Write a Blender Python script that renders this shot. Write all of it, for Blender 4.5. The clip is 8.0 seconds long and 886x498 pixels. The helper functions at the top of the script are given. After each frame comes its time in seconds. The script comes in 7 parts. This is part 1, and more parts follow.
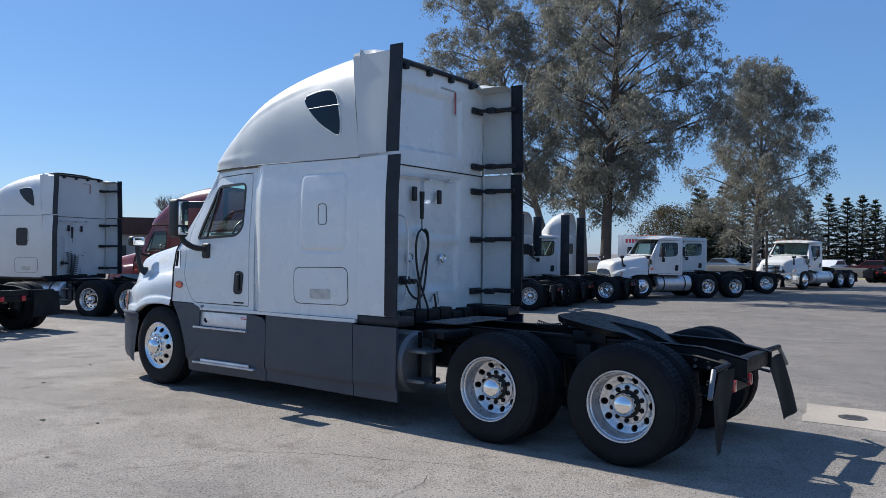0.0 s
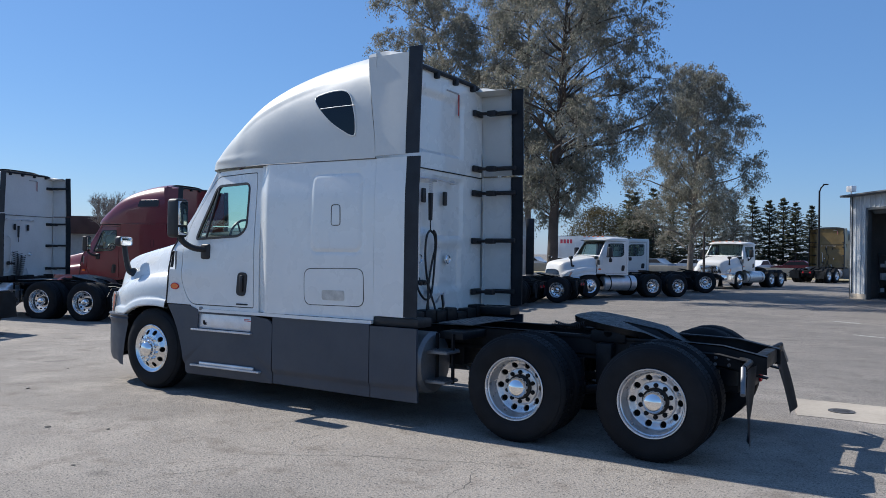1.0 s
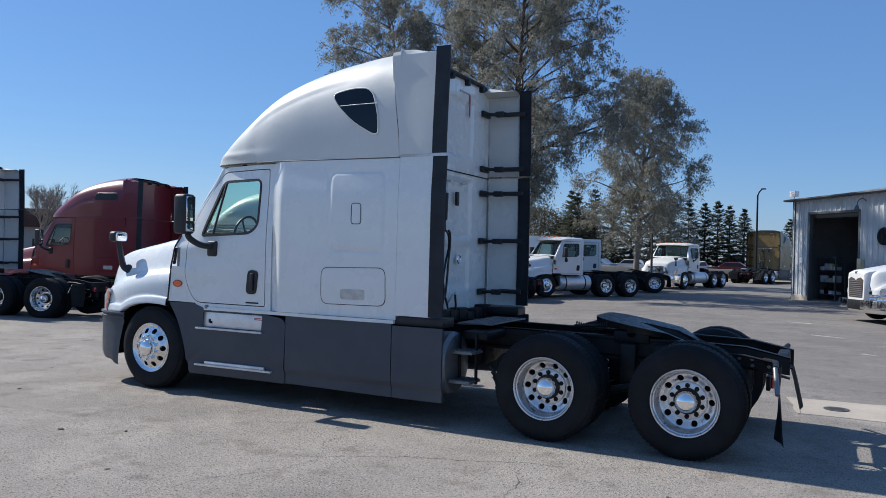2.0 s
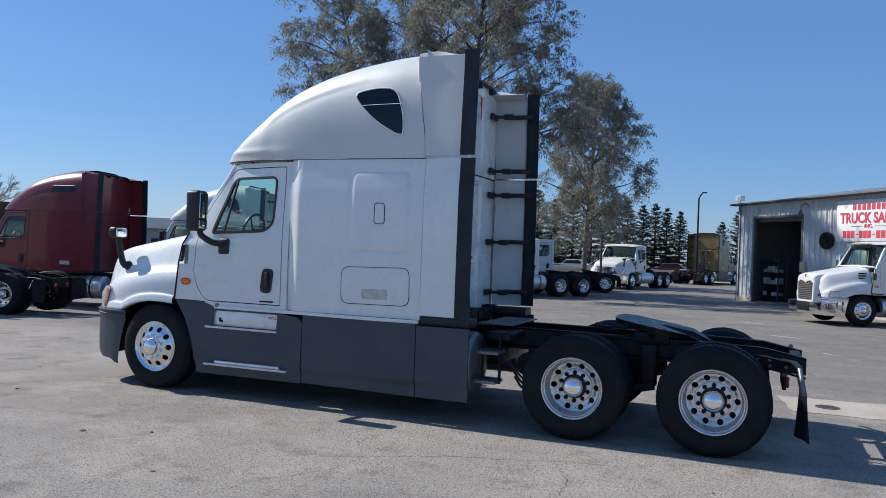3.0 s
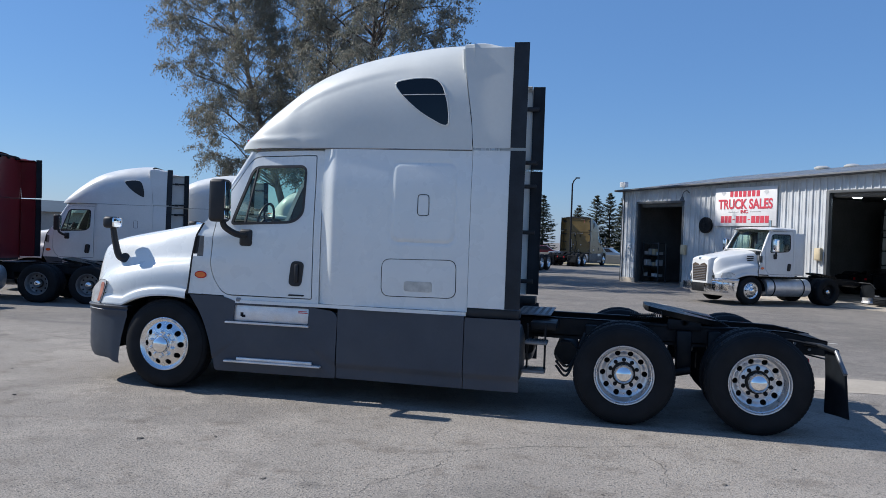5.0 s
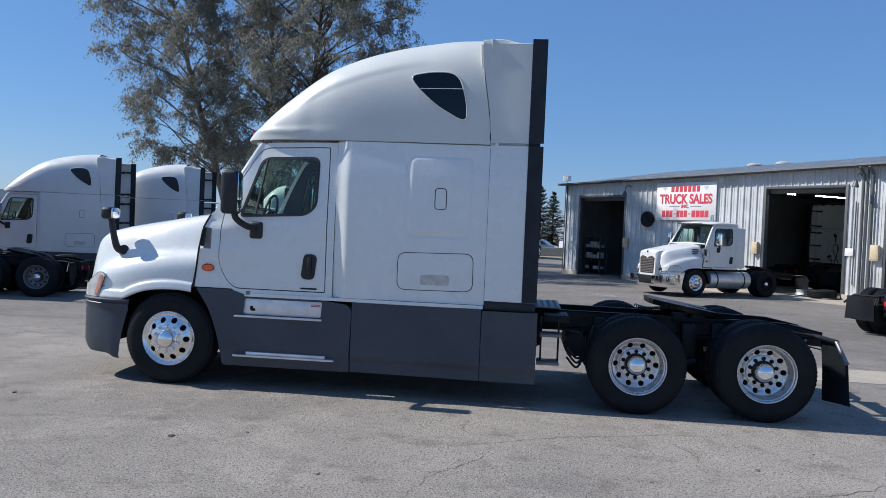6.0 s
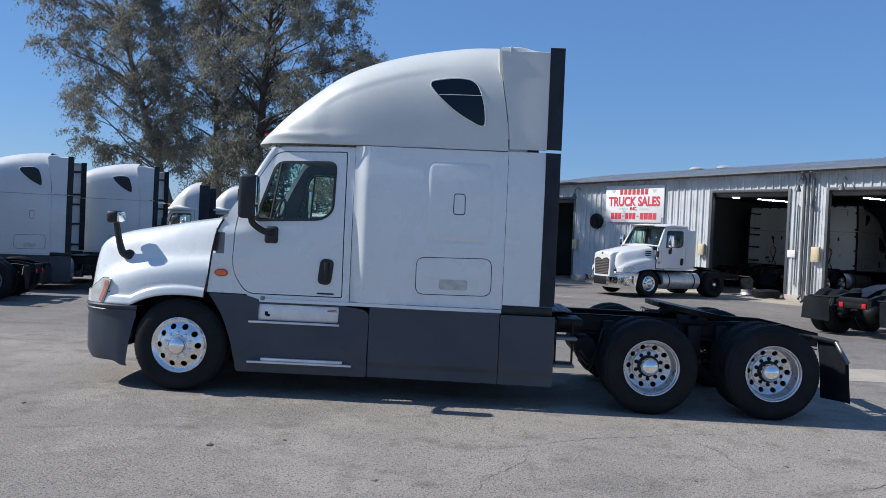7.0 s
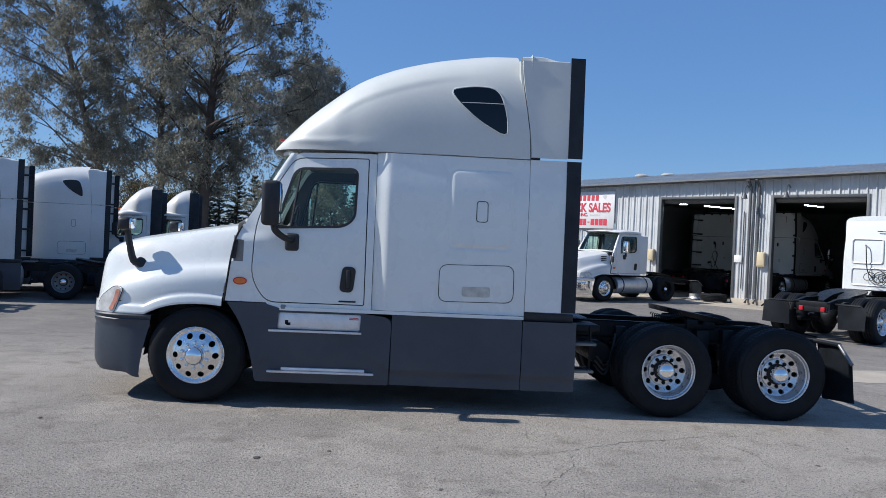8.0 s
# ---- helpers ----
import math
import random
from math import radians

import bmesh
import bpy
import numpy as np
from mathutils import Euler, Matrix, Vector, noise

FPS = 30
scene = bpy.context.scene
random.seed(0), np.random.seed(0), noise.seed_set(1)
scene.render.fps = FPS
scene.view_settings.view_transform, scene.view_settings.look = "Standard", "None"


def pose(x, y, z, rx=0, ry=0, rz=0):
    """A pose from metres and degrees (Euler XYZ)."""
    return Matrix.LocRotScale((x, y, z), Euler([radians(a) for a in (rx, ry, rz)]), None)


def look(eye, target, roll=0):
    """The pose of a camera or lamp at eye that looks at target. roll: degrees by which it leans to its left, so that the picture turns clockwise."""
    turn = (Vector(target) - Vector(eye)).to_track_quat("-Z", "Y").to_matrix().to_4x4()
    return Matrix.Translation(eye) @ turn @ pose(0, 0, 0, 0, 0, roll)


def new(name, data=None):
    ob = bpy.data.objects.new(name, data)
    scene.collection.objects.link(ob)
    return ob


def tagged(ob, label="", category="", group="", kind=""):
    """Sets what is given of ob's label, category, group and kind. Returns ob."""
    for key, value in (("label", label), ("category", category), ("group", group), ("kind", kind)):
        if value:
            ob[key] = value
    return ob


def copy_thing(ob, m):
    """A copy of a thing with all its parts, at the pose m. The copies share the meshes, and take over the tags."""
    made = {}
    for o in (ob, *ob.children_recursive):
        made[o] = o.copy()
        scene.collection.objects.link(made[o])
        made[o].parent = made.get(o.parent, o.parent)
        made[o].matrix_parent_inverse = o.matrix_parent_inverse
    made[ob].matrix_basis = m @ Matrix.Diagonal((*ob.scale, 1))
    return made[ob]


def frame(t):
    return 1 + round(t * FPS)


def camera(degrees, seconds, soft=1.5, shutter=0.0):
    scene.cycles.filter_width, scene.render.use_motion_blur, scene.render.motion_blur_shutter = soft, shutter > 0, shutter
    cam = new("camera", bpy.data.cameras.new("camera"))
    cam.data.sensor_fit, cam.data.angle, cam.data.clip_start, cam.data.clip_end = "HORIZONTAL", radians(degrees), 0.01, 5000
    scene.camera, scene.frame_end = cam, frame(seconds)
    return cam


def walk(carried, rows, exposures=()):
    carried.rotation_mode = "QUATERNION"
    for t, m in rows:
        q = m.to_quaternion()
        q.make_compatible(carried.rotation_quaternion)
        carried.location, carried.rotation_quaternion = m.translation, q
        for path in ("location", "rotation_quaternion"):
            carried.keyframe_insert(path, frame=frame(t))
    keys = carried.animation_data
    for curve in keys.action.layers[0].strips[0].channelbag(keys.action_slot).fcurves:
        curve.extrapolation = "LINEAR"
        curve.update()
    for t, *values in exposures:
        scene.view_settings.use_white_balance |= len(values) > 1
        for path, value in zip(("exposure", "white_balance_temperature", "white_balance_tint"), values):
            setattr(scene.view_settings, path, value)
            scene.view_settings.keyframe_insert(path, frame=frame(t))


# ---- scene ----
cam = camera(58.3, 8.0, soft=0.7)
PATH = [
    (0, (4.004, -7.558, 1.804), (2.837, -5.934, 1.81), 0.7),
    (0.5, (3.628, -7.832, 1.794), (2.536, -6.157, 1.803), 0.7),
    (1, (3.273, -8.113, 1.808), (2.253, -6.393, 1.816), 0.8),
    (1.5, (2.871, -8.333, 1.814), (1.921, -6.573, 1.82), 1.1),
    (3, (1.65, -8.993, 1.818), (0.915, -7.132, 1.823), 2.2),
    (3.5, (1.176, -9.155, 1.827), (0.522, -7.265, 1.829), 2.4),
    (4, (0.68, -9.208, 1.859), (0.111, -7.291, 1.852), 2.3),
    (4.5, (0.19, -9.384, 1.857), (-0.289, -7.442, 1.84), 2.1),
    (6, (-1.247, -9.762, 1.841), (-1.45, -7.773, 1.799), 2.5),
    (6.5, (-1.71, -9.783, 1.835), (-1.827, -7.787, 1.795), 2.6),
    (7, (-2.17, -9.887, 1.852), (-2.205, -7.888, 1.818), 2.6),
    (7.5, (-2.64, -9.867, 1.846), (-2.591, -7.868, 1.822), 2.6),
    (8, (-3.16, -9.879, 1.834), (-3.025, -7.883, 1.82), 2.6),
]
walk(cam, [(t, look(eye, target, roll)) for t, eye, target, roll in PATH],
     exposures=[(0, 0.52, 5600, 9), (3, 0.44, 5550, 9), (8, 0.40, 5500, 9)])

# ---------------------------------------------------------------- light
SUN_DIR = Vector((-1.09, 0.06, 1.0)).normalized()
world = bpy.data.worlds.new("sky_world")
scene.world = world
world.use_nodes = True
sky = world.node_tree.nodes.new("ShaderNodeTexSky")
sky.sky_type = "NISHITA"
sky.sun_disc = False
sky.sun_elevation = math.asin(SUN_DIR.z)
sky.sun_rotation = math.atan2(SUN_DIR.x, SUN_DIR.y)
sky.air_density, sky.dust_density, sky.ozone_density = 1.0, 0.25, 3.5
backdrop_node = world.node_tree.nodes["Background"]
backdrop_node.inputs[1].default_value = 0.0635
deeper = world.node_tree.nodes.new("ShaderNodeHueSaturation")
deeper.inputs["Saturation"].default_value = 1.15
world.node_tree.links.new(sky.outputs[0], deeper.inputs["Color"])
haze = world.node_tree.nodes.new("ShaderNodeMixRGB")
haze.inputs[0].default_value = 0.38
haze.inputs[2].default_value = (2.85, 4.7, 8.4, 1)
world.node_tree.links.new(deeper.outputs[0], haze.inputs[1])
world.node_tree.links.new(haze.outputs[0], backdrop_node.inputs[0])
sun = new("sun", bpy.data.lights.new("sun", "SUN"))
sun.data.energy = 4.45
sun.data.angle = radians(0.53)
sun.data.color = (1.0, 0.87, 0.70)
sun.matrix_world = look(SUN_DIR * 50, (0, 0, 0))

# ---------------------------------------------------------------- materials
def material(name, colour, rough=0.5, metal=0.0, coat=0.0, vary=0.0, scale=4.0, bump=0.0, bump_scale=80.0,
             rough_vary=0.0, dirt=None, dirt_amount=0.0, dirt_scale=1.2, per_object=0.0):
    """A procedural surface: base colour with variation at two scales, gloss, fine relief and patches of dirt."""
    mat = bpy.data.materials.new(name)
    mat.use_nodes = True
    nt = mat.node_tree
    b = nt.nodes["Principled BSDF"]
    b.inputs["Base Color"].default_value = (*colour, 1)
    b.inputs["Roughness"].default_value = rough
    b.inputs["Metallic"].default_value = metal
    b.inputs["Coat Weight"].default_value = coat
    b.inputs["Coat Roughness"].default_value = 0.04
    co = nt.nodes.new("ShaderNodeTexCoord")
    def noise_tex(sc, detail=4.0):
        n = nt.nodes.new("ShaderNodeTexNoise")
        n.inputs["Scale"].default_value = sc
        n.inputs["Detail"].default_value = detail
        nt.links.new(co.outputs["Object"], n.inputs["Vector"])
        return n
    def ramp(src, lo, hi, a, c):
        m = nt.nodes.new("ShaderNodeMapRange")
        m.inputs[1].default_value, m.inputs[2].default_value = lo, hi
        m.inputs[3].default_value, m.inputs[4].default_value = a, c
        nt.links.new(src, m.inputs[0])
        return m.outputs[0]
    col = None
    if vary or dirt_amount or per_object:
        base = nt.nodes.new("ShaderNodeHueSaturation")
        base.inputs["Color"].default_value = (*colour, 1)
        n1 = noise_tex(scale)
        value = ramp(n1.outputs["Fac"], 0.3, 0.7, 1 - vary, 1 + vary)
        n2 = noise_tex(scale * 13)
        mul = nt.nodes.new("ShaderNodeMath")
        mul.operation = "MULTIPLY"
        nt.links.new(value, mul.inputs[0])
        nt.links.new(ramp(n2.outputs["Fac"], 0.3, 0.7, 1 - vary * 0.5, 1 + vary * 0.5), mul.inputs[1])
        out = mul.outputs[0]
        if per_object:
            info = nt.nodes.new("ShaderNodeObjectInfo")
            m2 = nt.nodes.new("ShaderNodeMath")
            m2.operation = "MULTIPLY"
            nt.links.new(out, m2.inputs[0])
            nt.links.new(ramp(info.outputs["Random"], 0, 1, 1 - per_object, 1 + per_object), m2.inputs[1])
            out = m2.outputs[0]
        nt.links.new(out, base.inputs["Value"])
        col = base.outputs[0]
        if dirt_amount:
            mix = nt.nodes.new("ShaderNodeMixRGB")
            mix.inputs[2].default_value = (*(dirt or (0.2, 0.17, 0.13)), 1)
            n3 = noise_tex(dirt_scale, 8.0)
            nt.links.new(ramp(n3.outputs["Fac"], 0.45, 0.75, 0.0, dirt_amount), mix.inputs[0])
            nt.links.new(col, mix.inputs[1])
            col = mix.outputs[0]
        nt.links.new(col, b.inputs["Base Color"])
    if rough_vary:
        n4 = noise_tex(scale * 2.5, 6.0)
        nt.links.new(ramp(n4.outputs["Fac"], 0.3, 0.7, max(0.02, rough - rough_vary), rough + rough_vary), b.inputs["Roughness"])
    if bump:
        n5 = noise_tex(bump_scale)
        bp = nt.nodes.new("ShaderNodeBump")
        bp.inputs["Strength"].default_value = bump
        bp.inputs["Distance"].default_value = 0.02
        nt.links.new(n5.outputs["Fac"], bp.inputs["Height"])
        nt.links.new(bp.outputs[0], b.inputs["Normal"])
    return mat


def glass_material(name, tint, rough=0.0, amount=0.75):
    """Tinted vehicle glass: a clear film that darkens what lies behind, with mirror-like gloss on top."""
    mat = bpy.data.materials.new(name)
    mat.use_nodes = True
    nt = mat.node_tree
    nt.nodes.remove(nt.nodes["Principled BSDF"])
    out = nt.nodes["Material Output"]
    clear = nt.nodes.new("ShaderNodeBsdfTransparent")
    clear.inputs[0].default_value = (*tint, 1)
    gloss = nt.nodes.new("ShaderNodeBsdfGlossy")
    gloss.inputs["Roughness"].default_value = rough + 0.01
    facing = nt.nodes.new("ShaderNodeLayerWeight")
    facing.inputs["Blend"].default_value = 0.5
    steep = nt.nodes.new("ShaderNodeMath")
    steep.operation = "POWER"
    nt.links.new(facing.outputs["Facing"], steep.inputs[0])
    steep.inputs[1].default_value = 4.0
    fres = nt.nodes.new("ShaderNodeMath")
    fres.operation = "MULTIPLY_ADD"
    nt.links.new(steep.outputs[0], fres.inputs[0])
    fres.inputs[1].default_value = 0.9
    fres.inputs[2].default_value = 0.05
    mix = nt.nodes.new("ShaderNodeMixShader")
    nt.links.new(fres.outputs[0], mix.inputs[0])
    nt.links.new(clear.outputs[0], mix.inputs[1])
    nt.links.new(gloss.outputs[0], mix.inputs[2])
    nt.links.new(mix.outputs[0], out.inputs[0])
    return mat


WHITE = material("white_truck_paint", (0.725, 0.745, 0.73), 0.28, coat=0.6, vary=0.02, scale=1.5, rough_vary=0.06, dirt=(0.55, 0.52, 0.47), dirt_amount=0.10, dirt_scale=1.4)
# creamier than the cab, and darkened in the colour to mute its sunlit top
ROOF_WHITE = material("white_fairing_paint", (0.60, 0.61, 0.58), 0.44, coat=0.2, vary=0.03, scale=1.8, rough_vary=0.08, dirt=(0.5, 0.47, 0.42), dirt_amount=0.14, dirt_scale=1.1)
FADED_WHITE = material("faded_white_paint", (0.68, 0.68, 0.665), 0.4, coat=0.3, vary=0.05, scale=1.5, rough_vary=0.1, dirt=(0.45, 0.42, 0.37), dirt_amount=0.2)
RED_PAINT = material("dark_red_paint", (0.155, 0.012, 0.019), 0.34, coat=0.35, vary=0.08, scale=1.5)
GOLD_PAINT = material("dull_gold_paint", (0.16, 0.11, 0.035), 0.35, coat=0.3, vary=0.25, scale=1.2)
GREY_PLASTIC = material("dark_grey_plastic", (0.040, 0.049, 0.067), 0.46, vary=0.08, scale=3, bump=0.06, bump_scale=220, rough_vary=0.08, dirt=(0.080, 0.086, 0.096), dirt_amount=0.3, dirt_scale=1.6)
BLACK_PLASTIC = material("black_plastic", (0.014, 0.014, 0.016), 0.5, vary=0.12, scale=6, rough_vary=0.1)
RUBBER = material("black_rubber_strip", (0.016, 0.020, 0.026), 0.62, vary=0.25, scale=5, bump=0.1, bump_scale=40, dirt=(0.036, 0.043, 0.055), dirt_amount=0.35, dirt_scale=2.5)
TYRE = material("tyre_rubber", (0.009, 0.010, 0.012), 0.7, vary=0.2, scale=6, bump=0.1, bump_scale=90, dirt=(0.024, 0.025, 0.027), dirt_amount=0.35, dirt_scale=3)
FRAME_BLACK = material("black_frame_paint", (0.008, 0.009, 0.011), 0.52, vary=0.25, scale=5, rough_vary=0.12, dirt=(0.035, 0.032, 0.028), dirt_amount=0.3, dirt_scale=2.5)
GREASE = material("greasy_steel", (0.016, 0.016, 0.016), 0.38, metal=0.3, vary=0.3, scale=6, rough_vary=0.15, dirt=(0.04, 0.036, 0.03), dirt_amount=0.4)
ALUMINIUM = material("polished_aluminium", (0.80, 0.80, 0.80), 0.24, metal=1.0, vary=0.03, scale=8, rough_vary=0.05, dirt=(0.6, 0.59, 0.57), dirt_amount=0.15, dirt_scale=5)
SATIN_RIM = material("satin_aluminium_rim", (0.70, 0.70, 0.71), 0.33, metal=0.85, vary=0.06, scale=7, rough_vary=0.1, dirt=(0.34, 0.33, 0.31), dirt_amount=0.4, dirt_scale=6)
DULL_ALUMINIUM = material("dull_aluminium", (0.70, 0.70, 0.71), 0.40, metal=0.7, vary=0.1, scale=6, rough_vary=0.12)
CHROME = material("chrome", (0.88, 0.88, 0.88), 0.06, metal=1.0)
GRILLE_BROWN = material("dull_brown_grille", (0.10, 0.075, 0.055), 0.5, metal=0.3, vary=0.3, scale=14)
# near-black for hollows, their inner shade put into the colour
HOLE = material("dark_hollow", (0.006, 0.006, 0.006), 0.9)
INTERIOR = material("cab_lining", (0.06, 0.058, 0.056), 0.8, vary=0.15)
SEAT_CLOTH = material("grey_seat_cloth", (0.42, 0.41, 0.38), 0.85, vary=0.15, scale=10)
AMBER = material("amber_lens", (0.75, 0.16, 0.02), 0.18, coat=0.5, vary=0.1, scale=30)
SALMON = material("faded_orange_lens", (0.62, 0.27, 0.19), 0.2, coat=0.4, vary=0.15, scale=25)
RED_LENS = material("red_lens", (0.5, 0.01, 0.02), 0.15, coat=0.5, vary=0.1, scale=30)
CLEAR_LENS = material("clear_lamp_lens", (0.66, 0.66, 0.64), 0.10, metal=0.15, coat=0.6, vary=0.2, scale=12)
REFLECTOR_TAPE = material("pale_tape", (0.6, 0.58, 0.52), 0.35, vary=0.2, scale=18)
STICKER = material("faded_sticker", (0.50, 0.49, 0.45), 0.55, vary=0.2, scale=14)
GLASS = glass_material("tinted_glass", (0.78, 0.92, 0.83))
DARK_GLASS = glass_material("dark_glass", (0.03, 0.04, 0.05))
HOSE_BLACK = material("hose_rubber", (0.02, 0.02, 0.02), 0.45)
# weathered, and darkened further: the tank's shade is put into this colour
TANK_METAL = material("weathered_tank_metal", (0.21, 0.215, 0.225), 0.45, metal=0.5, vary=0.15, scale=4, rough_vary=0.1, dirt=(0.12, 0.11, 0.10), dirt_amount=0.4)
TAPE_GREY = material("grey_marker_tape", (0.35, 0.34, 0.33), 0.5)
TAPE_RED = material("red_marker_tape", (0.45, 0.05, 0.05), 0.45)
JOINT_GREY = material("grey_joint_filler", (0.14, 0.14, 0.145), 0.7, vary=0.15)
SEAM = material("seam_shadow_gap", (0.02, 0.02, 0.022), 0.9)

for dull, gloss in ((TYRE, 0.22), (RUBBER, 0.35), (FRAME_BLACK, 0.25), (GREASE, 0.35)):
    dull.node_tree.nodes["Principled BSDF"].inputs["Specular IOR Level"].default_value = gloss

# ---------------------------------------------------------------- mesh tools
def part(name, bm, mat, parent=None, label="", sharp=32):
    """Link a bmesh as one mesh object under a thing or a part."""
    me = bpy.data.meshes.new(name)
    bmesh.ops.recalc_face_normals(bm, faces=bm.faces)
    bm.to_mesh(me)
    bm.free()
    me.materials.append(mat)
    me.polygons.foreach_set("use_smooth", [True] * len(me.polygons))
    me.set_sharp_from_angle(angle=radians(sharp))
    ob = new(name, me)
    if parent is not None:
        ob.parent = parent
    if label:
        ob["label"] = label
    return ob


def thing(name, label, category, group="", kind="", at=None):
    """An empty at the base of a thing that carries its parts."""
    ob = new(name)
    ob.empty_display_size = 0.3
    if at is not None:
        ob.matrix_world = at
    return tagged(ob, label, category, group, kind)


def box(bm, x0, x1, y0, y1, z0, z1, bevel=0.0, seg=2, turn=None):
    m = Matrix.Translation(((x0 + x1) / 2, (y0 + y1) / 2, (z0 + z1) / 2))
    if turn is not None:
        m = m @ turn
    m = m @ Matrix.Diagonal((abs(x1 - x0), abs(y1 - y0), abs(z1 - z0), 1))
    r = bmesh.ops.create_cube(bm, size=1.0, matrix=m)
    if bevel:
        edges = list({e for v in r["verts"] for e in v.link_edges})
        bmesh.ops.bevel(bm, geom=edges, offset=bevel, segments=seg, profile=0.5, affect="EDGES")
    return bm


def cyl(bm, a, b, r0, r1=None, n=14, caps=True):
    a, b = Vector(a), Vector(b)
    d = b - a
    m = Matrix.Translation((a + b) / 2) @ d.to_track_quat("Z", "Y").to_matrix().to_4x4()
    bmesh.ops.create_cone(bm, cap_ends=caps, cap_tris=False, segments=n, radius1=r0, radius2=r0 if r1 is None else r1, depth=d.length, matrix=m)
    return bm


def spline(points, n=8):
    """Catmull-Rom through points, n steps a span."""
    p = [Vector(q) for q in points]
    p = [p[0] * 2 - p[1]] + p + [p[-1] * 2 - p[-2]]
    out = []
    for i in range(1, len(p) - 2):
        for k in range(n):
            t = k / n
            out.append(0.5 * (2 * p[i] + (p[i + 1] - p[i - 1]) * t + (2 * p[i - 1] - 5 * p[i] + 4 * p[i + 1] - p[i + 2]) * t * t
                              + (3 * p[i] - p[i - 1] - 3 * p[i + 1] + p[i + 2]) * t ** 3))
    out.append(p[-2])
    return out


def tube(bm, points, r, n=8, r_end=None):
    pts = [Vector(p) for p in points]
    rings = []
    for i, p in enumerate(pts):
        d = (pts[min(i + 1, len(pts) - 1)] - pts[max(i - 1, 0)]).normalized()
        side = d.cross(Vector((0.13, 0.21, 0.97))).normalized()
        if side.length < 0.1:
            side = d.orthogonal().normalized()
        up = d.cross(side)
        rr = r if r_end is None else r + (r_end - r) * i / (len(pts) - 1)
        rings.append([bm.verts.new(p + (side * math.cos(k * math.tau / n) + up * math.sin(k * math.tau / n)) * rr) for k in range(n)])
    for a, b in zip(rings, rings[1:]):
        for k in range(n):
            bm.faces.new((a[k], a[(k + 1) % n], b[(k + 1) % n], b[k]))
    bm.faces.new(rings[0][::-1])
    bm.faces.new(rings[-1])
    return bm


def lathe(bm, profile, centre, n=40):
    """Turn a profile of (radius, y) round an axis along y."""
    cx, cy, cz = centre
    rings = []
    for r, y in profile:
        if r < 1e-5:
            rings.append([bm.verts.new((cx, cy + y, cz))])
        else:
            rings.append([bm.verts.new((cx + r * math.cos(k * math.tau / n), cy + y, cz + r * math.sin(k * math.tau / n))) for k in range(n)])
    for a, b in zip(rings, rings[1:]):
        for k in range(n):
            k2 = (k + 1) % n
            f = [a[k % len(a)], a[k2 % len(a)], b[k2 % len(b)], b[k % len(b)]]
            f = list(dict.fromkeys(f))
            if len(f) > 2:
                bm.faces.new(f)
    return bm


def loft(bm, sections, closed=False, caps=False):
    rows = [[bm.verts.new(p) for p in s] for s in sections]
    for a, b in zip(rows, rows[1:]):
        m = len(a)
        for k in range(m if closed else m - 1):
            k2 = (k + 1) % m
            try:
                bm.faces.new((a[k], a[k2], b[k2], b[k]))
            except ValueError:
                pass
    if caps:
        bm.faces.new(rows[0][::-1])
        bm.faces.new(rows[-1])
    return rows


def rounded(corners, radius, n=5):
    """A polygon of (x, z, [radius]) with rounded corners."""
    out = []
    c = [Vector(p[:2]) for p in corners]
    for i, p in enumerate(c):
        r = corners[i][2] if len(corners[i]) > 2 else radius
        a, b = (c[i - 1] - p), (c[(i + 1) % len(c)] - p)
        r = min(r, a.length * 0.49, b.length * 0.49)
        p0, p1 = p + a.normalized() * r, p + b.normalized() * r
        for k in range(n + 1):
            t = k / n
            out.append(p0 * (1 - t) ** 2 + p * 2 * t * (1 - t) + p1 * t * t)
    return out


def resample(loop, n, start=None):
    """A closed 2D loop at n even steps; begins at the point nearest to start."""
    pts = list(loop)
    if start is not None:
        i = min(range(len(pts)), key=lambda k: (pts[k] - Vector(start)).length)
        pts = pts[i:] + pts[:i]
    pts = pts + [pts[0]]
    lens = [0.0]
    for a, b in zip(pts, pts[1:]):
        lens.append(lens[-1] + (b - a).length)
    out, j = [], 0
    for k in range(n):
        s = lens[-1] * k / n
        while lens[j + 1] < s:
            j += 1
        t = (s - lens[j]) / max(1e-9, lens[j + 1] - lens[j])
        out.append(pts[j].lerp(pts[j + 1], t))
    return out


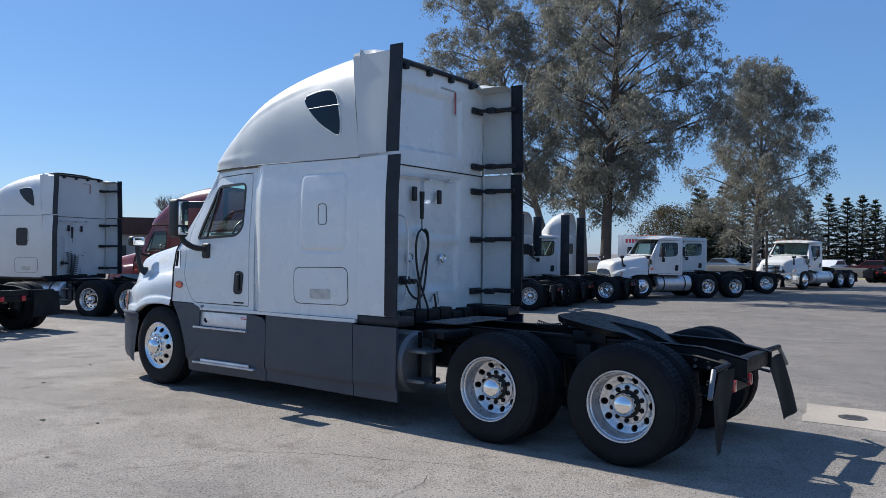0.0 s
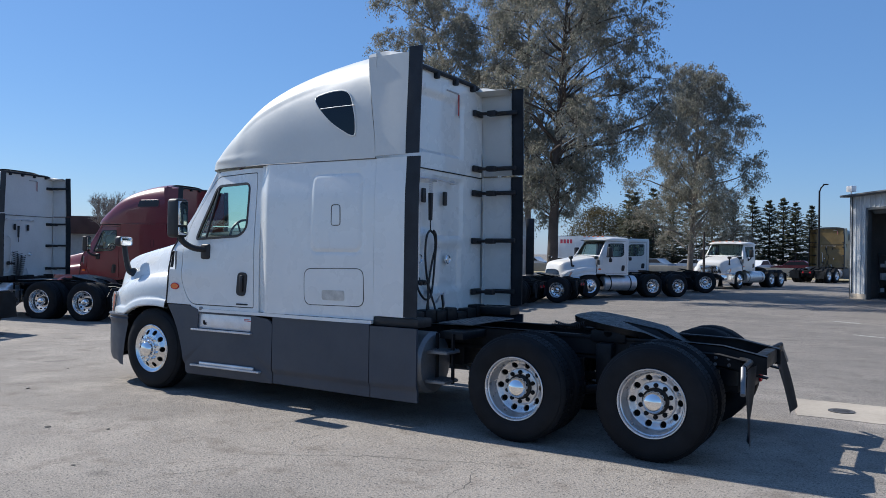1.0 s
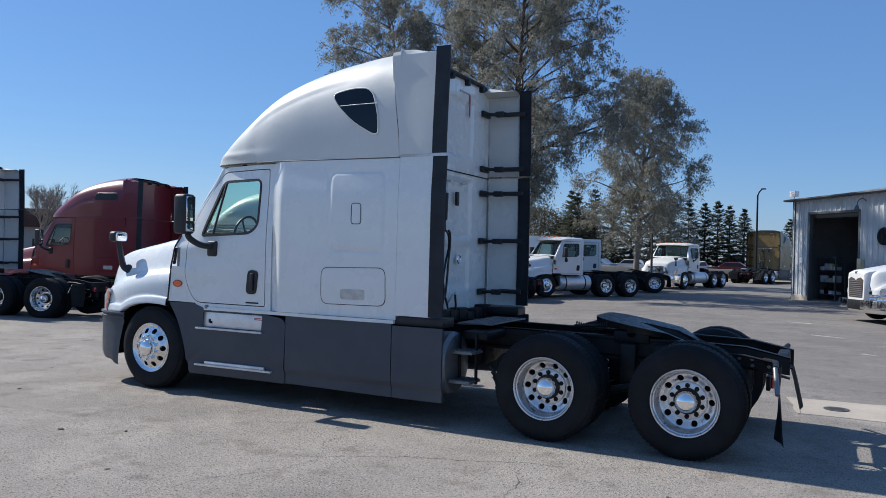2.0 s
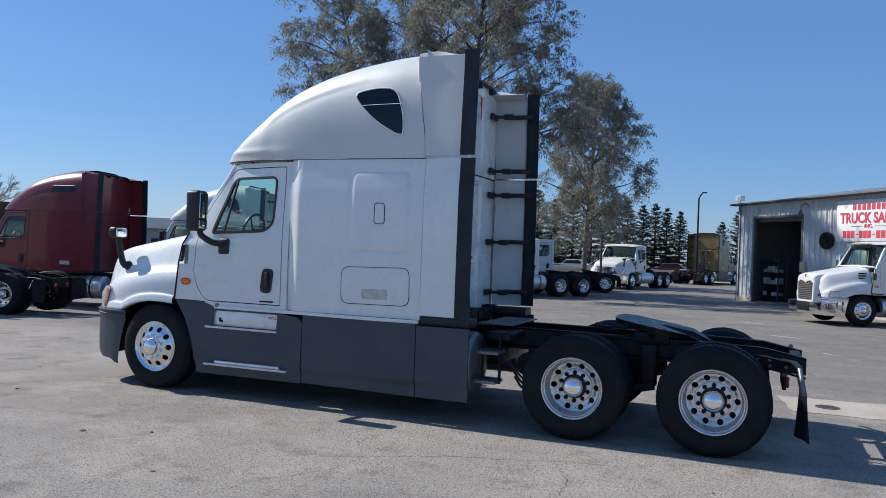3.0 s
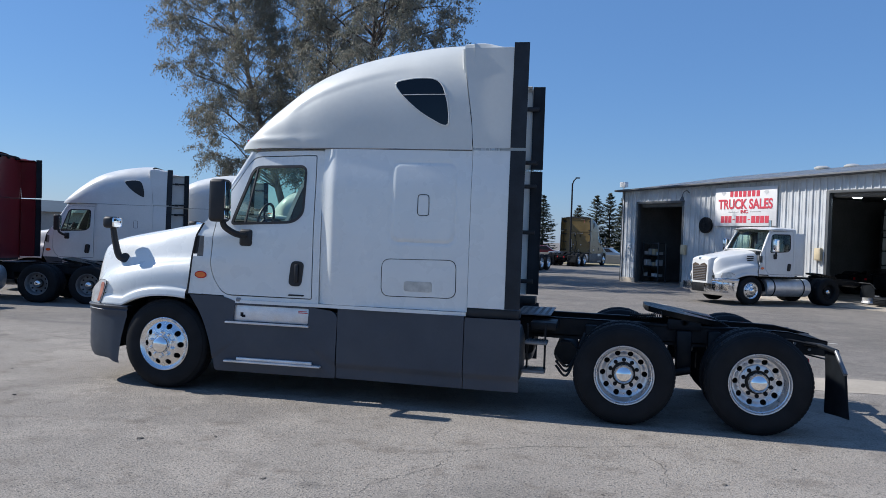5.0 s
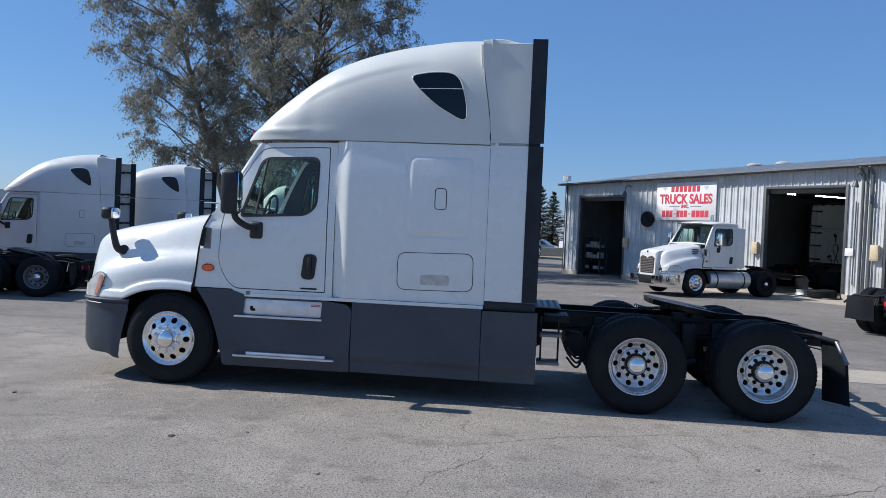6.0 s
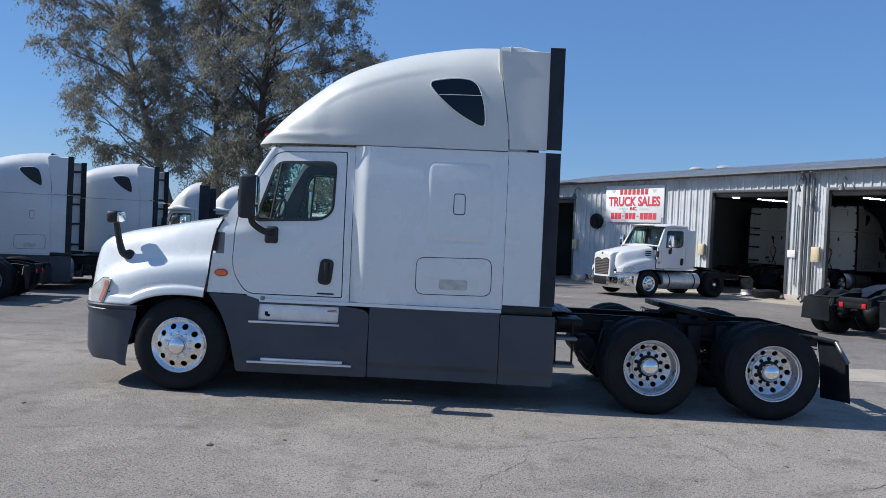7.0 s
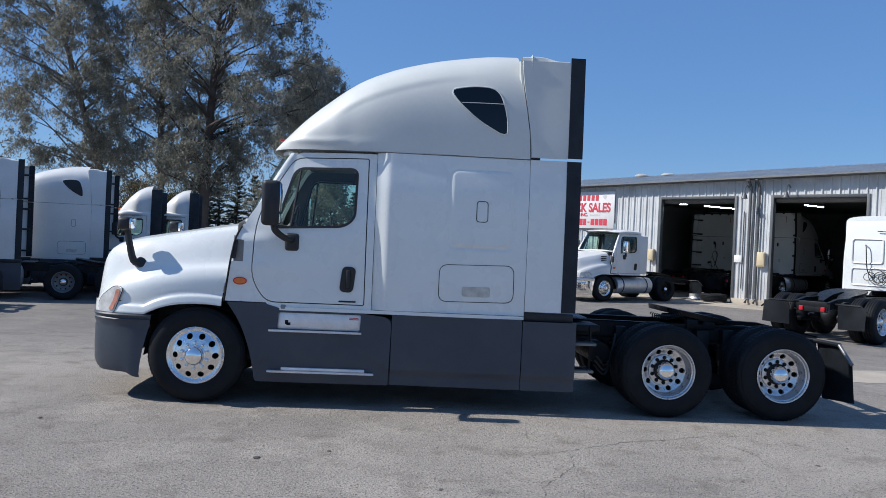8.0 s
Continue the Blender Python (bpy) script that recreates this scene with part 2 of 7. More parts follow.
def panel(bm, outer, inner, surf, thick=0.03, rings=6, n=72, proud=0.0, side=-1):
    """A curved plate in the side of a body: surf(x, z) is the half width; inner is a hole's outline or None."""
    c = sum(outer, Vector((0, 0))) / len(outer)
    if inner is not None:
        ci = sum(inner, Vector((0, 0))) / len(inner)
        # both outlines are cut by the same rays from the hole's middle
        angles = sorted({round(math.atan2(p.y - ci.y, p.x - ci.x), 5) for p in resample(outer, n) + resample(inner, n) + list(outer) + list(inner)})
        def cut(loop, ang):
            d, best = Vector((math.cos(ang), math.sin(ang))), 0.0
            for p, q in zip(loop, loop[1:] + loop[:1]):
                e = q - p
                den = d.x * e.y - d.y * e.x
                if abs(den) < 1e-9:
                    continue
                w = p - ci
                t, u = (w.x * e.y - w.y * e.x) / den, (w.x * d.y - w.y * d.x) / den
                if -1e-6 <= u <= 1 + 1e-6 and t > best:
                    best = t
            return ci + d * best
        o, h = [cut(outer, g) for g in angles], [cut(inner, g) for g in angles]
        n = len(angles)
    else:
        o = resample(outer, n)
        h = [c + (p - c) * 0.02 for p in o]
    def ring(t, d):
        return [bm.verts.new((p.x, side * (surf(p.x, p.y) + d), p.y)) for p in (a.lerp(b, t) for a, b in zip(o, h))]
    rows = [ring(0, proud - thick)] + [ring(k / rings, proud) for k in range(rings + 1)]
    if inner is not None:
        rows.append(ring(1, proud - thick))
    for a, b in zip(rows, rows[1:]):
        for k in range(n):
            bm.faces.new((a[k], a[(k + 1) % n], b[(k + 1) % n], b[k]))
    if inner is None:
        bm.faces.new(rows[-1])
    return bm


def outline_tube(bm, loop, surf, r, lift=0.0, n=80, side=-1, close=True):
    pts = resample(loop, n)
    pts.append(pts[0])
    return tube(bm, [(p.x, side * (surf(p.x, p.y) + lift), p.y) for p in pts], r, 6)


def smooth(a, b, v):
    t = min(1.0, max(0.0, (v - a) / (b - a)))
    return t * t * (3 - 2 * t)


def table(rows, v):
    """Piecewise linear look-up in rows of (key, value)."""
    if v <= rows[0][0]:
        return rows[0][1]
    for (a, p), (b, q) in zip(rows, rows[1:]):
        if v <= b:
            return p + (q - p) * (v - a) / (b - a)
    return rows[-1][1]


def curve_table(rows, v):
    """Smooth look-up: monotone cubic through rows of (key, value)."""
    if v <= rows[0][0]:
        return rows[0][1]
    if v >= rows[-1][0]:
        return rows[-1][1]
    for i, ((a, p), (b, q)) in enumerate(zip(rows, rows[1:])):
        if v <= b:
            d = (q - p) / (b - a)
            d0 = (q - rows[i - 1][1]) / (b - rows[i - 1][0]) if i else d
            d1 = (rows[i + 2][1] - p) / (rows[i + 2][0] - a) if i + 2 < len(rows) else d
            t = (v - a) / (b - a)
            h = b - a
            return (p * (1 + 2 * t) * (1 - t) ** 2 + h * d0 * t * (1 - t) ** 2 + q * t * t * (3 - 2 * t) + h * d1 * t * t * (t - 1))

# ---------------------------------------------------------------- wheels
def holed_disc(bm, centre, y_of_r, r_in, r_mid, r_out, holes, r_hole, depth, out=-1):
    """A wheel disc between two radii with a ring of round hand holes that go through it."""
    cx, cy, cz = centre
    rc = (r_in + r_out) / 2 if r_mid is None else r_mid
    m = 6
    for h in range(holes):
        a0, a1 = math.tau * (h - 0.5) / holes, math.tau * (h + 0.5) / holes
        ac = (a0 + a1) / 2
        edge = []
        for k in range(m):
            edge.append((r_in, a0 + (a1 - a0) * k / m))
        for k in range(m):
            edge.append((r_in + (r_out - r_in) * k / m, a1))
        for k in range(m):
            edge.append((r_out, a1 + (a0 - a1) * k / m))
        for k in range(m):
            edge.append((r_out + (r_in - r_out) * k / m, a0))
        def place(r, a, d=0.0):
            return bm.verts.new((cx + r * math.cos(a), cy + out * (y_of_r(r) - d), cz + r * math.sin(a)))
        ring0 = [place(r, a) for r, a in edge]
        ring1, ring2 = [], []
        for r, a in edge:
            px, pz = r * math.cos(a - ac) - rc, r * math.sin(a - ac)
            ang = math.atan2(pz, px)
            hx, hz = rc + r_hole * math.cos(ang), r_hole * math.sin(ang)
            rr, aa = math.hypot(hx, hz), ac + math.atan2(hz, hx)
            ring1.append(place(rr, aa))
            ring2.append(place(rr, aa, depth))
        q = len(edge)
        for k in range(q):
            k2 = (k + 1) % q
            bm.faces.new((ring0[k], ring0[k2], ring1[k2], ring1[k]))
            bm.faces.new((ring1[k], ring1[k2], ring2[k2], ring2[k]))
    bmesh.ops.remove_doubles(bm, verts=bm.verts, dist=0.0004)
    return bm


def tyre_mesh(bm, centre, width, out=-1, treads=0, r=0.515, n=56):
    """A truck tyre: outer face at the centre's y, going inwards by its width, with shoulder ribs."""
    s = -out
    w = width
    prof = [(0.288, 0.035), (0.30, 0.012), (0.33, 0.002), (0.40, -0.006), (0.452, 0.0), (0.478, 0.012), (0.482, 0.022), (0.497, 0.03), (r - 0.004, 0.046), (r, 0.06)]
    for f in (0.30, 0.5, 0.70):
        prof += [(r, w * f - 0.009), (r - 0.014, w * f - 0.006), (r - 0.014, w * f + 0.006), (r, w * f + 0.009)]
    prof += [(r, w - 0.06), (r - 0.004, w - 0.046), (0.497, w - 0.03), (0.478, w - 0.012), (0.40, w + 0.006), (0.33, w - 0.002), (0.288, w - 0.035)]
    lathe(bm, [(a, b * s) for a, b in prof], centre, n)
    for k in range(treads):
        a = k * math.tau / treads
        for y in (0.072, w - 0.072, w * 0.40, w * 0.60):
            m = Matrix.Translation(centre) @ Matrix.Rotation(-a, 4, "Y") @ Matrix.Translation((r - 0.003, s * y, 0)) @ Matrix.Diagonal((0.010, 0.045, 0.031, 1))
            bmesh.ops.create_cube(bm, size=1, matrix=m)
    return bm


HOLE_MESH = {}


def hand_holes(wheel, x, y0, y1, radius):
    """Ten hand holes, each a short plug set in the rim, black for the shade inside."""
    depth = round(y1 - y0, 3)
    if depth not in HOLE_MESH:
        bm = bmesh.new()
        cyl(bm, (0, 0, 0), (0, depth, 0), 0.025, n=8)
        me = bpy.data.meshes.new("hand_hole")
        bm.to_mesh(me)
        bm.free()
        me.materials.append(HOLE)
        HOLE_MESH[depth] = me
    for k in range(10):
        a = k * math.tau / 10
        ob = new("hand_hole", HOLE_MESH[depth])
        ob.parent = wheel
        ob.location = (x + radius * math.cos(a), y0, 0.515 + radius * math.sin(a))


def steer_wheel(parent, x, y, out, fine, rim_mat):
    """Front wheel with a bulging polished disc, ten hand holes, nuts and a hub cover. y is the tyre's outer face."""
    c = (x, y, 0.515)
    n = 64 if fine else 28
    wheel = part("front_wheel", tyre_mesh(bmesh.new(), c, 0.28, out, 72 if fine else 0, n=n), TYRE, parent)
    bm = bmesh.new()
    s = -out
    lathe(bm, [(r, d * s) for r, d in ((0.285, 0.16), (0.288, 0.03), (0.302, 0.008), (0.306, 0.0), (0.300, -0.004), (0.288, 0.006), (0.268, 0.02), (0.256, 0.022))], c, n)
    face = lambda r: -0.022 + 0.045 * smooth(0.26, 0.17, r)
    if fine:
        holed_disc(bm, c, face, 0.166, 0.212, 0.256, 10, 0.032, 0.03, out)
    else:
        lathe(bm, [(0.256, 0.022 * s), (0.166, -0.023 * s)], c, n)
    lathe(bm, [(r, d * s) for r, d in ((0.166, -0.023), (0.158, -0.026), (0.120, -0.026), (0.112, -0.03))], c, n)
    rim = part("rim", bm, rim_mat, wheel, "polished aluminium rim with round holes")
    hub = part("hub_cover", lathe(bmesh.new(), [(r, d * s) for r, d in ((0.118, -0.026), (0.116, -0.045), (0.104, -0.052), (0.100, -0.075), (0.090, -0.100), (0.070, -0.118), (0.04, -0.128), (0, -0.130))], c, 32), CHROME, wheel, "chrome hub cover")
    if fine:
        for k in range(10):
            bm = bmesh.new()
            a = (k + 0.5) * math.tau / 10
            p = (x + 0.141 * math.cos(a), y, 0.515 + 0.141 * math.sin(a))
            lathe(bm, [(0.024, -0.02 * s), (0.023, -0.032 * s), (0.018, -0.036 * s), (0.017, -0.062 * s), (0.012, -0.074 * s), (0, -0.078 * s)], p, 10)
            part("wheel_nut", bm, CHROME, wheel)
        # drum as a flat black disc; the shade behind the rim is its colour
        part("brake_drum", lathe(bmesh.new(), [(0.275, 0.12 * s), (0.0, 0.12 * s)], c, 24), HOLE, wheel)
    else:
        hand_holes(wheel, x, y - 0.004 * s, y + 0.02 * s, 0.212)
    return wheel


def drive_wheel(parent, x, y, out, fine, rim_mat, twin=True):
    """Twin rear wheel with a deep dished rim, round holes, nuts and a chrome hub cover. y is the outer tyre's face."""
    c = (x, y, 0.515)
    s = -out
    n = 64 if fine else 28
    wheel = part("rear_wheel", tyre_mesh(bmesh.new(), c, 0.275, out, 72 if fine else 0, n=n), TYRE, parent)
    if twin:
        part("inner_tyre", tyre_mesh(bmesh.new(), (x, y + s * 0.33, 0.515), 0.275, out, 72 if fine else 0, n=n), TYRE, wheel)
    bm = bmesh.new()
    lathe(bm, [(r, d * s) for r, d in ((0.285, 0.24), (0.288, 0.03), (0.302, 0.008), (0.306, 0.0), (0.302, -0.005), (0.294, -0.004), (0.287, 0.006), (0.284, 0.022), (0.280, 0.026), (0.274, 0.030), (0.266, 0.052), (0.262, 0.080), (0.256, 0.088), (0.252, 0.125), (0.248, 0.150))], c, n)
    face = lambda r: -0.150 - 0.030 * smooth(0.248, 0.185, r)
    if fine:
        holed_disc(bm, c, face, 0.178, 0.213, 0.248, 10, 0.0295, 0.03, out)
        lathe(bm, [(r, d * s) for r, d in ((0.178, 0.180), (0.175, 0.172), (0.172, 0.161), (0.165, 0.157), (0.118, 0.157), (0.114, 0.165))], c, n)
    else:
        lathe(bm, [(0.248, 0.150 * s), (0.168, 0.178 * s)], c, n)
        lathe(bm, [(r, d * s) for r, d in ((0.168, 0.178), (0.162, 0.182), (0.105, 0.182))], c, n)
    part("rim", bm, rim_mat, wheel, "dished aluminium rim with round holes")
    part("hub_cover", lathe(bmesh.new(), [(r, d * s) for r, d in ((0.099, 0.165), (0.100, 0.088), (0.097, 0.070), (0.088, 0.050), (0.072, 0.034), (0.05, 0.024), (0.025, 0.017), (0, 0.015))], c, 32), CHROME, wheel, "domed chrome hub cover")
    part("hub_ring", lathe(bmesh.new(), [(r, d * s) for r, d in ((0.122, 0.18), (0.120, 0.140), (0.112, 0.132), (0.095, 0.132))], c, 32), GREASE, wheel)
    if fine:
        for k in range(10):
            bm = bmesh.new()
            a = (k + 0.5) * math.tau / 10
            p = (x + 0.141 * math.cos(a), y, 0.515 + 0.141 * math.sin(a))
            lathe(bm, [(0.022, 0.159 * s), (0.022, 0.145 * s), (0.015, 0.135 * s), (0, 0.133 * s)], p, 8)
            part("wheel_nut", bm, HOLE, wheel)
        # flat black disc for the drum, coloured as the shade inside the dish
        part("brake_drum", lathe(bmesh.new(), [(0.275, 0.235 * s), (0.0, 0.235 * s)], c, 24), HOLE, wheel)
    else:
        hand_holes(wheel, x, y + 0.152 * s, y + 0.19 * s, 0.209)
    return wheel


# ---------------------------------------------------------------- tractor bodies
V2 = lambda pts: [Vector(p) for p in pts]


def cab_width(x, z):
    """Half width of the cab's side at the doors."""
    up = smooth(1.75, 2.75, z)
    w = 1.205 - 0.055 * up - 0.15 * up * min(1.0, max(0.0, (-3.55 - x) / 0.7))
    w += 0.014 * math.exp(-((z - 1.50) / 0.09) ** 2) * smooth(-3.5, -4.3, x)
    w -= 0.035 * smooth(1.75, 1.90, z) * smooth(-4.35, -4.7, x)
    return w


def sleeper_width(x, z):
    """Half width of the sleeper's side, with its flared front edge and the pressed panel."""
    w = 1.245 - 0.03 * smooth(2.35, 2.80, z) - 0.012 * smooth(1.5, 1.1, z)
    w -= 0.055 * smooth(-3.17, -3.33, x)
    w += 0.0022 * math.sin(3.1 * x + 1.3 * z) * math.sin(2.3 * z - 1.7 * x) + 0.0009 * math.sin(8 * x + 5 * z) * math.sin(6 * z)
    dx, dz = abs(x + 2.17) - 0.35, abs(z - 2.225) - 0.43
    r = 0.09
    d = math.hypot(max(dx + r, 0), max(dz + r, 0)) - r + min(max(dx + r, dz + r), 0)
    w += 0.007 * smooth(0.012, -0.03, d) - 0.008 * math.exp(-(d / 0.016) ** 2)
    return w


ROOF_LINE = ((-4.53, 2.80), (-4.49, 2.86), (-4.38, 2.99), (-4.22, 3.17), (-4.0, 3.37), (-3.6, 3.66), (-3.2, 3.835), (-2.8, 3.945), (-2.4, 4.015), (-2.0, 4.05), (-1.66, 4.055))
ROOF_HALF = ((-4.53, 0.55), (-4.49, 0.74), (-4.40, 0.90), (-4.25, 1.01), (-4.0, 1.095), (-3.6, 1.17), (-3.2, 1.205), (-2.6, 1.222), (-1.66, 1.235))


def roof_section(x, n=40):
    """The raised roof's cross-section at x, from the near eave over the top to the far eave."""
    zt, wb = curve_table(ROOF_LINE, x), curve_table(ROOF_HALF, x)
    p = table(((-4.66, 2.2), (-4.2, 2.8), (-3.4, 3.5), (-2.4, 3.8), (-1.66, 4.2)), x)
    out = []
    for k in range(n + 1):
        a = math.pi * k / n
        c, s = math.cos(a), math.sin(a)
        y = -math.copysign(abs(c) ** (2 / p), c) * wb
        z = 2.80 + (zt - 2.80) * abs(s) ** (2 / p)
        # flat side panel below the shoulder line, set in from it
        side = smooth(0.6, 0.9, abs(y))
        shoulder = curve_table(((-3.85, 3.16), (-3.70, 3.27), (-3.45, 3.41), (-3.0, 3.57), (-2.55, 3.67), (-2.2, 3.70), (-2.0, 3.62), (-1.90, 3.45), (-1.84, 3.1), (-1.80, 2.8)), x)
        inset = 0.014 * side * smooth(shoulder + 0.03, shoulder - 0.07, z) * smooth(-3.85, -3.60, x) * smooth(-1.95, -2.9, x)
        y = math.copysign(abs(y) - inset, y)
        # brow over the windscreen
        y *= 1 + 0.012 * math.exp(-((z - 2.90) / 0.035) ** 2) * smooth(-3.2, -3.7, x)
        out.append(Vector((x, y, z)))
    return out


def roof_width(x, z):
    """Half width of the raised roof's side at x, z, with the lean of its rear edge."""
    lean = 0.13 * smooth(2.8, 3.95, z) * smooth(-2.5, -1.66, x)
    xs = min(-1.66, x + lean)
    sec = roof_section(xs, 160)[:81]
    for a, b in zip(sec, sec[1:]):
        if a.z <= z <= b.z:
            t = (z - a.z) / max(1e-6, b.z - a.z)
            return -(a.y + (b.y - a.y) * t)
    return -sec[-1].y


def side_grid(bm, x0, x1, z0, z1, nx, nz, surf, thick=0.03, side=-1, slant=0.0):
    """A fine curved sheet of body side with a folded edge."""
    rows = []
    for i in range(nx + 1):
        col = []
        for j in range(nz + 1):
            z = z0 + (z1 - z0) * j / nz
            x = x0 - slant * smooth(2.8, 3.95, z) * (1 - i / nx) + (x1 - x0) * i / nx
            col.append(Vector((x, side * surf(x, z), z)))
        col = [col[0] - Vector((0, side * thick, 0))] + col + [col[-1] - Vector((0, side * thick, 0))]
        rows.append(col)
    first = [Vector((v.x, v.y - side * thick, v.z)) for v in rows[0]]
    last = [Vector((v.x, v.y - side * thick, v.z)) for v in rows[-1]]
    loft(bm, [first] + rows + [last])
    return bm


DOOR = rounded([(-4.46, 1.125, 0.10), (-3.415, 1.125, 0.015), (-3.425, 2.712, 0.012), (-4.235, 2.700, 0.11), (-4.60, 2.06, 0.25), (-4.625, 1.36, 0.14)], 0.05)
DOOR_GLASS = rounded([(-4.40, 1.925, 0.04), (-3.66, 1.965, 0.12), (-3.545, 2.06, 0.12), (-3.535, 2.60, 0.08), (-4.222, 2.592, 0.11)], 0.05)
CAB_SIDE = rounded([(-4.722, 1.115, 0.01), (-4.46, 1.112, 0.01), (-4.42, 1.05, 0.01), (-3.33, 1.05, 0.01), (-3.33, 2.775, 0.01), (-4.21, 2.765, 0.08), (-4.70, 2.02, 0.05), (-4.722, 1.95, 0.03)], 0.02)


def grow(loop, d):
    """Push a loop outwards by d."""
    area = sum(a.x * b.y - b.x * a.y for a, b in zip(loop, loop[1:] + loop[:1]))
    sgn = 1 if area > 0 else -1
    out = []
    m = len(loop)
    for i, p in enumerate(loop):
        t = (loop[(i + 1) % m] - loop[i - 1])
        if t.length < 1e-6:
            out.append(p.copy())
            continue
        t.normalize()
        out.append(p + Vector((t.y, -t.x)) * d * sgn)
    return out


def hood_section(x, n=30):
    """Half of the bonnet's cross-section at x: from the middle line over the crown and the wing to the lip."""
    zt = curve_table(((-6.40, 1.28), (-6.37, 1.49), (-6.26, 1.64), (-6.10, 1.71), (-5.8, 1.775), (-5.4, 1.85), (-5.0, 1.94), (-4.72, 2.01)), x)
    wing = curve_table(((-6.40, 1.02), (-6.25, 1.16), (-6.1, 1.25), (-5.8, 1.34), (-5.4, 1.42), (-5.0, 1.47), (-4.72, 1.49)), x)
    w = curve_table(((-6.40, 0.74), (-6.36, 0.86), (-6.25, 0.97), (-6.1, 1.055), (-5.9, 1.12), (-5.6, 1.165), (-5.2, 1.185), (-4.72, 1.185)), x)
    crown = curve_table(((-6.40, 0.60), (-6.3, 0.70), (-6.2, 0.75), (-5.8, 0.82), (-5.2, 0.88), (-4.72, 0.92)), x)
    dx = x + 5.14
    if x < -5.74:
        lip = 0.93
    else:
        lip = 0.93 + 0.14 * max(0.0, 1 - (abs(dx) / 0.62) ** 2.6) if x < -5.14 else 1.07 - 0.03 * smooth(0, 0.4, dx)
    flare = smooth(-6.12, -5.95, x)
    key = [(0, zt + 0.035), (crown * 0.5, zt + 0.024), (crown * 0.86, zt - 0.010), (crown * 0.95, zt - 0.034), (crown, zt - 0.066), (crown + (w - crown) * 0.25, zt - 0.19 - 0.3 * (zt - wing - 0.45)),
           (crown + (w - crown) * 0.55, wing + 0.06), (crown + (w - crown) * 0.80, wing - 0.01), (w - 0.012, wing - 0.10), (w, wing - 0.20), (w + 0.001, lip + 0.125), (w + 0.004 + 0.004 * flare, lip + 0.10), (w + 0.010 + 0.016 * flare, lip + 0.078), (w + 0.013 + 0.021 * flare, lip + 0.04), (w + 0.014 + 0.020 * flare, lip), (w - 0.03, lip - 0.005)]
    pts = spline([(0, a, b) for a, b in key], 3)
    return [Vector((x, -p.y, p.z)) for p in pts]


def mirrored(bm):
    """Add the mirror image across the middle line."""
    g = bmesh.ops.duplicate(bm, geom=list(bm.verts) + list(bm.edges) + list(bm.faces))
    for v in g["geom"]:
        if isinstance(v, bmesh.types.BMVert):
            v.co.y = -v.co.y
    bmesh.ops.remove_doubles(bm, verts=bm.verts, dist=0.0005)
    return bm


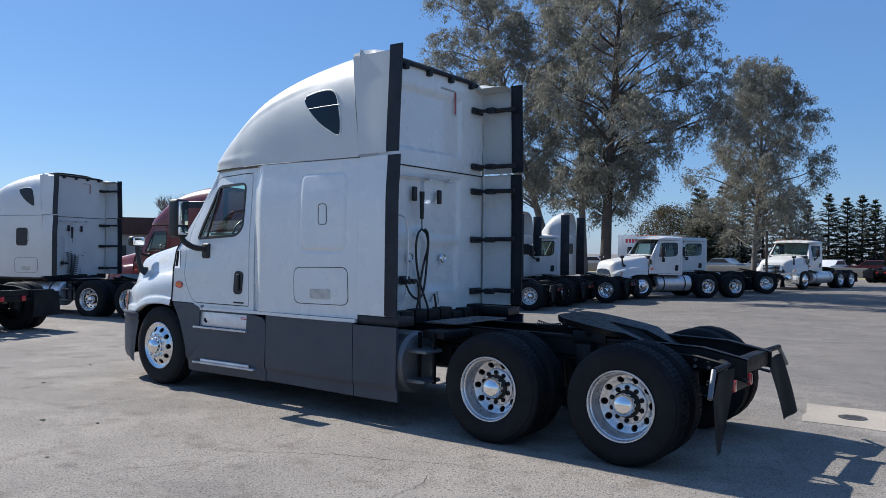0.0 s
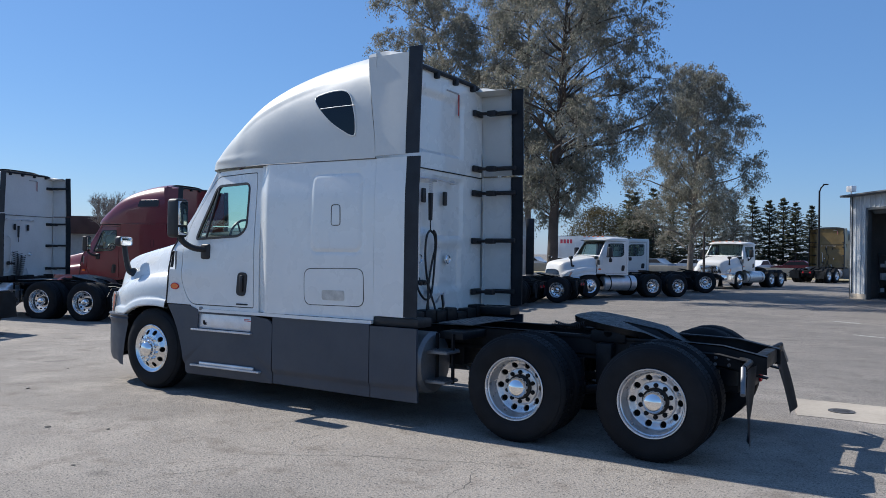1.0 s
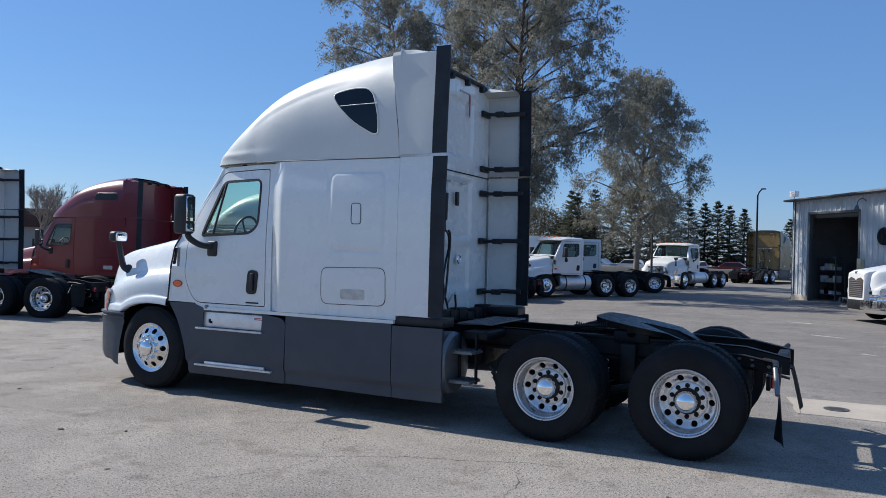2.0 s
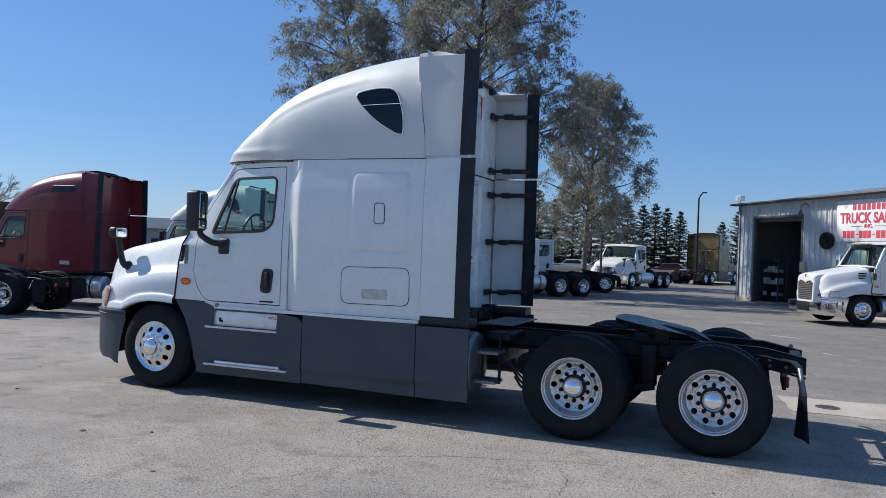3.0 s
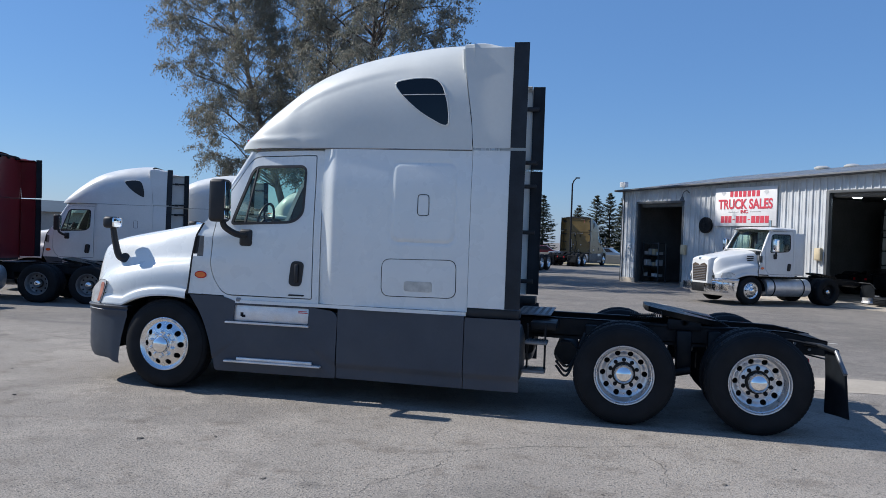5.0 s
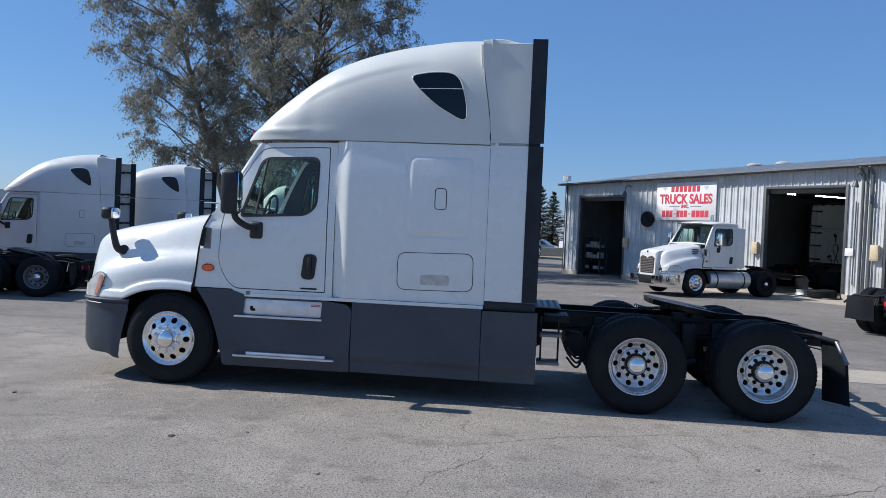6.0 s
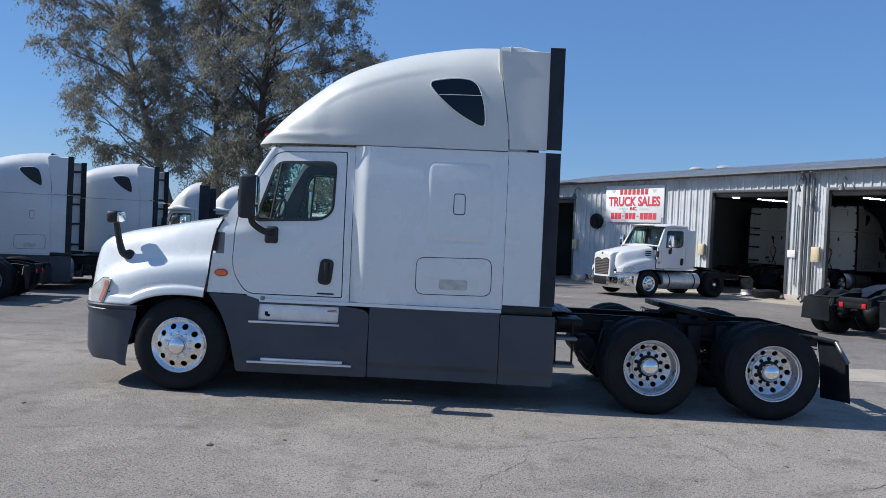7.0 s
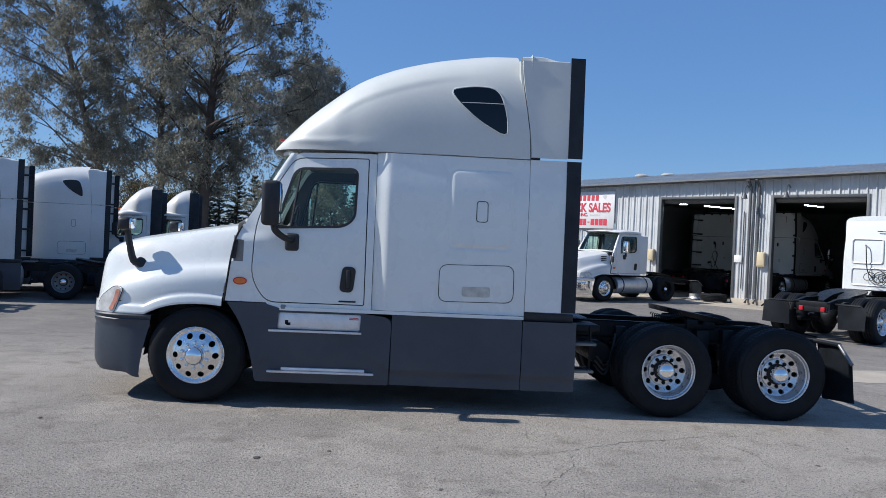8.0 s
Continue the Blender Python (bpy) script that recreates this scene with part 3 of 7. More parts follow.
def rear_details(truck, coiled=False):
    """Hoses, handles, lamps and steps behind a sleeper; hoses hang in loops or as coils."""
    W = -1.675
    bm = bmesh.new()
    tube(bm, [(W + 0.04, -0.62, 2.66), (W + 0.05, 0.0, 2.675), (W + 0.04, 0.46, 2.655)], 0.011, 6)
    for y in (-0.55, 0.0, 0.42):
        box(bm, W - 0.02, W + 0.05, y - 0.015, y + 0.015, 2.645, 2.69)
    rail = part("hose_rail", bm, DULL_ALUMINIUM, truck, "thin metal hose rail")
    bm = bmesh.new()
    pts = [(W + 0.06 + 0.022 * math.cos(k * 0.9), -0.17 + 0.022 * math.sin(k * 0.9), 2.66 - k * 0.0032) for k in range(50)]
    tube(bm, pts, 0.004, 5)
    part("hanging_spring", bm, DULL_ALUMINIUM, rail)
    bm = bmesh.new()
    cyl(bm, (W + 0.06, -0.17, 2.50), (W + 0.06, -0.17, 2.18), 0.032, 0.024, 10)
    tube(bm, [(W + 0.06, -0.17, 2.18), (W + 0.06, -0.165, 2.05)], 0.008, 5)
    part("hose_holder", bm, BLACK_PLASTIC, rail)
    loops = (
        [(-0.165, 2.06), (-0.25, 2.0), (-0.285, 1.86), (-0.25, 1.66), (-0.17, 1.46), (-0.07, 1.28), (-0.01, 1.13), (-0.05, 1.03), (-0.14, 1.04), (-0.185, 1.16), (-0.16, 1.4), (-0.08, 1.66), (-0.02, 1.86), (-0.07, 2.0), (-0.165, 2.055)],
        [(-0.50, 1.46), (-0.44, 1.34), (-0.32, 1.26), (-0.18, 1.29), (-0.10, 1.45), (-0.06, 1.7), (-0.055, 1.9), (-0.10, 2.02), (-0.16, 2.06)],
        [(-0.42, 1.48), (-0.33, 1.45), (-0.30, 1.3), (-0.31, 1.13), (-0.24, 1.02), (-0.12, 0.99), (0.0, 1.03), (0.04, 1.15), (0.0, 1.3)],
    )
    for i in range(3 if coiled else 0):
        bm = bmesh.new()
        y0 = -0.34 + 0.13 * i
        tube(bm, [(W + 0.11 + 0.065 * math.cos(q * 0.8), y0 + 0.05 * math.sin(0.03 * q + i) + 0.065 * math.sin(q * 0.8), 1.80 - 0.06 * i - q * 0.0072) for q in range(90)], 0.008, 5)
        part("coiled_hose", bm, HOSE_BLACK, truck, "dark coiled air hose hanging behind the sleeper")
    for i, lp in enumerate(() if coiled else loops):
        bm = bmesh.new()
        tube(bm, spline([(W + 0.05 + 0.03 * i + 0.02 * math.sin(q), y, z) for q, (y, z) in enumerate(lp)], 5), 0.013, 8)
        part("air_hose", bm, HOSE_BLACK, truck, "black air hose looped behind the sleeper")
    bm = bmesh.new()
    box(bm, W, W + 0.08, -0.53, -0.39, 1.42, 1.52, 0.02)
    cyl(bm, (W + 0.06, -0.50, 1.47), (W + 0.16, -0.50, 1.45), 0.025, n=8)
    cyl(bm, (W + 0.06, -0.42, 1.47), (W + 0.16, -0.42, 1.45), 0.025, n=8)
    part("hose_socket", bm, BLACK_PLASTIC, truck)
    bm = bmesh.new()
    tube(bm, spline([(W, -0.56, 2.22), (W + 0.07, -0.50, 2.18), (W + 0.08, -0.46, 2.05), (W + 0.08, -0.46, 1.5), (W + 0.07, -0.50, 1.25), (W, -0.60, 1.2)], 4), 0.013, 7)
    part("grab_handle", bm, DULL_ALUMINIUM, truck, "curved metal grab handle")
    for y, z in ((-0.33, 1.73), (0.32, 1.72)):
        c = (0, 0, 0)
        bm = bmesh.new()
        lathe(bm, [(0.055, 0.0), (0.057, -0.02), (0.048, -0.03), (0.042, -0.02)], c, 20)
        ring = part("work_lamp", bm, CHROME, truck, "round chrome work lamp")
        ring.matrix_local = pose(W, y, z, 0, 0, 90)
        bm = bmesh.new()
        lathe(bm, [(0.042, -0.018), (0.02, -0.026), (0, -0.028)], c, 16)
        part("lens", bm, CLEAR_LENS, ring)
    for y, z in ((-0.26, 2.47), (0.23, 2.46)):
        bm = bmesh.new()
        box(bm, W, W + 0.035, y - 0.035, y + 0.035, z - 0.085, z + 0.085, 0.012)
        part("vent_grille", bm, BLACK_PLASTIC, truck)
    bm = bmesh.new()
    box(bm, W - 0.001, W + 0.006, 0.27, 0.56, 3.79, 3.808)
    part("tape_bar", bm, TAPE_GREY, truck)
    bm = bmesh.new()
    box(bm, W - 0.001, W + 0.006, 0.557, 0.573, 3.52, 3.79)
    part("tape_bar", bm, TAPE_RED, truck, "strip of red marker tape")
    bm = bmesh.new()
    box(bm, W - 0.001, W + 0.006, 0.576, 0.588, 3.50, 3.79)
    part("tape_bar", bm, TAPE_GREY, truck)
    bm = bmesh.new()
    tube(bm, [(W, 0.08, 1.20), (W + 0.05, 0.10, 1.30), (W + 0.05, 0.16, 1.32), (W + 0.05, 0.20, 1.20), (W + 0.05, 0.17, 1.0)], 0.012, 6)
    part("hook", bm, DULL_ALUMINIUM, truck)
    rnd = random.Random(5)
    for k in range(9):
        y = -1.0 + k * 0.25
        part("cab_mount", box(bmesh.new(), W - 0.05, W + 0.14, y - 0.115, y + 0.115, 0.98, 1.07 + rnd.uniform(0, 0.07), 0.02), FRAME_BLACK, truck)
    for z, x0 in ((0.775, -1.04), (0.47, -1.06)):
        bm = bmesh.new()
        box(bm, x0, x0 + 0.24, -1.14, -0.86, z - 0.015, z + 0.015, 0.006)
        step = part("rear_step", bm, TANK_METAL, truck, "ribbed metal step behind the skirt")
        for k in range(7):
            part("step_rib", box(bmesh.new(), x0 + 0.015 + k * 0.032, x0 + 0.027 + k * 0.032, -1.142, -0.86, z + 0.014, z + 0.024), TANK_METAL, step)
    bm = bmesh.new()
    for x in (-1.02, -0.83):
        box(bm, x - 0.010, x + 0.010, -0.98, -0.94, 0.44, 0.96)
    box(bm, -1.0, -0.72, -0.95, -0.43, 0.90, 0.98, 0.01)
    part("step_bracket", bm, FRAME_BLACK, truck)
    for k in range(3):
        bm = bmesh.new()
        tube(bm, spline([(-0.72, -0.85 + 0.05 * k, 0.62 - 0.06 * k), (-0.6, -0.8, 0.5 - 0.05 * k), (-0.5, -0.7, 0.62), (-0.42, -0.55, 0.85)], 5), 0.014, 6)
        part("air_line", bm, HOSE_BLACK, truck)
    bm = bmesh.new()
    cyl(bm, (-0.62, -0.60, 0.62), (-0.62, 0.2, 0.62), 0.13, n=18)
    part("air_tank", bm, FRAME_BLACK, truck, "black air tank across the frame")
    pts = []
    for k in range(150):
        t = k / 149
        pts.append((0.06 + 0.36 * t, -0.38 - 0.07 * t + 0.030 * math.cos(k * 0.63), 1.085 - 0.035 * math.sin(math.pi * t) + 0.02 * t + 0.030 * math.sin(k * 0.63)))
    bm = bmesh.new()
    tube(bm, pts, 0.0055, 5)
    part("coiled_cable", bm, HOSE_BLACK, truck, "black coiled cable by the fifth wheel")
    # small red marker lamps on the roof's brow
    for y in (-0.72, -0.36, 0.0, 0.36, 0.72):
        x = -4.42 - 0.08 * (1 - (abs(y) / 0.72) ** 2)
        bm = bmesh.new()
        box(bm, x - 0.025, x + 0.03, y - 0.035, y + 0.035, 2.855 + 0.05 * (abs(y) > 0.5), 2.885 + 0.05 * (abs(y) > 0.5), 0.01)
        part("roof_marker", bm, RED_LENS, truck, "small red roof marker lamp")


def hang_hoses(truck, wx):
    """Air hoses, a rail and pressed panels on a plain rear wall."""
    bm = bmesh.new()
    for y0, y1, z0, z1 in ((-0.95, -0.15, 1.75, 2.35), (0.15, 0.95, 1.75, 2.35), (-0.95, 0.95, 1.2, 1.62)):
        pts = rounded([(y0, z0), (y1, z0), (y1, z1), (y0, z1)], 0.08)
        tube(bm, [(wx - 0.02, p.x, p.y) for p in pts + pts[:1]], 0.022, 6)
    part("pressed_panel", bm, FADED_WHITE, truck)
    rnd = random.Random(17)
    for k in range(6):
        c, r = rnd.uniform(-0.45, 0.1), rnd.uniform(0.10, 0.22)
        bm = bmesh.new()
        tilt_k, up_k = rnd.uniform(-0.3, 0.3), rnd.uniform(0.6, 1.0)
        tube(bm, [(wx + 0.05 + 0.012 * k, c + r * math.cos(q * 0.27) + tilt_k * r * math.sin(q * 0.27), 1.42 + up_k * r * math.sin(q * 0.27)) for q in range(25)], 0.010, 6)
        part("air_hose", bm, HOSE_BLACK, truck, "black air hose")
    bm = bmesh.new()
    tube(bm, spline([(wx, -0.6, 2.2), (wx + 0.08, -0.55, 2.15), (wx + 0.08, -0.5, 1.6), (wx, -0.4, 1.4)], 4), 0.014, 6)
    tube(bm, [(wx + 0.02, -0.3, 2.55), (wx + 0.02, 0.5, 2.5)], 0.012, 6)
    part("grab_handle", bm, FRAME_BLACK, truck)


def tractor(label, at, paint, fine=False, body="sleeper", shift=0.0, skirts=True, roof_paint=None, rim_mat=None, dam=False, group="",
            skirt_mat=None, bunk="teardrop", rubber=None, straps=True, axles=2, style="", rear_rim=None, squat=1.0, hood_mirrors=False):
    """A conventional semi-truck. x runs from the bonnet to the tail, the foremost drive axle is at x = 0, the near side is -y.
    body: sleeper or day; shift: how far the front half moves back (shorter wheelbase)."""
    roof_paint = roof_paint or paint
    rim_mat = rim_mat or ALUMINIUM
    skirt_mat = skirt_mat or GREY_PLASTIC
    rubber = rubber or RUBBER
    truck = thing("semi_truck", label, "truck", group, at=at)
    def front(ob):
        ob.location.x = shift
        return ob
    # ---- bonnet
    bm = bmesh.new()
    xs = [-6.40, -6.385, -6.36, -6.32, -6.27, -6.2, -6.12, -6.02, -5.92, -5.82, -5.76, -5.70, -5.64, -5.57, -5.48, -5.38, -5.28, -5.18, -5.08, -4.99, -4.93]
    secs = [hood_section(x) for x in xs]
    # the rear edge of the bonnet leans back towards the top
    for i, lean in ((-1, 1.0), (-2, 0.75), (-3, 0.45), (-4, 0.2)):
        for v in secs[i]:
            v.x += lean * 0.17 * smooth(1.1, 1.95, v.z)
    hood_rear = [v.copy() for v in secs[-1] if 1.06 < v.z < 1.99]
    loft(bm, secs)
    mirrored(bm)
    bonnet = front(part("bonnet", bm, paint, truck, sharp=40))
    bm = bmesh.new()
    nose = hood_section(-6.40)
    ring = [Vector((-6.41, v.y * 0.98, max(0.6, v.z - 0.01))) for v in nose] + [Vector((-6.41, -v.y * 0.98, max(0.6, v.z - 0.01))) for v in nose[::-1]]
    loft(bm, [ring, [Vector((-6.2, v.y * 0.9, v.z)) for v in ring]], closed=True)
    bm.faces.new([bm.verts.new(v) for v in ring])
    for k in range(7):
        box(bm, -6.43, -6.405, -0.5, 0.5, 0.75 + k * 0.085, 0.775 + k * 0.085)
    front(part("grille", bm, CHROME if not fine else BLACK_PLASTIC, truck, "grille with horizontal bars"))
    # dark inner wing behind the wheel
    for sd in (-1, 1):
        bm = bmesh.new()
        arc = []
        for k in range(15):
            a = math.pi * (0.02 + 0.96 * k / 14)
            arc.append((-5.14 - 0.61 * math.cos(a), 0.45 + 0.60 * math.sin(a)))
        loft(bm, [[Vector((x, sd * 1.15, z)) for x, z in arc], [Vector((x, sd * 0.62, z)) for x, z in arc]])
        loft(bm, [[Vector((-5.75, sd * 0.62, 0.4)), Vector((-4.55, sd * 0.62, 0.4))], [Vector((-5.75, sd * 0.62, 1.06)), Vector((-4.55, sd * 0.62, 1.06))]])
        loft(bm, [[Vector((-5.93, sd * 0.62, 0.42)), Vector((-5.93, sd * 1.06, 0.42))], [Vector((-5.80, sd * 0.62, 0.95)), Vector((-5.80, sd * 1.10, 0.95))]])
        front(part("wheel_arch", bm, BLACK_PLASTIC, truck))
    # ---- bumper
    bm = bmesh.new()
    plan = spline([(-5.70, -1.165, 0), (-5.9, -1.15, 0), (-6.1, -1.10, 0), (-6.28, -0.985, 0), (-6.39, -0.78, 0), (-6.44, -0.40, 0), (-6.45, 0, 0)], 5)
    plan = plan + [Vector((p.x, -p.y, 0)) for p in plan[-2::-1]]
    secs = []
    for p in plan:
        t = smooth(-6.05, -5.70, p.x)
        q = lambda dx, z: Vector((p.x + dx - t * table(((0.2, 0.095), (0.30, 0.095), (0.42, 0.080), (0.61, 0.045), (0.80, -0.005), (0.93, -0.03)), z), p.y, z))
        out = Vector((p.x + 5.6, p.y * 1.3, 0)).normalized()
        ledge = [q(0.09, 0.928), q(0.005, 0.926) + 0.020 * out, q(0.0, 0.912) + 0.026 * out, q(0.0, 0.895) + 0.012 * out, q(0.0, 0.880) + 0.004 * out, q(0.0, 0.866) + 0.016 * out, q(0.0, 0.850) + 0.012 * out]
        secs.append(ledge + [q(0.008, 0.80), q(0.0, 0.77), q(0.0, 0.55), q(0.006, 0.40 - 0.02 * t), q(0.03 - 0.02 * t, 0.34 - 0.05 * t), q(0.06 - 0.04 * t, 0.30 - 0.05 * t), q(0.12 - 0.10 * t, 0.30 - 0.05 * t)])
    loft(bm, secs)
    bumper = front(part("bumper", bm, skirt_mat if fine or skirts else CHROME, truck, "dark grey plastic bumper" if fine else ""))
    # ---- lamps on the bonnet
    for sd in () if style == "square_nose" else (-1, 1):
        bm = bmesh.new()
        pts = rounded([(-6.33, 0.93, 0.03), (-6.10, 0.93, 0.03), (-6.00, 1.20, 0.03), (-6.10, 1.22, 0.05), (-6.29, 1.08, 0.08)], 0.03)
        lampw = lambda x, z: table(((-6.34, 0.89), (-6.25, 0.985), (-6.1, 1.068), (-6.0, 1.105)), x)
        panel(bm, pts, None, lampw, 0.05, 3, 40, 0.012, sd)
        lamp = part("headlight", bm, CLEAR_LENS, bonnet, "clear headlight")
        bm = bmesh.new()
        outline_tube(bm, grow(pts, 0.004), lampw, 0.0035, 0.004, 50, sd)
        part("lamp_seal", bm, SEAM, lamp)
        bm = bmesh.new()
        pts = rounded([(-6.168, 0.955, 0.01), (-6.118, 0.95, 0.015), (-6.055, 1.07, 0.1), (-6.028, 1.180, 0.015), (-6.078, 1.188, 0.02), (-6.102, 1.08, 0.1)], 0.02)
        panel(bm, pts, None, lampw, 0.05, 2, 30, 0.020, sd)
        part("turn_signal", bm, SALMON, lamp, "amber turn signal strip")
    # ---- cab side, door
    for sd in (-1, 1):
        bm = bmesh.new()
        panel(bm, CAB_SIDE, grow(DOOR, 0.011), cab_width, 0.04, 3, 120 if fine else 52, 0.0, sd)
        cab = front(part("cab_side", bm, paint, truck))
        bm = bmesh.new()
        panel(bm, DOOR, DOOR_GLASS, cab_width, 0.05, 8 if fine else 3, 120 if fine else 52 if fine else 52, 0.001, sd)
        door = front(part("door", bm, paint, truck))
        bm = bmesh.new()
        panel(bm, grow(DOOR_GLASS, 0.012), grow(DOOR_GLASS, -0.016), cab_width, 0.03, 2, 90 if fine else 48, 0.006, sd)
        tube(bm, [(-4.235, sd * (cab_width(-4.235, 1.94) - 0.006), 1.945), (-4.165, sd * (cab_width(-4.165, 2.58) - 0.006), 2.58)], 0.014, 6)
        part("window_seal", bm, BLACK_PLASTIC, door)
        bm = bmesh.new()
        panel(bm, grow(DOOR, 0.03), grow(DOOR_GLASS, 0.01), lambda x, z: cab_width(x, z) - 0.058, 0.012, 3, 120 if fine else 52, 0.0, sd)
        part("door_lining", bm, INTERIOR, door)
        bm = bmesh.new()
        panel(bm, grow(DOOR_GLASS, -0.004), None, cab_width, 0.006, 4, 60, -0.012, sd)
        pane = part("door_window", bm, GLASS, door, "tinted side window")
        pane.visible_shadow = False
        bm = bmesh.new()
        panel(bm, rounded([(-3.685, 1.26), (-3.535, 1.25), (-3.505, 1.53), (-3.655, 1.54)], 0.06), None, cab_width, 0.02, 2, 40, 0.012, sd)
        box(bm, -3.615, -3.565, sd * 1.215, sd * 1.238, 1.30, 1.50, 0.012)
        part("door_handle", bm, BLACK_PLASTIC, door, "black recessed door handle")
        if fine:
            bm = bmesh.new()
            panel(bm, rounded([(-3.69, 1.145), (-3.50, 1.145), (-3.49, 1.163), (-3.68, 1.163)], 0.006), None, cab_width, 0.01, 1, 24, 0.006, sd)
            part("badge", bm, RUBBER, door, "small dark badge strip")
        # side marker
        bm = bmesh.new()
        oval = [Vector((-4.745 + 0.068 * math.cos(k * math.tau / 24), 1.335 + 0.036 * math.sin(k * math.tau / 24))) for k in range(24)]
        panel(bm, oval, None, cab_width, 0.02, 3, 24, 0.014, sd)
        marker = part("side_marker", bm, AMBER, cab, "amber oval side marker")
        bm = bmesh.new()
        outline_tube(bm, oval, cab_width, 0.007, 0.010, 24, sd)
        part("marker_rim", bm, RED_LENS, marker)
        # panels ahead of the door with the intake recess between them, and the gap behind the bonnet
        bm = bmesh.new()
        panel(bm, rounded([(-4.905, 1.115, 0.01), (-4.720, 1.115, 0.003), (-4.720, 1.545, 0.003), (-4.852, 1.545, 0.02), (-4.868, 1.40, 0.2)], 0.01), None, cab_width, 0.05, 3, 60, 0.0, sd)
        part("cowl_panel", bm, paint, cab)
        bm = bmesh.new()
        panel(bm, rounded([(-4.808, 1.785, 0.02), (-4.720, 1.775, 0.003), (-4.720, 1.955, 0.003), (-4.745, 1.95, 0.02)], 0.01), None, cab_width, 0.05, 3, 40, 0.0, sd)
        part("cowl_panel", bm, paint, cab)
        # grey back: the shade on the white recess is put into its colour
        bm = bmesh.new()
        box(bm, -4.84, -4.70, sd * 1.04, sd * 1.135, 1.52, 1.82)
        part("intake_recess", bm, TANK_METAL, cab)
        # black panel set in for the opening, its shade in the colour
        bm = bmesh.new()
        panel(bm, rounded([(-4.85, 1.57), (-4.805, 1.57), (-4.785, 1.775), (-4.815, 1.775)], 0.008), None, cab_width, 0.01, 2, 30, -0.01, sd)
        part("intake_slot", bm, BLACK_PLASTIC, cab, "black panel standing for the shaded intake slot behind the bonnet")
        bm = bmesh.new()
        tube(bm, spline([(x, sd * (cab_width(x, z) + 0.002), z) for x, z in ((-4.908, 1.11), (-4.893, 1.25), (-4.875, 1.40), (-4.856, 1.54), (-4.838, 1.66), (-4.815, 1.78), (-4.780, 1.88), (-4.755, 1.925))], 3), 0.011, 6)
        part("bonnet_seam", bm, SEAM, cab)
        if fine:
            bm = bmesh.new()
            box(bm, -4.30, -4.25, sd * 1.19, sd * 1.222, 1.05, 1.095, 0.008)
            part("step_latch", bm, TANK_METAL, cab)
    # dark shell behind the gaps, floor, headliner and bulkhead
    shells = [(-4.84, -3.34, -1.0, 1.0, 1.06, 1.16), (-4.84, -4.62, -0.82, 0.82, 1.17, 1.84), (-4.24, -3.35, -0.90, 0.90, 2.715, 2.74), (-3.34, -3.30, -1.08, 1.08, 1.1, 2.74)]
    for sd in (-1, 1):
        shells += [(-4.84, -4.61, sd * 0.90, sd * 1.11, 1.17, 1.55), (-4.60, -3.43, sd * 1.06, sd * 1.13, 1.17, 1.80), (-3.42, -3.35, sd * 0.95, sd * 1.10, 1.17, 2.70)]
    for sh in shells:
        front(part("cab_lining", box(bmesh.new(), *sh), INTERIOR, truck))
    # windscreen, pillars, header
    bm = bmesh.new()
    base = spline([(-4.69, -1.05, 1.98), (-4.76, -0.84, 1.985), (-4.82, -0.42, 2.0), (-4.84, 0, 2.01), (-4.82, 0.42, 2.0), (-4.76, 0.84, 1.985), (-4.69, 1.05, 1.98)], 5)
    head = spline([(-4.29, -0.94, 2.76), (-4.37, -0.74, 2.775), (-4.43, -0.38, 2.79), (-4.45, 0, 2.80), (-4.43, 0.38, 2.79), (-4.37, 0.74, 2.775), (-4.29, 0.94, 2.76)], 5)
    secs = []
    for k in range(9):
        t = k / 8
        secs.append([a.lerp(b, t) + Vector((-0.02 * math.sin(math.pi * t), 0, 0)) for a, b in zip(base, head)])
    loft(bm, secs)
    screen = front(part("windscreen", bm, GLASS, truck, "tinted windscreen"))
    screen.visible_shadow = False
    bm = bmesh.new()
    tube(bm, [a + Vector((0.0, 0, 0.0)) for a in base], 0.03, 6)
    tube(bm, head, 0.028, 6)
    front(part("windscreen_frame", bm, paint, truck))
    for s0, sd in ((0, -1), (-1, 1)):
        bm = bmesh.new()
        rows = []
        for k in range(9):
            t = k / 8
            e = secs[k][s0]
            x, z = -4.70 + 0.475 * t, 1.97 + 0.79 * t
            c = Vector((x + 0.02, sd * (cab_width(x, z) - 0.002), z))
            m = c.lerp(e, 0.55) + Vector((-0.022, sd * 0.022, 0))
            rows.append([c + Vector((0, -sd * 0.035, 0)), c, c.lerp(m, 0.5) + Vector((-0.006, sd * 0.008, 0)), m, m.lerp(e, 0.6) + Vector((-0.008, 0, 0)), e, e + Vector((0.05, 0, 0))])
        loft(bm, rows)
        front(part("windscreen_pillar", bm, paint, truck))
    # scuttle between bonnet and screen
    bm = bmesh.new()
    loft(bm, [[Vector((-4.74, v.y * 0.98, v.z - 0.0)) for v in hood_section(-4.75)[:24]], [Vector((-4.62, v.y * 0.96, v.z + 0.02)) for v in hood_section(-4.75)[:24]]])
    mirrored(bm)
    front(part("scuttle", bm, paint, truck))
    # ---- seats and steering wheel seen through the glass
    bm = bmesh.new()
    pts = [(-4.28 + 0.02 * math.sin(k * math.tau / 20) * 2.2, -0.52 + 0.215 * math.cos(k * math.tau / 20), 2.0 + 0.19 * math.sin(k * math.tau / 20)) for k in range(21)]
    tube(bm, pts, 0.016, 6)
    tube(bm, [(-4.28, -0.52, 2.0), (-4.42, -0.52, 1.85)], 0.03, 6)
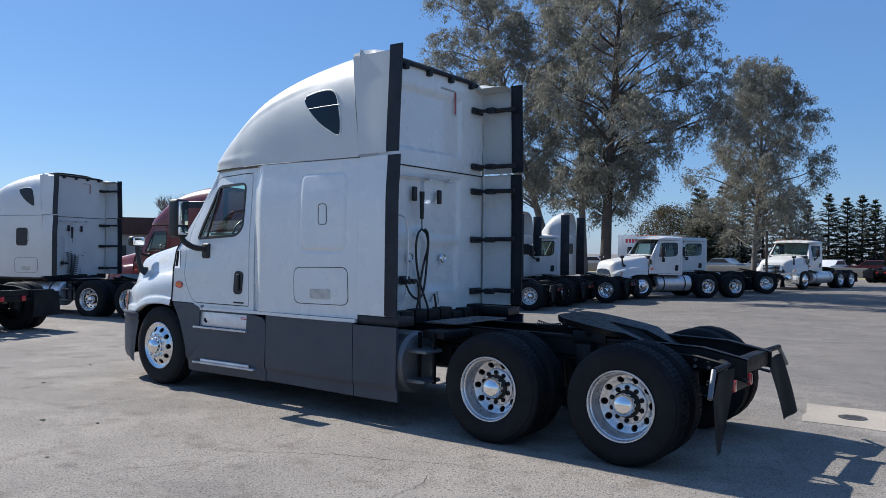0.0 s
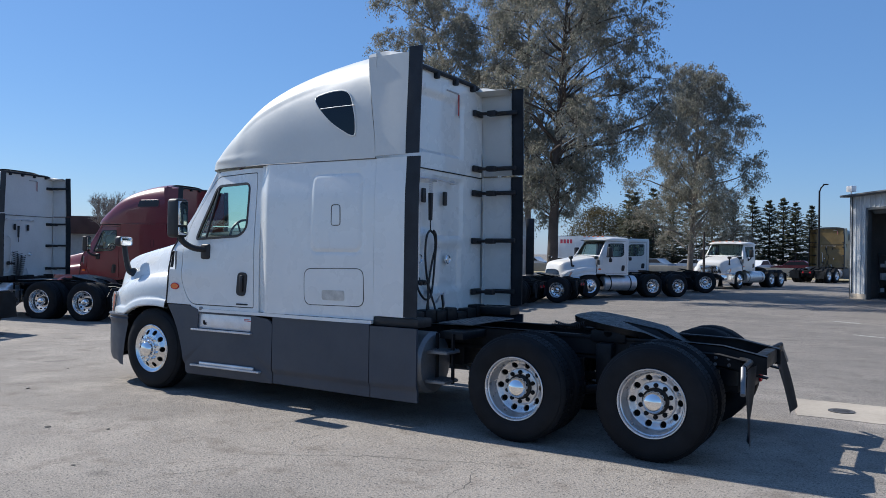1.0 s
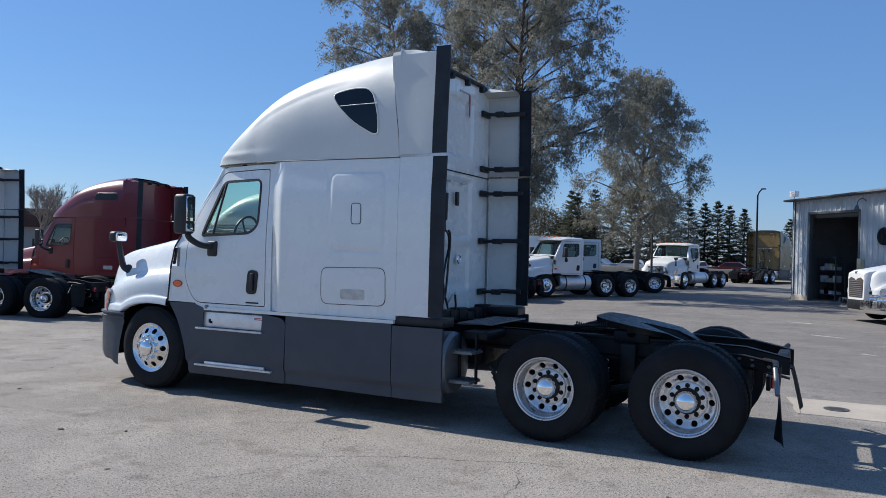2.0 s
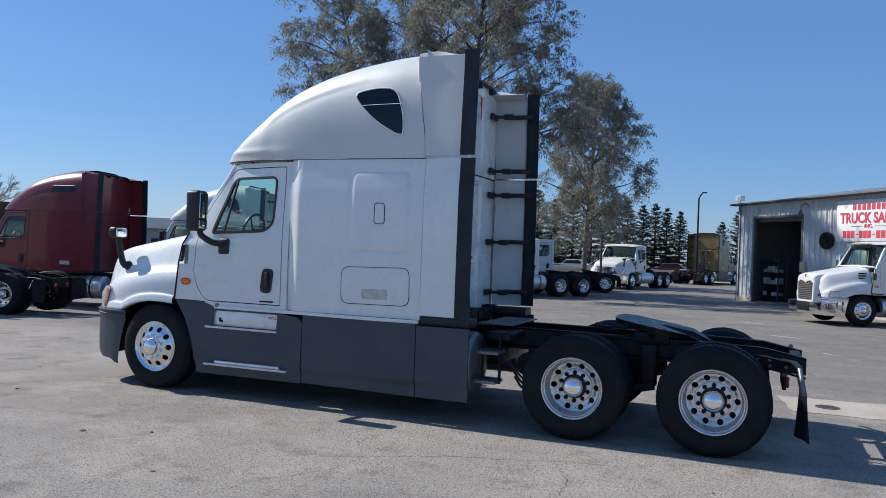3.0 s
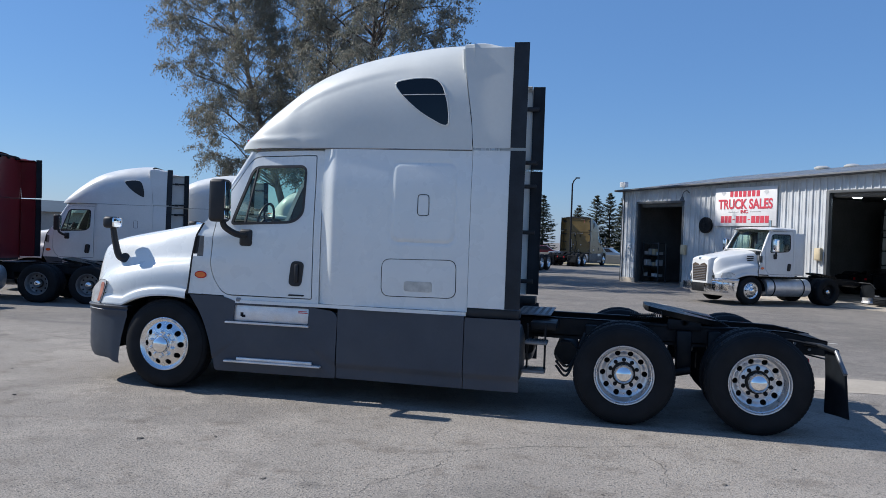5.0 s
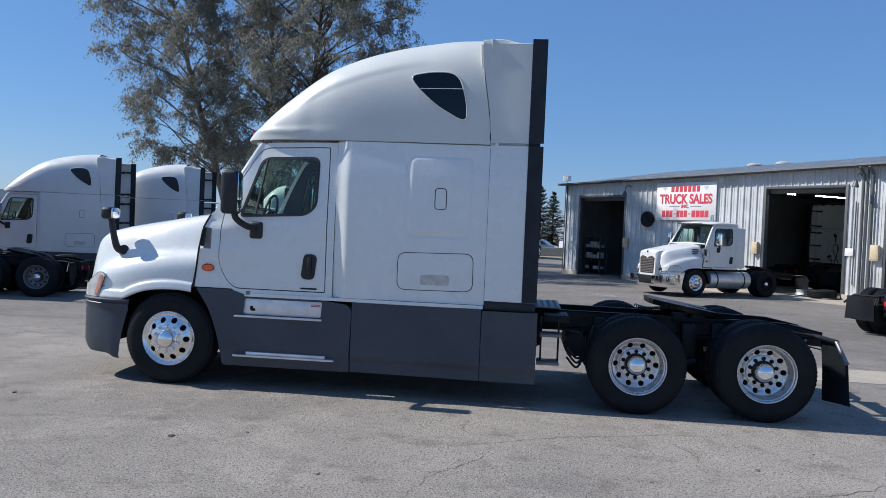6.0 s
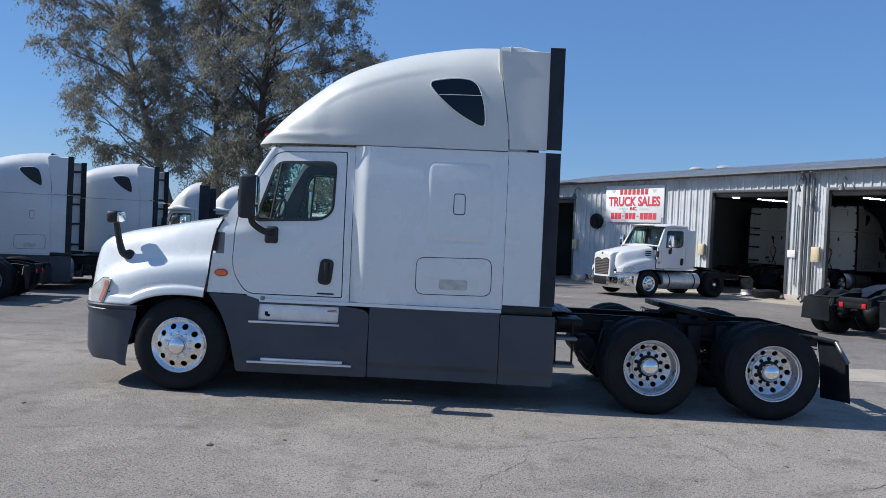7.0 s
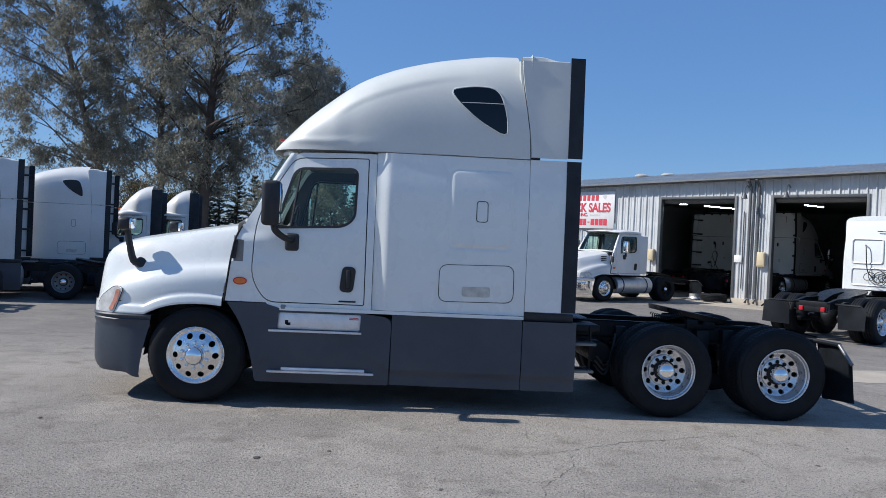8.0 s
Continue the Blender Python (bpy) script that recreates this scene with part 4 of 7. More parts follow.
    for k in (0, 7, 13):
        tube(bm, [(-4.30, -0.52, 1.99), pts[k]], 0.012, 5)
    front(part("steering_wheel", bm, BLACK_PLASTIC, truck))
    bm = bmesh.new()
    box(bm, -4.85, -4.45, -0.95, 0.95, 1.75, 1.98, 0.05)
    front(part("dashboard", bm, INTERIOR, truck))
    for y in (-0.55, 0.55):
        bm = bmesh.new()
        box(bm, -3.95, -3.5, y - 0.26, y + 0.26, 1.55, 1.68, 0.05)
        box(bm, -3.62, -3.48, y - 0.24, y + 0.24, 1.66, 2.25, 0.05, turn=Matrix.Rotation(0.18, 4, "Y"))
        box(bm, -3.55, -3.44, y - 0.14, y + 0.14, 2.26, 2.46, 0.045, turn=Matrix.Rotation(0.18, 4, "Y"))
        front(part("seat", bm, SEAT_CLOTH, truck, "grey cloth driver seat"))
    # ---- roof
    n_sec = 120 if fine else 22
    if body == "sleeper":
        bm = bmesh.new()
        secs = []
        for k in range(n_sec + 1):
            x = -4.53 + 2.87 * (k / n_sec) ** 1.25
            secs.append(roof_section(x, 150 if fine else 36))
        secs = [[Vector((-4.51, 0.3 * v.y, 2.80)) for v in secs[0]]] + secs
        for sec in secs:
            for v in sec:
                v.x -= 0.13 * smooth(2.8, 3.95, v.z) * smooth(-2.5, -1.66, v.x)
        loft(bm, secs)
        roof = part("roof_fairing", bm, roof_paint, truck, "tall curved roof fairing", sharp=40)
        for sd in (-1, 1):
            if bunk == "teardrop":
                shape = rounded([(-2.56, 3.525, 0.07), (-2.30, 3.575, 0.15), (-2.03, 3.555, 0.16), (-1.935, 3.25, 0.3), (-1.93, 3.055, 0.06), (-2.0, 3.065, 0.06), (-2.25, 3.20, 0.3), (-2.47, 3.40, 0.3)], 0.06)
            else:
                shape = rounded([(-2.75, 3.33), (-1.95, 3.33), (-1.95, 3.53), (-2.70, 3.53)], 0.05)
            bm = bmesh.new()
            panel(bm, shape, None, roof_width, 0.03, 5, 60, 0.008, sd)
            win = part("bunk_window", bm, DARK_GLASS if fine else BLACK_PLASTIC, roof, "dark tinted bunk window")
            bm = bmesh.new()
            outline_tube(bm, grow(shape, 0.006), roof_width, 0.010, 0.002, 80, sd)
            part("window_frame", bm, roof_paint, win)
            if fine:
                bm = bmesh.new()
                tube(bm, [(-2.44, sd * (roof_width(-2.44, 3.38) + 0.010), 3.385), (-2.2, sd * (roof_width(-2.2, 3.385) + 0.010), 3.388), (-1.95, sd * (roof_width(-1.95, 3.385) + 0.010), 3.388)], 0.004, 5)
                part("window_bar", bm, DULL_ALUMINIUM, win)
                # added black sheet stands for the unlit bunk behind the window
                bm = bmesh.new()
                box(bm, -2.5, -1.95, sd * 1.05, sd * 1.09, 3.05, 3.58)
                part("blind", bm, HOLE, win)
        # sleeper sides, floor, rear wall
        for sd in (-1, 1):
            bm = bmesh.new()
            side_grid(bm, -3.325, -1.655, 1.075, 2.79, 84 if fine else 14, 86 if fine else 10, sleeper_width if fine else (lambda x, z: 1.24), 0.03, sd)
            side = part("sleeper_side", bm, paint, truck)
            bm = bmesh.new()
            tube(bm, [(-4.20, sd * (cab_width(-4.15, 2.76) + 0.0), 2.79), (-3.6, sd * 1.16, 2.795), (-3.3, sd * 1.205, 2.797), (-1.66, sd * 1.222, 2.80)], 0.0065, 6)
            part("roof_seam", bm, JOINT_GREY, truck)
            if style != "plain":
                flat = (lambda x, z: sleeper_width(-2.9, z)) if fine else (lambda x, z: 1.24)
                low = rounded([(-2.60, 1.205), (-1.785, 1.215), (-1.79, 1.615), (-2.60, 1.60)], 0.09)
                bm = bmesh.new()
                panel(bm, low, None, flat, 0.02, 3, 64, 0.003, sd)
                hatch = part("luggage_hatch", bm, paint, side)
                bm = bmesh.new()
                outline_tube(bm, grow(low, 0.004), flat, 0.0045, 0.0005, 100, sd)
                part("hatch_seal", bm, SEAM, hatch)
                bm = bmesh.new()
                panel(bm, rounded([(-2.35, 1.265), (-2.04, 1.262), (-2.04, 1.375), (-2.35, 1.372)], 0.02), None, flat, 0.008, 1, 30, 0.008, sd)
                part("hatch_sticker", bm, STICKER, hatch, "faded beige sticker")
                latch = rounded([(-2.225, 2.085), (-2.10, 2.085), (-2.105, 2.31), (-2.225, 2.31)], 0.035)
                bm = bmesh.new()
                outline_tube(bm, latch, (lambda x, z: sleeper_width(-2.17, 2.2)) if fine else flat, 0.0042, 0.001, 60, sd)
                part("latch_seal", bm, SEAM, side)
                bm = bmesh.new()
                panel(bm, grow(latch, -0.008), None, (lambda x, z: sleeper_width(-2.17, 2.2)) if fine else flat, 0.012, 2, 30, 0.003, sd)
                part("latch_plate", bm, paint, side)
            if style == "side_window":
                bm = bmesh.new()
                panel(bm, rounded([(-2.55, 1.95), (-2.15, 1.95), (-2.15, 2.45), (-2.55, 2.45)], 0.08), None, lambda x, z: 1.24, 0.02, 2, 40, 0.012, sd)
                part("sleeper_window", bm, BLACK_PLASTIC, side, "dark sleeper window")
            # rear side fairings with rubber edges
            for z0, z1, top in ((1.125, 2.795, False), (2.82, 3.885, True)):
                bm = bmesh.new()
                fw = lambda x, z: 1.248 - 0.045 * smooth(2.8, 4.0, z) - 0.03 * smooth(2.35, 2.80, z) * (0 if z > 2.81 else 1) + 0.02 * smooth(-1.64, -1.2, x)
                side_grid(bm, -1.650, -1.25, z0, z1, 6, 12, fw, 0.035, sd, 0.13 if top else 0.0)
                if top:
                    # the cap curls over the edge of the roof
                    secs = []
                    for k in range(9):
                        x = -1.78 + 0.53 * k / 8
                        lift = 0.012 + 0.012 * smooth(-1.78, -1.62, x) - 0.04 * smooth(-1.58, -1.35, x)
                        secs.append([Vector((x, sd * fw(x, 3.885), 3.885)), Vector((x, sd * 1.195, 3.905 + lift)), Vector((x, sd * 1.15, 3.922 + lift)), Vector((x, sd * 1.09, 3.93 + lift)), Vector((x, sd * 1.03, 3.925 + lift)), Vector((x, sd * 1.0, 3.90)), Vector((x, sd * 1.16, 3.86))])
                    loft(bm, secs, caps=False)
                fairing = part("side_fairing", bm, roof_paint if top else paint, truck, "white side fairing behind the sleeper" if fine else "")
                bm = bmesh.new()
                zt = z1 + (0.03 if top else 0)
                side_grid(bm, -1.25, -1.09, z0 + 0.005, zt + (0.02 if top else 0), 3, 10, lambda x, z: fw(x, z) + 0.006, 0.02, sd)
                part("rubber_edge", bm, rubber, fairing, "black rubber edge")
            # backing behind the upright joint
            bm = bmesh.new()
            tube(bm, [(-1.668 - 0.13 * smooth(2.8, 3.95, z), sd * (1.20 - 0.05 * smooth(2.8, 4.0, z)), z) for z in [3.2 + 0.085 * k for k in range(9)]], 0.022, 6)
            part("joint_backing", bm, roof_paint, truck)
        bm = bmesh.new()
        def wall_x(y, z):
            d = 0.0
            for cy, cz, hy, hz in ((-0.32, 2.35, 0.30, 0.30), (0.34, 2.35, 0.36, 0.36), (0.34, 1.62, 0.32, 0.26), (-0.40, 1.62, 0.26, 0.26), (0.0, 3.35, 0.7, 0.35)):
                e = max(abs(y - cy) - hy, abs(z - cz) - hz)
                d += 0.027 * smooth(0.02, -0.02, e)
            return -1.68 - d
        ny, nz = (60, 80) if fine else (8, 10)
        rows = []
        for j in range(nz + 1):
            z = 1.08 + (3.955 - 1.08) * j / nz
            rows.append([Vector((wall_x(y, z), y, z)) for y in (-1.21 + 2.42 * i / ny for i in range(ny + 1))])
        loft(bm, rows)
        wall = part("rear_wall", bm, paint, truck)
        bm = bmesh.new()
        tube(bm, [(-1.673, -1.2, 2.79), (-1.673, 1.2, 2.79)], 0.008, 6)
        part("wall_seam", bm, SEAM, wall)
        bm = bmesh.new()
        tube(bm, [(-1.655, y, 3.965 - 0.05 * smooth(0.9, 1.15, abs(y))) for y in [-1.12 + 2.24 * k / 16 for k in range(17)]], 0.028, 8)
        for k in range(5):
            y = -0.9 + k * 0.45
            box(bm, -1.69, -1.625, y - 0.035, y + 0.035, 3.885, 3.96, 0.01)
        part("roof_edge_seal", bm, RUBBER, wall, "black seal along the roof's rear edge")
        bm = bmesh.new()
        box(bm, -3.3, -1.66, -1.15, 1.15, 1.02, 1.085)
        part("sleeper_floor", bm, BLACK_PLASTIC, truck)
        rear_x = -1.68
        # struts that hold the fairings
        if straps:
            for z in (3.62, 2.58, 1.96, 1.30) if style == "side_window" else (3.62, 2.90, 2.58, 1.96, 1.30):
                for sd in (-1, 1):
                    bm = bmesh.new()
                    yi, yo = sd * 1.03, sd * 1.185
                    box(bm, -1.672, -1.63, sd * 0.93, sd * 1.16, z - 0.04, z + 0.04, 0.012)
                    tube(bm, [(-1.65, yi, z), (-1.55, sd * 1.06, z), (-1.30, yo, z + 0.015)], 0.022, 6)
                    box(bm, -1.52, -1.40, sd * 1.03, sd * 1.12, z - 0.035, z + 0.035, 0.012)
                    box(bm, -1.47, -1.16, sd * 1.165, sd * 1.20, z - 0.028 + 0.01, z + 0.028 + 0.01, 0.008)
                    part("fairing_strut", bm, BLACK_PLASTIC, truck, "black strut holding the side fairing")
    else:
        # day cab: low roof and a rear wall close behind the doors
        bm = bmesh.new()
        secs = []
        for k in range(15):
            x = -4.62 + 1.32 * k / 14
            t = k / 14
            zt = 2.80 + (0.09 if style == "square_nose" else 0.16) * smooth(0, 0.45, t) - 0.03 * t
            wb = 0.55 + 0.60 * smooth(-0.2, 0.35, t)
            secs.append([Vector((x, -math.copysign(abs(math.cos(a)) ** 0.55, math.cos(a)) * wb, 2.755 + (zt - 2.755) * abs(math.sin(a)) ** 0.55)) for a in (math.pi * q / 20 for q in range(21))])
        loft(bm, secs)
        bm.faces.new([bm.verts.new(v) for v in secs[-1]])
        roof = front(part("cab_roof", bm, roof_paint, truck))
        bm = bmesh.new()
        box(bm, -3.34, -3.29, -1.16, 1.16, 1.08, 2.80, 0.02)
        wall = front(part("rear_wall", bm, paint, truck))
        if style != "hosed_day":
            bm = bmesh.new()
            box(bm, -3.292, -3.285, -0.65, 0.65, 2.05, 2.52)
            part("rear_window", bm, BLACK_PLASTIC, wall)
        for k in range(0 if style == "square_nose" else 5):
            part("roof_marker", box(bmesh.new(), -4.42, -4.34, -0.8 + k * 0.4 - 0.05, -0.8 + k * 0.4 + 0.05, 2.93, 2.98, 0.015), AMBER, roof)
        rear_x = -3.3 + shift
        if dam:
            bm = bmesh.new()
            secs = []
            for k in range(15):
                t = k / 14
                x = -4.42 + 1.14 * t
                zt = 2.84 + 1.08 * math.sin(t * math.pi / 2) ** 0.8
                wb = 0.60 + 0.50 * smooth(0, 0.6, t)
                secs.append([Vector((x, -math.copysign(abs(math.cos(a)) ** 0.6, math.cos(a)) * wb, 2.80 + (zt - 2.80) * abs(math.sin(a)) ** 0.6)) for a in (math.pi * q / 20 for q in range(21))])
            loft(bm, secs)
            front(part("air_deflector", bm, roof_paint, truck, "curved roof air deflector"))
            for sd in (-1, 1):
                bm = bmesh.new()
                box(bm, -3.28, -2.92, sd * 1.10, sd * 1.14, 1.1, 3.75, 0.012)
                front(part("side_fairing", bm, RUBBER, truck, "dark side fairing behind the cab"))
    # ---- door mirrors and bonnet mirrors
    for sd in (-1, 1):
        bm = bmesh.new()
        box(bm, -4.50, -4.31, sd * 1.385, sd * 1.575, 1.94, 2.41, 0.045, 4)
        mirror = front(part("door_mirror", bm, CHROME if style == "square_nose" else BLACK_PLASTIC, truck, "tall chrome door mirror" if style == "square_nose" else "tall black door mirror"))
        bm = bmesh.new()
        box(bm, -4.314, -4.304, sd * 1.41, sd * 1.55, 2.09, 2.38, 0.003)
        box(bm, -4.314, -4.304, sd * 1.41, sd * 1.55, 1.97, 2.065, 0.003)
        part("mirror_glass", bm, CHROME, mirror)
        bm = bmesh.new()
        tube(bm, spline([(-4.38, sd * 1.45, 1.97), (-4.36, sd * 1.43, 1.89), (-4.27, sd * 1.34, 1.815), (-4.2, sd * 1.2, 1.80)], 4), 0.036, 8)
        box(bm, -4.285, -4.135, sd * 1.16, sd * 1.235, 1.68, 1.87, 0.03, 3)
        part("mirror_arm", bm, BLACK_PLASTIC, mirror)
        if fine or hood_mirrors or (not skirts and style != "square_nose"):
            bm = bmesh.new()
            box(bm, -6.10, -5.965, sd * 0.90, sd * 1.10, 1.825, 1.965, 0.04, 3)
            hm = front(part("bonnet_mirror", bm, BLACK_PLASTIC, truck, "square bonnet mirror on a black stalk"))
            bm = bmesh.new()
            box(bm, -5.972, -5.952, sd * 0.915, sd * 1.085, 1.838, 1.952, 0.02)
            part("mirror_glass", bm, CHROME, hm)
            bm = bmesh.new()
            tube(bm, spline([(-6.02, sd * 0.99, 1.84), (-5.99, sd * 0.98, 1.66), (-5.95, sd * 0.96, 1.50), (-5.88, sd * 0.93, 1.46)], 4), 0.035, 8, 0.045)
            cyl(bm, (-5.9, sd * 0.88, 1.46), (-5.87, sd * 0.965, 1.48), 0.075, 0.055, 16)
            part("mirror_stalk", bm, BLACK_PLASTIC, hm)
    # ---- skirts and steps
    sk = lambda x, z: 1.215 + 0.075 * smooth(-3.2, -1.3, x) - 0.028 * smooth(0.425, 0.375, z)
    if skirts:
        for sd in (-1, 1):
            bm = bmesh.new()
            shape = rounded([(-4.875, 1.104, 0.015), (-4.72, 0.88, 0.25), (-4.60, 0.55, 0.2), (-4.555, 0.255, 0.04), (-3.115, 0.255, 0.02), (-3.10, 0.95, 0.05), (-3.16, 1.0, 0.03), (-3.42, 1.03, 0.02), (-4.40, 1.04, 0.03), (-4.46, 1.104, 0.03)], 0.02)
            hole = rounded([(-4.33, 0.835), (-3.44, 0.835), (-3.43, 1.012), (-4.32, 1.012)], 0.02)
            panel(bm, shape, hole, sk, 0.03, 3, 96, 0.0, sd)
            skirt = front(part("step_fairing", bm, skirt_mat, truck, "dark grey side skirt with steps"))
            bm = bmesh.new()
            box(bm, -4.34, -3.42, sd * 1.165, sd * 1.195, 0.80, 1.03, 0.004)
            part("step_plate", bm, DULL_ALUMINIUM, skirt, "bare aluminium step plate")
            for x0, x1, z, yo in ((-4.42, -3.42, 0.815, 1.245), (-4.42, -3.27, 0.375, 1.25)):
                bm = bmesh.new()
                box(bm, x0, x1, sd * (yo - 0.11), sd * yo, z - 0.012, z + 0.012, 0.008)
                for k in range(34 if fine else 0):
                    xx = x0 + 0.05 + (x1 - x0 - 0.1) * k / 33
                    box(bm, xx - 0.006, xx + 0.006, sd * (yo - 0.008), sd * (yo + 0.003), z - 0.008, z + 0.014)
                if z < 0.5:
                    box(bm, x0 + 0.15, x1 - 0.1, sd * (yo - 0.04), sd * (yo - 0.01), z + 0.012, z + 0.05, 0.01)
                part("step_tread", bm, DULL_ALUMINIUM, skirt, "ribbed aluminium step tread")
            if fine:
                for x0, x1, z0, z1, ink in ((-4.25, -4.215, 0.885, 0.93, SEAM), (-4.235, -4.19, 0.875, 0.905, SEAM), (-3.56, -3.45, 0.955, 0.965, RED_LENS), (-3.56, -3.46, 0.972, 0.980, RED_LENS)):
                    part("step_label", box(bmesh.new(), x0, x1, sd * 1.1945, sd * 1.1965, z0, z1), ink, skirt)
            for x0, x1 in ((-3.095, -1.675), (-1.665, -1.075)):
                bm = bmesh.new()
                side_grid(bm, x0 + shift * (1 if x0 < -3 else 0), x1, 0.262, 1.033 if x0 < -3 else 1.02, 14, 30 if fine else 8, sk, 0.03, sd)
                part("side_skirt", bm, skirt_mat, truck, "dark grey plastic side skirt")
            bm = bmesh.new()
            side_grid(bm, -4.60, -1.66, 1.035, 1.072, 20, 2, lambda x, z: 1.225 + 0.04 * smooth(-3.2, -2.5, x) - 0.05 * smooth(-4.2, -4.6, x), 0.04, sd)
            part("sill_trim", bm, paint, truck, "white sill strip")
            part("skirt_joint", box(bmesh.new(), -3.15, -3.05, sd * 1.12, sd * 1.185, 0.27, 0.98), SEAM, truck)
            # black box fills the gap under the fairing, the gap's shade as colour
            bm = bmesh.new()
            box(bm, -1.66, -1.10, sd * 0.95, sd * 1.225, 1.02, 1.115, 0.01)
            part("fairing_base", bm, BLACK_PLASTIC, truck)
    # fuel tanks
    for sd in (-1, 1):
        bm = bmesh.new()
        x1 = -1.08 if body == "sleeper" else -0.72
        x0 = -3.0 if body == "sleeper" else max(-3.0, -4.45 + shift)
        R = 0.33
        prof = [(x0, 0.02), (x0 + 0.01, R - 0.04), (x0 + 0.05, R), (x1 - 0.06, R), (x1 - 0.02, R - 0.03), (x1 + 0.01, R - 0.12), (x1 + 0.02, 0.02)]
        loft(bm, [[Vector((x, sd * 0.86 + r * math.cos(a), 0.63 + r * math.sin(a))) for a in (k * math.tau / 28 for k in range(28))] for x, r in prof], closed=True, caps=True)
        # the detailed truck's tank takes the darker metal, shade included in its colour
        tank = part("fuel_tank", bm, TANK_METAL if fine else DULL_ALUMINIUM, truck, "round aluminium fuel tank")
        if not skirts:
            for xx in (x0 + 0.3, x1 - 0.35):
                bm = bmesh.new()
                loft(bm, [[Vector((x, sd * 0.86 + 0.337 * math.cos(a), 0.63 + 0.337 * math.sin(a))) for a in (k * math.tau / 28 for k in range(28))] for x in (xx - 0.03, xx + 0.03)], closed=True)
                part("tank_strap", bm, BLACK_PLASTIC, tank)
    # ---- chassis
    rail_x0 = -4.3 + shift
    for sd in (-1, 1):
        bm = bmesh.new()
        for z0, z1, d in ((0.0, 0.012, 0.09), (-0.19, -0.178, 0.09)):
            loft(bm, [[Vector((x, sd * 0.43, zt + z0)), Vector((x, sd * (0.43 - d), zt + z0)), Vector((x, sd * (0.43 - d), zt + z1)), Vector((x, sd * 0.43, zt + z1))] for x, zt in ((rail_x0, 0.98), (-0.6, 0.985), (1.4, 0.972), (1.75, 0.962), (2.14, 0.885))], closed=True, caps=True)
        loft(bm, [[Vector((x, sd * 0.43, zt - dz)), Vector((x, sd * 0.43, zt + 0.012)), Vector((x, sd * 0.421, zt + 0.012)), Vector((x, sd * 0.421, zt - dz))] for x, zt, dz in ((rail_x0, 0.98, 0.22), (-0.6, 0.985, 0.22), (1.4, 0.972, 0.22), (1.75, 0.962, 0.20), (2.14, 0.885, 0.15))], closed=True, caps=True)
        part("frame_rail", bm, FRAME_BLACK, truck, "black steel frame rail")
    for x in (-0.75, 0.66, 2.06):
        part("cross_member", box(bmesh.new(), x - 0.05, x + 0.05, -0.42, 0.42, 0.76, 0.90, 0.01), FRAME_BLACK, truck)
    part("gearbox", box(bmesh.new(), rail_x0, -1.0, -0.4, 0.4, 0.55, 0.95, 0.05), FRAME_BLACK, truck)
    for x in ((0.0, 1.32) if axles == 2 else (0.0,)):
        bm = bmesh.new()
        cyl(bm, (x, -0.9, 0.515), (x, 0.9, 0.515), 0.085, n=14)
        bmesh.ops.create_uvsphere(bm, u_segments=16, v_segments=10, radius=0.24, matrix=Matrix.Translation((x, 0, 0.53)))
        part("axle", bm, FRAME_BLACK, truck)
        for sd in (-1, 1):
            part("suspension_arm", box(bmesh.new(), x - 0.30, x + 0.42, sd * 0.46, sd * 0.56, 0.40, 0.48, 0.02), FRAME_BLACK, truck)
            part("air_spring", cyl(bmesh.new(), (x + 0.32, sd * 0.51, 0.48), (x + 0.32, sd * 0.51, 0.76), 0.12, 0.10, 14), FRAME_BLACK, truck)
            part("hanger_bracket", box(bmesh.new(), x - 0.42, x - 0.28, sd * 0.43, sd * 0.55, 0.38, 0.94, 0.02), FRAME_BLACK, truck)
            part("shock_absorber", cyl(bmesh.new(), (x + 0.12, sd * 0.60, 0.42), (x + 0.05, sd * 0.50, 0.90), 0.035, n=8), FRAME_BLACK, truck)
            part("brake_chamber", cyl(bmesh.new(), (x - 0.2, sd * 0.55, 0.62), (x - 0.45, sd * 0.55, 0.66), 0.08, n=12), FRAME_BLACK, truck)
    bm = bmesh.new()
    cyl(bm, (-5.14, -0.9, 0.5), (-5.14, 0.9, 0.5), 0.07, n=10)
    box(bm, -5.9, -4.5, -0.5, 0.5, 0.5, 1.05, 0.08)
    front(part("front_axle", bm, FRAME_BLACK, truck))
    # ---- wheels
    for sd in (-1, 1):
        front(steer_wheel(truck, -5.185, sd * 1.200, sd, fine, rim_mat))
        for x in ((0.0, 1.32) if axles == 2 else (0.0,)):
            drive_wheel(truck, x, sd * 1.245, sd, fine and sd < 0, rear_rim or rim_mat)
    # ---- fifth wheel
    bm = bmesh.new()
    tilt = Matrix.Translation((0.66, 0, 1.08)) @ Matrix.Rotation(radians(9.5), 4, "Y")
    plan = [(-0.43, 0.22), (-0.40, 0.36), (-0.30, 0.45), (-0.10, 0.49), (0.20, 0.49), (0.36, 0.44), (0.69, 0.26), (0.69, 0.14), (0.38, 0.07), (0.05, 0.05), (-0.02, 0.0)]
    outline = [(x, -y) for x, y in plan] + [(x, y) for x, y in plan[-2::-1]]
    top = [tilt @ Vector((x, y, 0.03 - 0.10 * smooth(0.34, 0.72, x))) for x, y in outline]
    low = [tilt @ Vector((x * 0.97, y * 0.97, -0.03 - 0.10 * smooth(0.34, 0.72, x))) for x, y in outline]
    loft(bm, [top, low], closed=True)
    bm.faces.new([bm.verts.new(v) for v in top])
    bm.faces.new([bm.verts.new(v) for v in low[::-1]])
